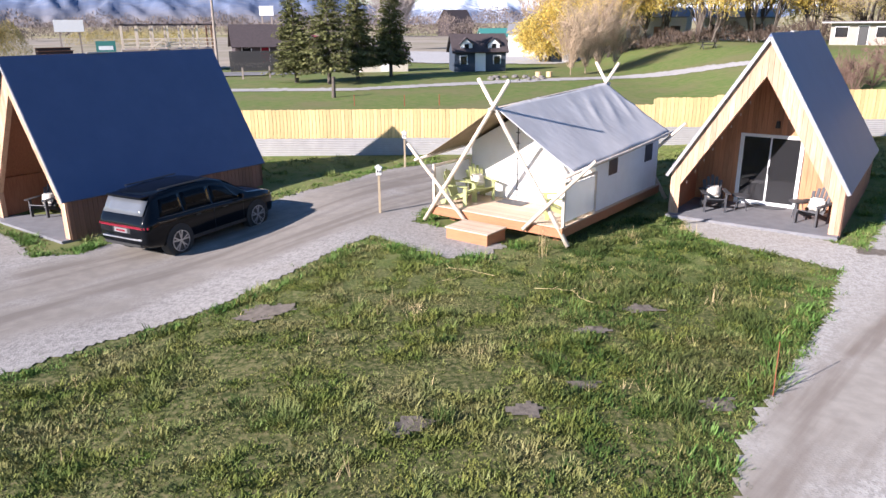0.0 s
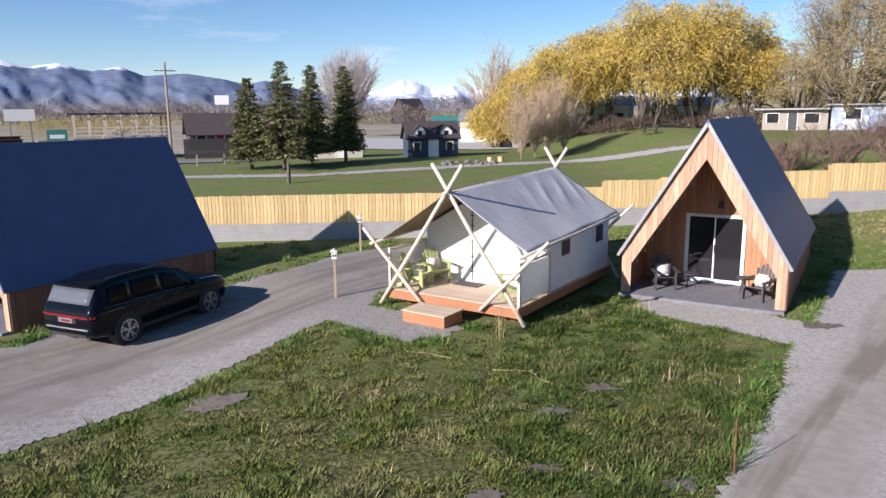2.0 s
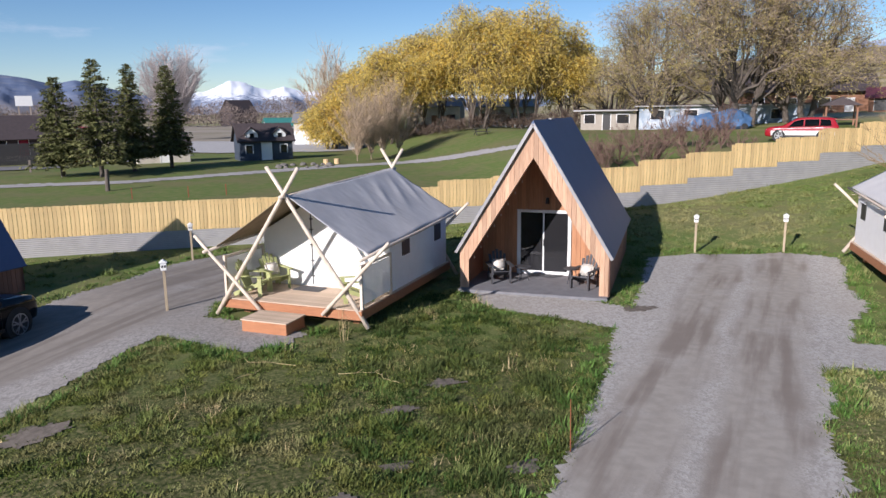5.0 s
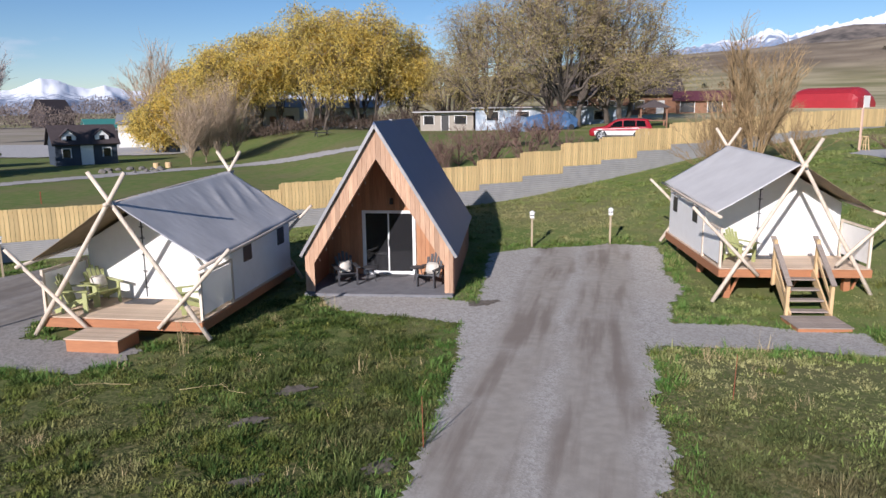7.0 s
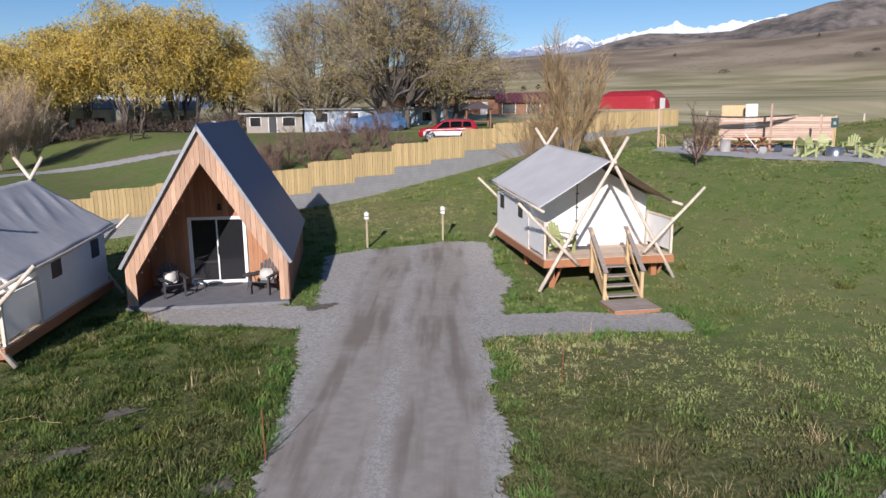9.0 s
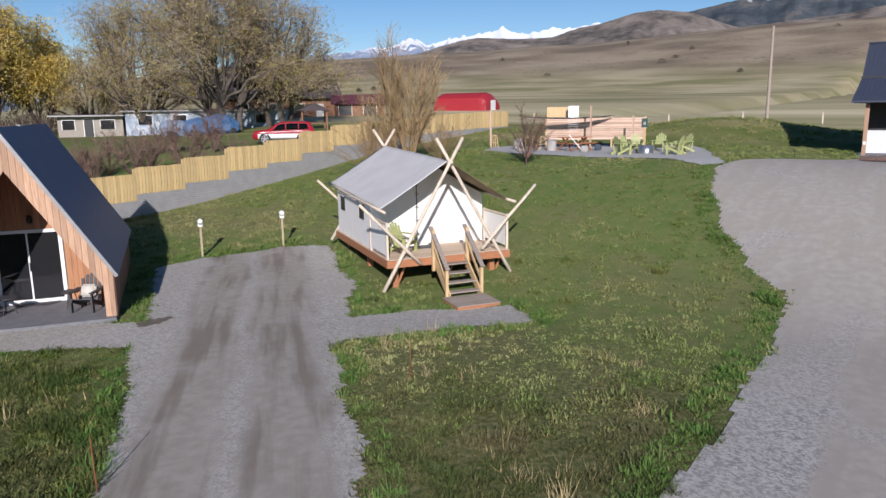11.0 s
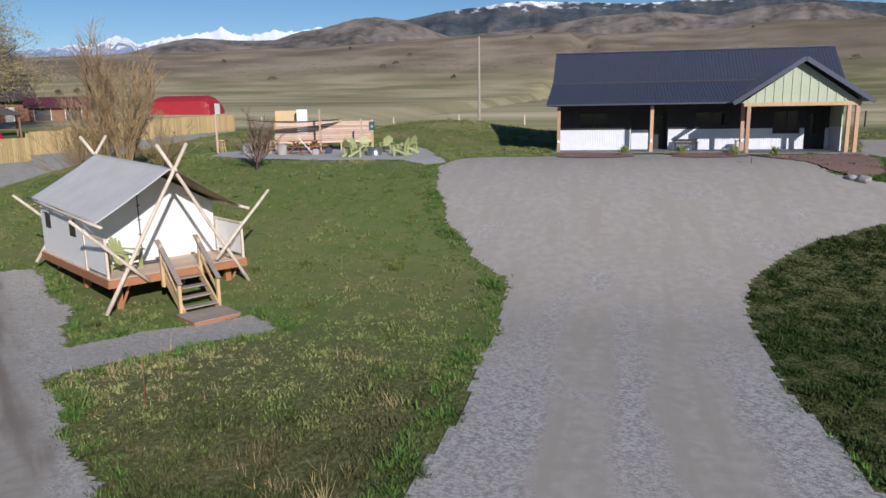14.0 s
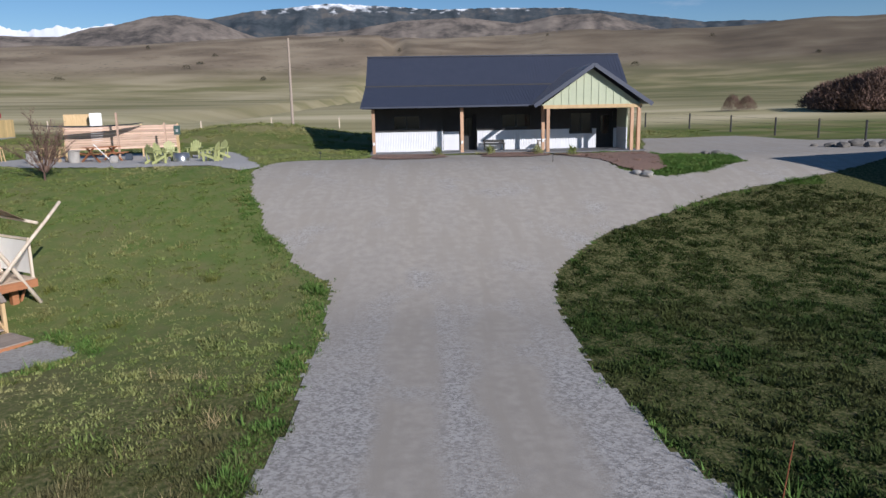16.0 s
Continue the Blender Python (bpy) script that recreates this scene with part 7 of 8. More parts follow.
# park lawn: path, stone ring, benches, low post
sheet("park_path", [(-40, 59.6), (-17.8, 59.6), (-7.5, 59.6), (0, 62.5), (9.5, 66.3), (17, 68.0), (23.3, 64.2), (28, 60.5), (29, 62), (23.8, 67.2), (18, 70.8), (9.5, 68.9), (-0.4, 64.8), (-7.5, 61.6), (-17.8, 61.7), (-40, 61.6)], 0.03, 'gravel', "pale gravel path across the park lawn", 0.4, "path")
sheet("village_ground", [(-160, 105), (-34, 84), (-8, 96), (0, 100), (16, 116), (30, 180), (20, 300), (-170, 300)], 0.05, 'dirt', "dry tan open ground beyond the village street", 3.0, "ground")
sheet("village_road", [(-45, 72), (-24, 73), (-15, 76), (-9, 84), (-4, 92), (-6, 95), (-12, 88), (-20, 80), (-45, 79)], 0.09, 'asphalt', "grey village street", 0.6, "road")
sheet("village_yard", [(-2, 96), (14, 92), (20, 100), (12, 130), (-6, 140), (-30, 120), (-28, 108), (-10, 104)], 0.09, 'gravel_light', "pale gravel parking yard in the village", 1.0, "yard")
rk = random.Random(4)


def stone_mesh(bm, c, r):
    res = bmesh.ops.create_icosphere(bm, subdivisions=2, radius=1.0)
    o = Vector((rk.uniform(0, 50), 0, 0))
    s = Vector((rk.uniform(0.8, 1.3), rk.uniform(0.8, 1.3), rk.uniform(0.55, 0.85)))
    for v in res['verts']:
        k = 1 + 0.3 * noise.noise(v.co * 1.3 + o)
        v.co = Vector((v.co.x * s.x, v.co.y * s.y, v.co.z * s.z)) * r * k + Vector(c)


def stone(x, y, r, label, group=""):
    bm = bmesh.new()
    stone_mesh(bm, (0, 0, 0), r)
    return tagged(part("boulder", bm, 'dark_stone' if group else 'stone', m=pose(x, y, H(x, y) + r * 0.3, 0, 0, rk.uniform(0, 360))), label, "stone", group)


for i in range(16):
    a = i * 0.393
    stone(6.9 + 2.6 * math.cos(a), 68.5 + 1.6 * math.sin(a), rk.uniform(0.16, 0.32), "pale stone of a ring on the park lawn", "stone ring")
for x, y in ((9.2, 70.5), (10.3, 70.8)):
    lg = thing("log_seat", pose(x, y, H(x, y), 0, 0, 20), "pale cut log used as a seat", "log")
    part("log", beam(bmesh.new(), (0, 0, -0.05), (0, 0, 0.5), 0.3, 0.28, 12), 'lumber', lg)
sp = thing("tree_stump", pose(-8.4, 55.2, H(-8.4, 55.2)), "short dark lopped tree trunk on the park lawn", "stump")
part("trunk", beam(bmesh.new(), (0, 0, -0.2), (0.05, 0, 1.55), 0.17, 0.13, 9), 'bark', sp)
for a, d in ((-15.4, 73), (-13.4, 74)):
    p_ = thing("marker_post", facing(a, d), "short dark wooden marker post", "post", "marker posts")
    part("post", BX(-0.08, -0.08, -0.2, 0.08, 0.08, 1.1), 'grey_wood', p_)
pt = thing("park_bench_table", facing(19.8, 84, 15), "dark picnic table under the willows", "picnic table")
part("tabletop", BX(-0.9, -0.4, 0.72, 0.9, 0.4, 0.77), 'charcoal', pt)
for y in (-0.75, 0.75):
    part("bench", BX(-0.9, y - 0.14, 0.42, 0.9, y + 0.14, 0.47), 'charcoal', pt)
for x in (-0.65, 0.65):
    part("leg_frame", bar(bmesh.new(), (x, -0.7, 0.0), (x, 0.3, 0.74), 0.08, 0.08), 'charcoal', pt)
    part("leg_frame", bar(bmesh.new(), (x, 0.7, 0.0), (x, -0.3, 0.74), 0.08, 0.08), 'charcoal', pt)

# ---- fire pit terrace ----
def on(a, d, rz=0.0):
    x, y = polar(a, d)
    return pose(x, y, H(x, y) + 0.02, 0, 0, rz)


fp = thing("fire_ring", on(71.62, 38.6), "round galvanised steel fire ring", "fire pit")
bm = bmesh.new()
n = 28
ring = []
for r, z in ((0.36, 0.0), (0.38, 0.42), (0.34, 0.42), (0.32, 0.02)):
    ring.append([bm.verts.new((r * math.cos(2 * math.pi * i / n), r * math.sin(2 * math.pi * i / n), z)) for i in range(n)])
for a_, b_ in zip(ring, ring[1:]):
    for i in range(n):
        bm.faces.new((a_[i], a_[(i + 1) % n], b_[(i + 1) % n], b_[i]))
bmesh.ops.recalc_face_normals(bm, faces=bm.faces[:])
part("steel_band", bm, 'chrome', fp, smooth=True)
part("ash_bed", beam(bmesh.new(), (0, 0, 0.0), (0, 0, 0.08), 0.32, 0.32, 20), 'charcoal', fp)
cx, cy = polar(71.62, 38.6)
for a, d in ((69.8, 37.6), (70.9, 41.0), (72.6, 41.0), (73.8, 38.0), (74.4, 40.0), (70.3, 39.2)):
    x, y = polar(a, d)
    adirondack("lime_armchair", on(a, d, math.degrees(math.atan2(cy - y, cx - x)) + 90), 'lime', "lime green plastic garden armchair round the fire ring", "lime armchairs")
pk = thing("picnic_table", on(66.2, 41.5, -30), "red-brown wooden picnic table", "picnic table")
for j in range(5):
    part("top_plank", BX(-0.95, -0.36 + j * 0.146, 0.72, 0.95, -0.225 + j * 0.146, 0.76), 'stain', pk)
for y in (-0.75, 0.75):
    part("bench", BX(-0.95, y - 0.14, 0.42, 0.95, y + 0.14, 0.46), 'stain', pk)
for x in (-0.65, 0.65):
    for s in (-1, 1):
        part("leg", bar(bmesh.new(), (x, -s * 0.72, 0.0), (x, s * 0.28, 0.73), 0.05, 0.09), 'stain', pk)
    part("cross_bar", BX(x - 0.03, -0.85, 0.36, x + 0.03, 0.85, 0.42), 'stain', pk)


def slat_screen(m, w, h0, h1, n, label):
    """A windbreak of level boards on posts."""
    s_ = thing("slat_screen", m, label, "screen")
    for i in range(int(w / 1.5) + 1):
        x = -w / 2 + i * w / int(w / 1.5)
        part("post", BX(x - 0.045, 0.02, -0.2, x + 0.045, 0.11, h1 + 0.05), 'lumber', s_)
    for j in range(n):
        z = h0 + (h1 - h0) * j / n
        part("slat", BX(-w / 2, -0.02, z, w / 2, 0.015, z + (h1 - h0) / n - 0.014), 'screen_wood', s_)
    return s_


slat_screen(facing(67.75, 44.5, 4), 5.9, 0.5, 1.8, 10, "windbreak of level cedar slats at the fire pit")
bp_ = thing("timber_hoarding", facing(64.85, 58), "pale timber board panel on posts behind the windbreak", "panel")
part("panel", BX(-0.85, -0.03, 1.15, 0.85, 0.0, 1.95), 'lumber', bp_)
for x in (-0.8, 0.8):
    part("post", BX(x - 0.05, 0.0, -0.3, x + 0.05, 0.1, 1.95), 'lumber', bp_)
wb = thing("white_cabinet", facing(66.05, 57), "white metal utility cabinet", "cabinet")
part("body", BX(-0.4, 0, -0.2, 0.4, 0.4, 2.1, bevel=0.02), 'white', wb)
for a, d, h_ in ((67.4, 43.0, 2.5), (70.6, 43.0, 1.9), (59.6, 45.0, 2.3)):
    sp_ = thing("sail_post", on(a, d), "timber post of the shade sail", "post", "sail posts")
    part("post", BX(-0.045, -0.045, -0.2, 0.045, 0.045, h_), 'screen_wood', sp_)
sl = thing("shade_sail", pose(0, 0, 0), "thin dark shade sail slung between the posts", "shade sail")
pA, pB, pC = [Vector((*polar(a, d), H(*polar(a, d)) + h_)) for a, d, h_ in ((61.6, 43.0, 2.0), (67.4, 43.0, 1.85), (69.2, 44.2, 1.95))]
bm = bmesh.new()
grid = {}
for i in range(9):
    for j in range(9 - i):
        u, v = i / 8, j / 8
        p = pA * (1 - u - v) + pB * u + pC * v
        p.z -= 0.28 * (u + v) * (1 - u - v) * 2 + 0.2 * u * v
        grid[i, j] = bm.verts.new(p)
for i in range(8):
    for j in range(8 - i):
        bm.faces.new((grid[i, j], grid[i + 1, j], grid[i, j + 1]))
        if i + j < 7:
            bm.faces.new((grid[i + 1, j], grid[i + 1, j + 1], grid[i, j + 1]))
o = part("sail", bm, 'charcoal', sl, "dark fabric")
md = o.modifiers.new("thick", 'SOLIDIFY'); md.thickness = 0.01
sg = thing("round_sign", on(71.45, 42.0), "small dark green arched sign on a post", "sign")
part("post", BX(-0.05, -0.05, -0.2, 0.05, 0.05, 1.2), 'lumber', sg)
part("panel", BX(-0.17, -0.08, 1.25, 0.17, -0.04, 1.75, bevel=0.015), 'teal_dark', sg, m=pose(0, 0, 0, 0, 0, -71))
part("mark", BX(-0.06, -0.1, 1.4, 0.06, -0.08, 1.55), 'trim', sg, m=pose(0, 0, 0, 0, 0, -71))
for a, d in ((64.4, 41.5), (61.8, 42.5)):
    tb = thing("barrel_table", on(a, d), "pale stone drum table", "table")
    part("drum", beam(bmesh.new(), (0, 0, 0), (0, 0, 0.58), 0.28, 0.28, 20), 'stone', tb, smooth=False)
    part("top", beam(bmesh.new(), (0, 0, 0.58), (0, 0, 0.63), 0.34, 0.34, 20), 'stone', tb)
for a, d in ((62.5, 42.5), (63.7, 42.5), (63.1, 43.5), (59.9, 45.5)):
    st_ = thing("bar_stool", on(a, d, a * 3), "tall pale timber stool on the gravel pad", "stool", "timber stools")
    part("seat", beam(bmesh.new(), (0, 0, 0.72), (0, 0, 0.77), 0.2, 0.2, 14), 'lumber', st_)
    for k in range(4):
        q = k * math.pi / 2 + 0.785
        part("leg", beam(bmesh.new(), (0.24 * math.cos(q), 0.24 * math.sin(q), 0), (0.14 * math.cos(q), 0.14 * math.sin(q), 0.73), 0.028, 0.025, 6), 'lumber', st_)
        q2 = q + math.pi / 2
        part("rung", beam(bmesh.new(), (0.2 * math.cos(q), 0.2 * math.sin(q), 0.3), (0.2 * math.cos(q2), 0.2 * math.sin(q2), 0.3), 0.016, 0.016, 5), 'lumber', st_)
for a, d in ((67.0, 40.0), (68.0, 41.5)):
    bg = thing("storage_bin", on(a, d, 15), "small pale bin beside the picnic table" if a < 67.5 else "dark folded cover on the gravel", "bin")
    part("body", BX(-0.22, -0.18, 0, 0.22, 0.18, 0.35, bevel=0.05), 'stone' if a < 67.5 else 'navy', bg)
oar = thing("shovel", on(66.8, 40.0, 20), "long pale shovel leaning on the table", "shovel")
part("handle", beam(bmesh.new(), (0, 0, 0.05), (0, 0.75, 0.95), 0.025, 0.025, 6), 'white', oar)
part("blade", BX(-0.12, -0.1, 0, 0.12, 0.08, 0.06), 'chrome', oar)

# ---- lodge yard ----
stone(30.4, -9.75, 0.30, "pale landscape boulder at the mulch bed")
stone(30.7, -9.4, 0.22, "dark landscape stone at the mulch bed")
for a, d, r in ((119.2, 46, 0.2), (120.2, 45.5, 0.3), (121.0, 45, 0.34), (121.8, 46, 0.42), (122.7, 45, 0.38), (123.6, 45.6, 0.45), (111.9, 38.5, 0.18), (112.7, 38.3, 0.22)):
    stone(*polar(a, d), r, "grey boulder beside the road", "roadside boulders")
ff = thing("pasture_fence", pose(0, 0, 0), "wire pasture fence on dark timber posts", "fence")
pts = [Vector((*polar(a, d), 0)) for a, d in ((104, 68), (107.5, 65), (110.7, 62), (113.6, 58.5), (116.6, 55), (119.4, 52.5), (122.3, 50), (126, 47.5), (130, 45.5))]
for p in pts:
    p.z = H(p.x, p.y)
    part("post", beam(bmesh.new(), p - Vector((0, 0, 0.3)), p + Vector((0, 0, 1.25)), 0.07, 0.06, 7), 'charcoal', ff)
for a_, b_ in zip(pts, pts[1:]):
    for z in (0.45, 0.8, 1.15):
        part("wire", beam(bmesh.new(), a_ + Vector((0, 0, z)), b_ + Vector((0, 0, z)), 0.006, 0.006, 4), 'charcoal', ff)
for a, d in ((73.2, 70), (78.4, 75), (83.6, 72), (63, 80)):
    fpst = thing("field_post", on(a, d), "thin pale marker post in the pasture", "post", "field posts")
    part("post", BX(-0.05, -0.05, -0.2, 0.05, 0.05, 1.0), 'pole', fpst)
for a, d in ((91.3, 39.0), (95.5, 39.0), (99.3, 39.0), (102.0, 38.0)):
    x, y = polar(a, d)
    thicket("ornamental_grass", [(x, y, 0.24, 0.42)], 'meadow', "olive clump of ornamental grass in the mulch bed", 260, 0.26, int(a), "grass clump")
for a, d in ((100.5, 34.0), (82.0, 36.5)):
    gl_ = thing("path_light", on(a, d), "low black path light on a stake", "path light", "path lights")
    part("stake", beam(bmesh.new(), (0, 0, -0.1), (0, 0, 0.34), 0.015, 0.015, 6), 'black', gl_)
    part("cap", beam(bmesh.new(), (0, 0, 0.34), (0, 0, 0.41), 0.10, 0.02, 10), 'black', gl_)
for x, y in ((4.94, 9.52), (10.9, 8.3), (8.75, -4.85)):
    sk = thing("survey_stake", pose(x, y, H(x, y), 4, -3, 0), "thin rusty steel stake in the grass", "stake", "stakes")
    part("rod", beam(bmesh.new(), (0, 0, -0.1), (0, 0, 0.95), 0.009, 0.007, 6), 'rust', sk)
# a third cabin to the south throws its shadow over the drive
cabin(pose(26.6, -21.4, H(26.6, -21.4) + 0.05, 0, 0, -165.6), 7.3, "timber A-frame cabin with navy metal roof south of the drive", 1)


# ---- litter on the lawn ----
def fallen_branch(x, y, rz, ln, seed):
    rnd = random.Random(seed)
    V, F = [], []
    p, d = Vector((0, 0, 0.05)), Vector((1, 0, 0.03))
    for i in range(7):
        q = p + d * ln / 7
        tube(V, F, p, q, 0.007 * (1 - i / 9), 0.007 * (1 - (i + 1) / 9), 5)
        if i in (2, 4, 5):
            tube(V, F, q, q + Vector((ln * 0.12, rnd.choice((-1, 1)) * ln * 0.09, 0.05)), 0.005, 0.003, 4)
        p = q
        d = (d + Vector((0, rnd.gauss(0, 0.35), rnd.gauss(0, 0.03)))).normalized()
    t = thing("fallen_branch", up_from(x, y, rz), "thin dry pale branch lying on the lawn", "branch")
    mesh_ob("stick", V, F, 'dry', t)


for i, (x, y, r, ln) in enumerate(((1.1, 14.9, 150, 1.3), (1.9, 14.1, -20, 0.9), (-0.2, 14.4, 60, 0.8), (3.0, 13.2, 120, 0.7))):
    fallen_branch(x, y, r, ln, 90 + i)
twig_shrub("dry_weed", up_from(2.35, 16.35, 0), 0.95, 0.22, 7, 'dry', "tall dry weed beside the tent deck", 95, 0.008, 5)
for x, y in ((-2.7, 49.7), (-0.3, 50.0), (-6.2, 50.0)):
    sv = thing("survey_stake", up_from(x, y, 10), "short orange survey stake in the park lawn", "stake", "survey stakes")
    part("stake", BX(-0.03, -0.02, -0.1, 0.03, 0.02, 0.75), 'rust', sv)

# ---- grass ----
LAWN = [(-8, 11), (-4.4, 14.6), (-1.9, 18.2), (0.2, 16.2), (1.5, 17.3), (6, 21), (9.0, 15.1), (6.5, 11.5), (4.0, 8.3), (2.0, 4.0), (-6, 3.5)]
SOUTH = [(8.9, -4.3), (12.9, -3.6), (16.4, -3.5), (21, -3.95), (24.7, -6.7), (29.9, -16.5), (31.5, -20), (24, -24), (8, -14)]


def footprint(m, x0, y0, x1, y1):
    return [tuple((m @ Vector(p))[:2]) for p in ((x0, y0, 0), (x1, y0, 0), (x1, y1, 0), (x0, y1, 0))]


BLOCKED = [DRIVE_A, DRIVE_B, DRIVE_C, FIRE, footprint(AF, -2.3, -0.3, 2.3, 7.4), footprint(C1, -2.3, -0.3, 2.3, 7.4), footprint(T1, -2.1, -0.1, 2.1, 6.4), footprint(T2, -2.0, 0.6, 2.0, 6.4), footprint(T1, -0.75, -1.2, 0.65, -0.1), footprint(T2, -0.85, -2.5, 0.7, -0.1), footprint(OFF, -0.3, -1.7, 15.9, 8.8), [(38.6, -7.2), (36.3, -7.6), (32.2, -9.0), (30.8, -9.8), (31.6, -11.0), (36.5, -12.0), (39.0, -12.4)]]


# worn bare patches in the lawn
for i, (bx_, by_, br_) in enumerate(((-3.6, 13.4, 0.62), (-0.6, 8.8, 0.34), (4.0, 13.0, 0.34), (2.7, 11.9, 0.30), (1.2, 9.1, 0.36), (2.2, 10.0, 0.26), (4.0, 9.3, 0.28), (10.6, 16.6, 0.5))):
    pl = [(bx_ + br_ * (1 + 0.35 * math.sin(k * 2.3 + i)) * math.cos(k * 0.63), by_ + 0.6 * br_ * (1 + 0.35 * math.cos(k * 1.7 + i)) * math.sin(k * 0.63)) for k in range(10)]
    sheet("bare_patch_%d" % (i + 1), pl, 0.03, 'earth', "bare grey-brown earth patch in the lawn", 0.08, "earth")
    BLOCKED.append([(bx_ + (px - bx_) * 0.55, by_ + (py - by_) * 0.55) for px, py in pl])


def field(X, Y, k, seed):
    """Smooth patchiness between 0 and 1."""
    return 0.5 + 0.25 * (np.sin(X * k + seed) * np.cos(Y * k * 1.3 + seed * 2) + np.sin(X * k * 2.3 - Y * k * 1.7 + seed * 3) * 0.6 + np.sin(Y * k * 3.1 + X * k * 2.9 + seed) * 0.4)


def lattice(X, Y, size, seed):
    """Smooth random values between 0 and 1 on a grid of cells."""
    g = np.random.default_rng(seed).random((64, 64))
    u, v = X / size, Y / size
    i, j = np.floor(u).astype(int), np.floor(v).astype(int)
    fu, fv = u - i, v - j
    fu, fv = fu * fu * (3 - 2 * fu), fv * fv * (3 - 2 * fv)
    a, b, c, d = g[i % 64, j % 64], g[(i + 1) % 64, j % 64], g[i % 64, (j + 1) % 64], g[(i + 1) % 64, (j + 1) % 64]
    return (a * (1 - fu) + b * fu) * (1 - fv) + (c * (1 - fu) + d * fu) * fv


def sward(X, Y, seed):
    """How rank the grass stands: hummocks of a hand's breadth to half a metre with hollows between."""
    return 0.4 * lattice(X, Y, 0.5, seed) + 0.42 * lattice(X + 7, Y, 0.21, seed + 1) + 0.18 * lattice(X, Y + 5, 1.9, seed + 2)


def grass(name, label, material, n, sector, keep, tall, blades, width, seed, crowding=0.55):
    """Tufts of pointed blades on the open ground. sector: az0, az1, r0, r1; keep(X, Y) gives the share kept."""
    g = np.random.default_rng(seed)
    az0, az1, r0, r1 = sector
    a = np.radians(g.uniform(az0, az1, n))
    r = r0 + (r1 - r0) * g.random(n) ** 0.8
    X, Y = r * np.sin(a), r * np.cos(a)
    # part of the tufts crowd round clump centres
    nc = max(1, n // 22)
    who = g.integers(0, nc, n)
    crowd = g.random(n) < crowding
    X = np.where(crowd, X[who] + g.normal(0, 0.13, n), X)
    Y = np.where(crowd, Y[who] + g.normal(0, 0.13, n), Y)
    big = (0.45 + 1.5 * g.random(nc) ** 1.6)[who]
    rank = sward(X, Y, 40)
    ok = (g.random(n) < keep(X, Y)) & (g.random(n) < 0.7 + 0.6 * sm(0.3, 0.62, rank))
    wx, wy = wobble(X + g.normal(0, 0.09, n), Y + g.normal(0, 0.09, n))
    for p in BLOCKED:
        ok &= ~inside(p, wx, wy)
    X, Y = X[ok], Y[ok]
    Z = height(X, Y) - 0.01
    m = len(X)
    big = np.where(crowd, big, 0.75)[ok]
    hgt = big * tall * (0.42 + 1.15 * sm(0.3, 0.72, rank[ok])) * g.uniform(0.6, 1.35, m)
    X, Y, Z, hgt = [np.repeat(v, blades) for v in (X, Y, Z, hgt)]
    k = len(X)
    d = g.uniform(0, 2 * np.pi, k)
    off = g.uniform(0.0, 0.11, k)
    bx, by = X + np.cos(d) * off, Y + np.sin(d) * off
    lean = g.uniform(0.3, 1.4, k) * hgt
    hh = hgt * g.uniform(0.6, 1.15, k)
    e = d + g.uniform(-1.2, 1.2, k)
    w = width * g.uniform(0.6, 1.3, k)
    sx, sy = -np.sin(e) * w / 2, np.cos(e) * w / 2
    V = np.empty((k, 3, 3))
    V[:, 0] = np.stack([bx - sx * 1.35, by - sy * 1.35, Z], 1)
    V[:, 1] = np.stack([bx + sx * 1.35, by + sy * 1.35, Z], 1)
    V[:, 2] = np.stack([bx + np.cos(e) * lean * 0.85, by + np.sin(e) * lean * 0.85, Z + hh], 1)
    loops = np.arange(k * 3)
    me = bpy.data.meshes.new(name)
    me.vertices.add(k * 3)
    me.vertices.foreach_set("co", V.reshape(-1))
    me.loops.add(len(loops))
    me.loops.foreach_set("vertex_index", loops.astype(np.int32))
    me.polygons.add(k)
    st = np.arange(k) * 3
    me.polygons.foreach_set("loop_start", st.astype(np.int32))
    me.update(calc_edges=True)
    me.materials.append(M[material])
    return tagged(new(name, me), label, "grass", kind="stuff")


def in_lawn(X, Y):
    return inside(LAWN, X, Y) | inside(SOUTH, X, Y)


def bare(X, Y):
    """Worn earth patches thin the grass."""
    return np.where(lattice(X, Y, 0.7, 33) * 0.6 + lattice(X, Y, 0.25, 34) * 0.4 > 0.74, 0.2, 1.0)


grass("lawn_grass", "lush rough green lawn grass", 'grass', 110000, (-42, 30, 5.5, 22), lambda X, Y: in_lawn(X, Y) * bare(X, Y), 0.046, 6, 0.0255, 1, 0.45)
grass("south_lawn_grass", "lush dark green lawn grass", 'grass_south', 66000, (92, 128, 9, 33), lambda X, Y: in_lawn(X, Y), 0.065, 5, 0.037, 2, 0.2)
grass("meadow_grass", "rough meadow grass with dry tufts", 'meadow', 95000, (15, 100, 5.5, 46), lambda X, Y: (~in_lawn(X, Y)) * bare(X, Y) * sm(11, 16.5, np.hypot(X, Y) + 3 * field(X, Y, 0.8, 2.0)), 0.062, 5, 0.032, 3, 0.4)
# darker meadow blades, kept only within about 16 m of the origin
grass("shaded_meadow_grass", "dark olive meadow grass close to the origin", 'meadow_dark', 100000, (15, 100, 5.5, 17), lambda X, Y: (~in_lawn(X, Y)) * sm(16.5, 11, np.hypot(X, Y) + 3 * field(X, Y, 0.8, 2.0)), 0.055, 6, 0.025, 13, 0.4)
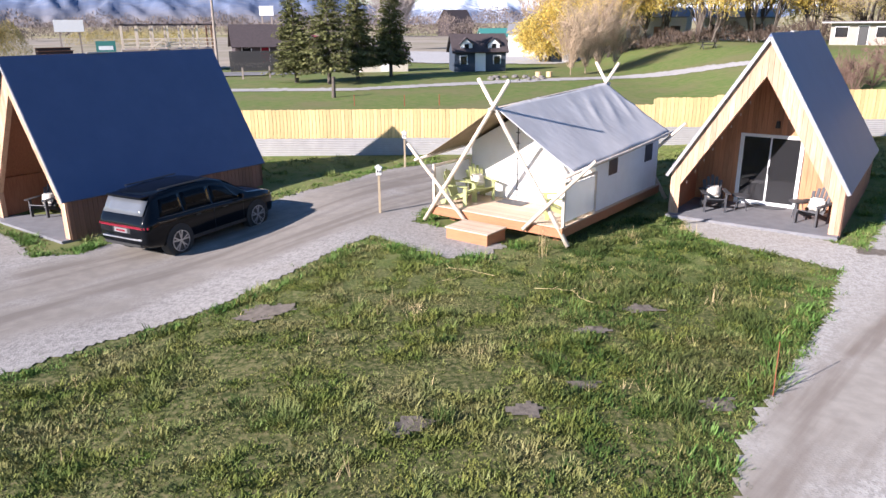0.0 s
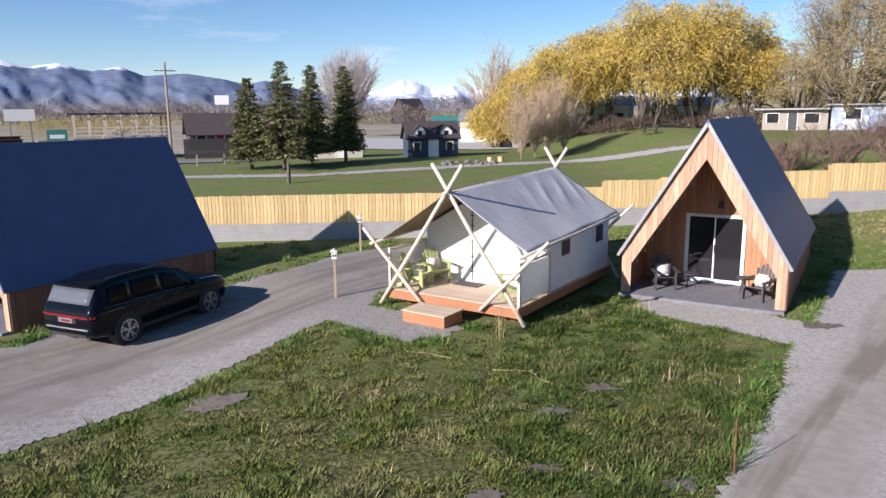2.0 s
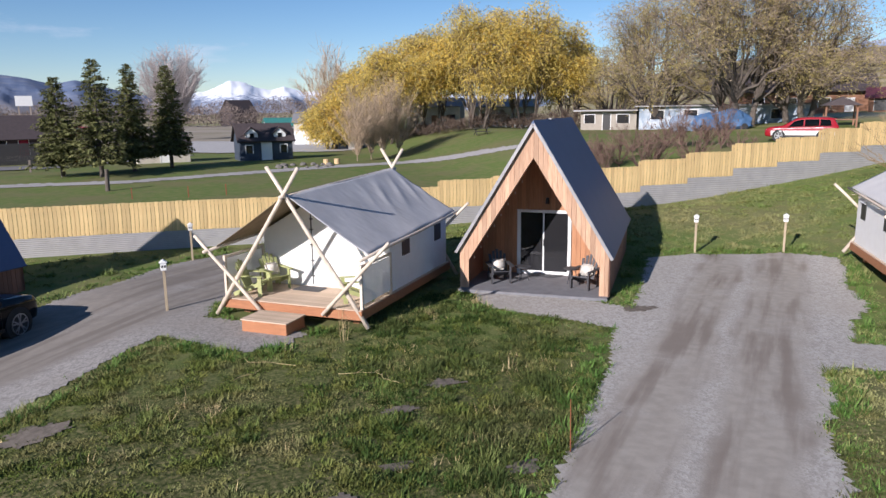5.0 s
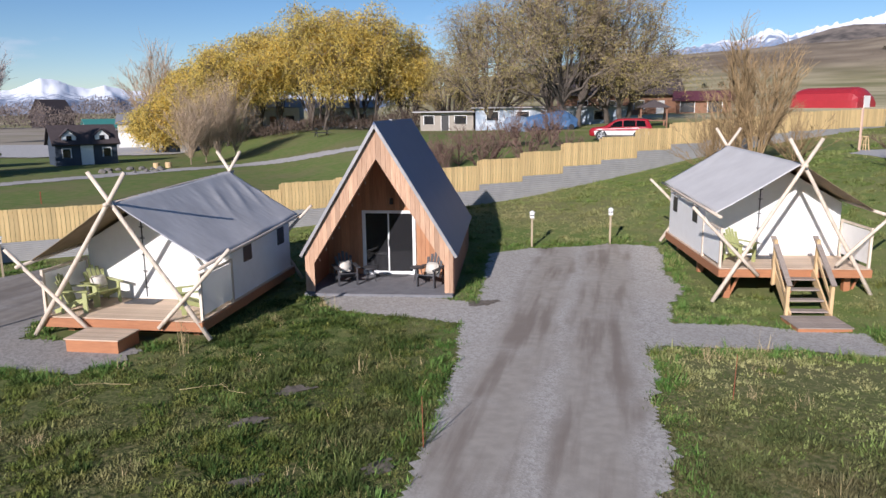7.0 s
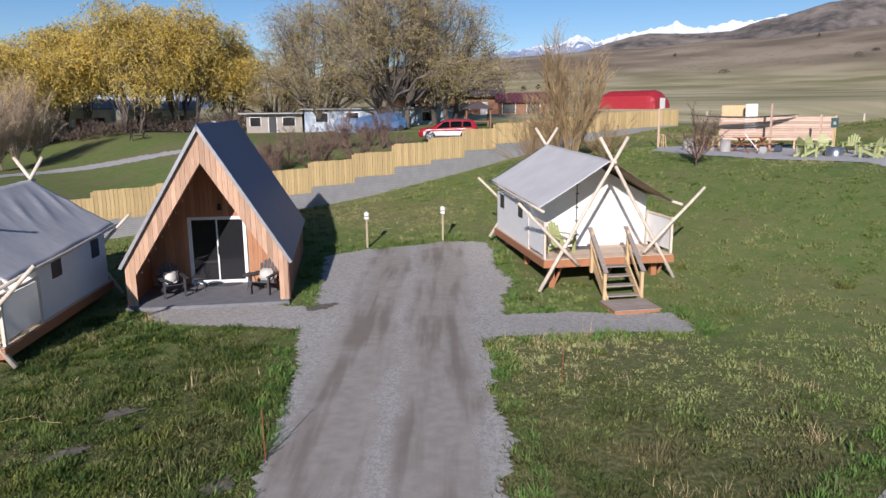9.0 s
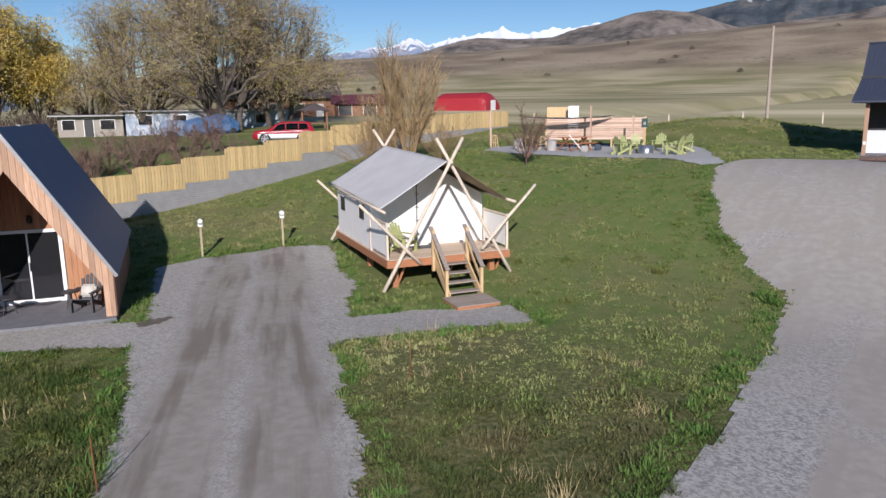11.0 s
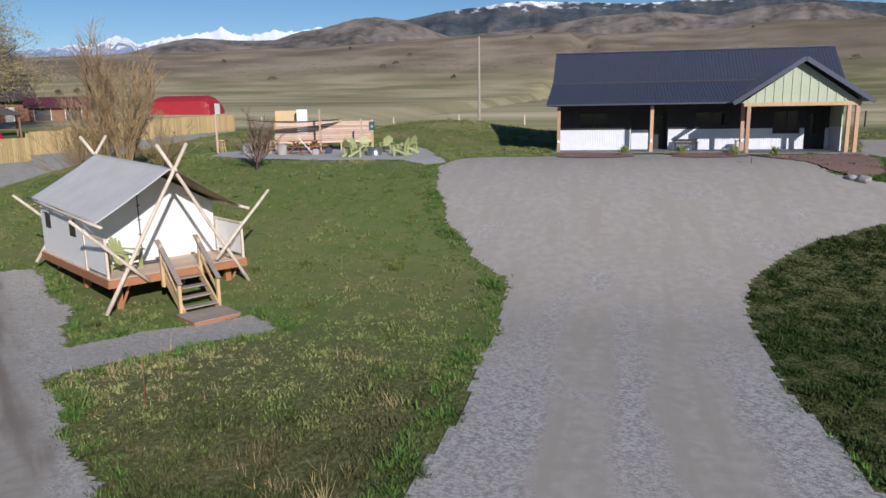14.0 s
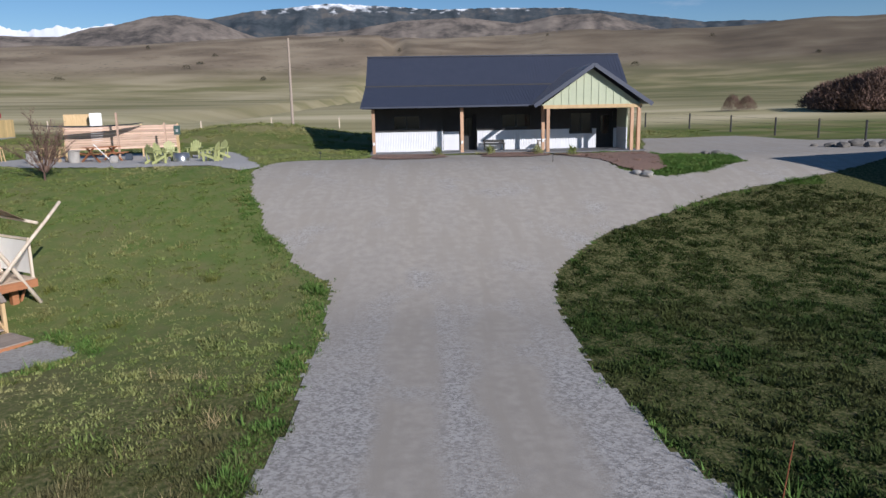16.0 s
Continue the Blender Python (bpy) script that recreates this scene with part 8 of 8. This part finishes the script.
grass("verge_grass", "rough grass along the fence", 'meadow', 24000, (-28, 60, 17, 40), lambda X, Y: (~in_lawn(X, Y)) * (Y < np.interp(X, [-20, -1, 19, 60], [30.95, 30.95, 30.1, 29.25])), 0.09, 5, 0.029, 4)
grass("dry_stalks", "tall dry straw-coloured stalks", 'dry', 2600, (30, 95, 7, 20), lambda X, Y: (~in_lawn(X, Y)) * (lattice(X, Y, 1.3, 75) > 0.72), 0.30, 5, 0.008, 5)
grass("dry_stalks_lawn", "scattered dry straw stalks in the lawn", 'dry', 900, (-40, 30, 6, 21), lambda X, Y: in_lawn(X, Y) * (field(X, Y, 0.8, 3.0) > 0.62), 0.24, 5, 0.010, 6)
grass("lawn_clumps", "taller dark green clumps in the lawn", 'grass_dark', 6500, (-42, 30, 5.5, 22), lambda X, Y: in_lawn(X, Y) * (lattice(X, Y, 0.9, 71) > 0.6), 0.085, 10, 0.018, 7)
grass("meadow_clumps", "taller dark green clumps in the meadow", 'grass_dark', 2600, (20, 100, 6, 34), lambda X, Y: (~in_lawn(X, Y)) * (lattice(X, Y, 1.1, 73) > 0.6), 0.10, 9, 0.018, 8)

grass("lush_clumps", "lush dark green clumps beside the parking bay", 'grass_dark', 24000, (4, 36, 7, 21), lambda X, Y: in_lawn(X, Y) * sm(0.5, 4.0, X), 0.068, 6, 0.026, 15)
grass("lawn_yellow_tufts", "yellowish rough tufts in the lawn", 'meadow', 13000, (-42, 30, 5.5, 22), lambda X, Y: in_lawn(X, Y) * (lattice(X, Y, 0.8, 72) > 0.55), 0.075, 8, 0.014, 9)
grass("meadow_green_tufts", "fresh green tufts in the meadow", 'grass', 9000, (20, 100, 6, 40), lambda X, Y: (~in_lawn(X, Y)) * (lattice(X, Y, 2.4, 74) > 0.5), 0.075, 8, 0.02, 10)
grass("bank_grass", "rough green grass on the bank beside the lodge", 'meadow', 28000, (58, 112, 34, 60), lambda X, Y: ((np.hypot(X, Y) > 42) | (Y < -7)) & ~((X > 34) & (X < 43) & (Y > -13) & (Y < 0)), 0.085, 5, 0.04, 11)


grass("lodge_lawn", "dense bright green lawn beside the lodge", 'edge_grass', 60000, (98, 120, 29, 42), lambda X, Y: (X > 29) & (Y < -9.5) & (Y > -17) & (X < 39.5), 0.07, 6, 0.03, 16, 0.2)


def edge(X, Y):
    """Near the border of a drive."""
    near = np.zeros(X.shape, bool)
    for p in (DRIVE_A, DRIVE_B, DRIVE_C):
        for dx, dy in ((0.75, 0), (-0.75, 0), (0, 0.75), (0, -0.75)):
            near |= inside(p, X + dx, Y + dy)
    return near


grass("edge_grass", "thick fresh green grass along the drive edges", 'edge_grass', 330000, (-42, 128, 6, 34), lambda X, Y: edge(X, Y) * (~inside(SOUTH, X, Y)) * field(X, Y, 1.1, 6.0), 0.085, 6, 0.024, 12)
BLOCKED = BLOCKED[9:11]
grass("mulch_chips", "loose bark chips and sticks on the mulch beds", 'mulch_chip', 26000, (84, 110, 30, 43), lambda X, Y: inside(BEDS[0], X, Y) | inside(BEDS[1], X, Y) | inside(BEDS[2], X, Y), 0.05, 4, 0.05, 14)
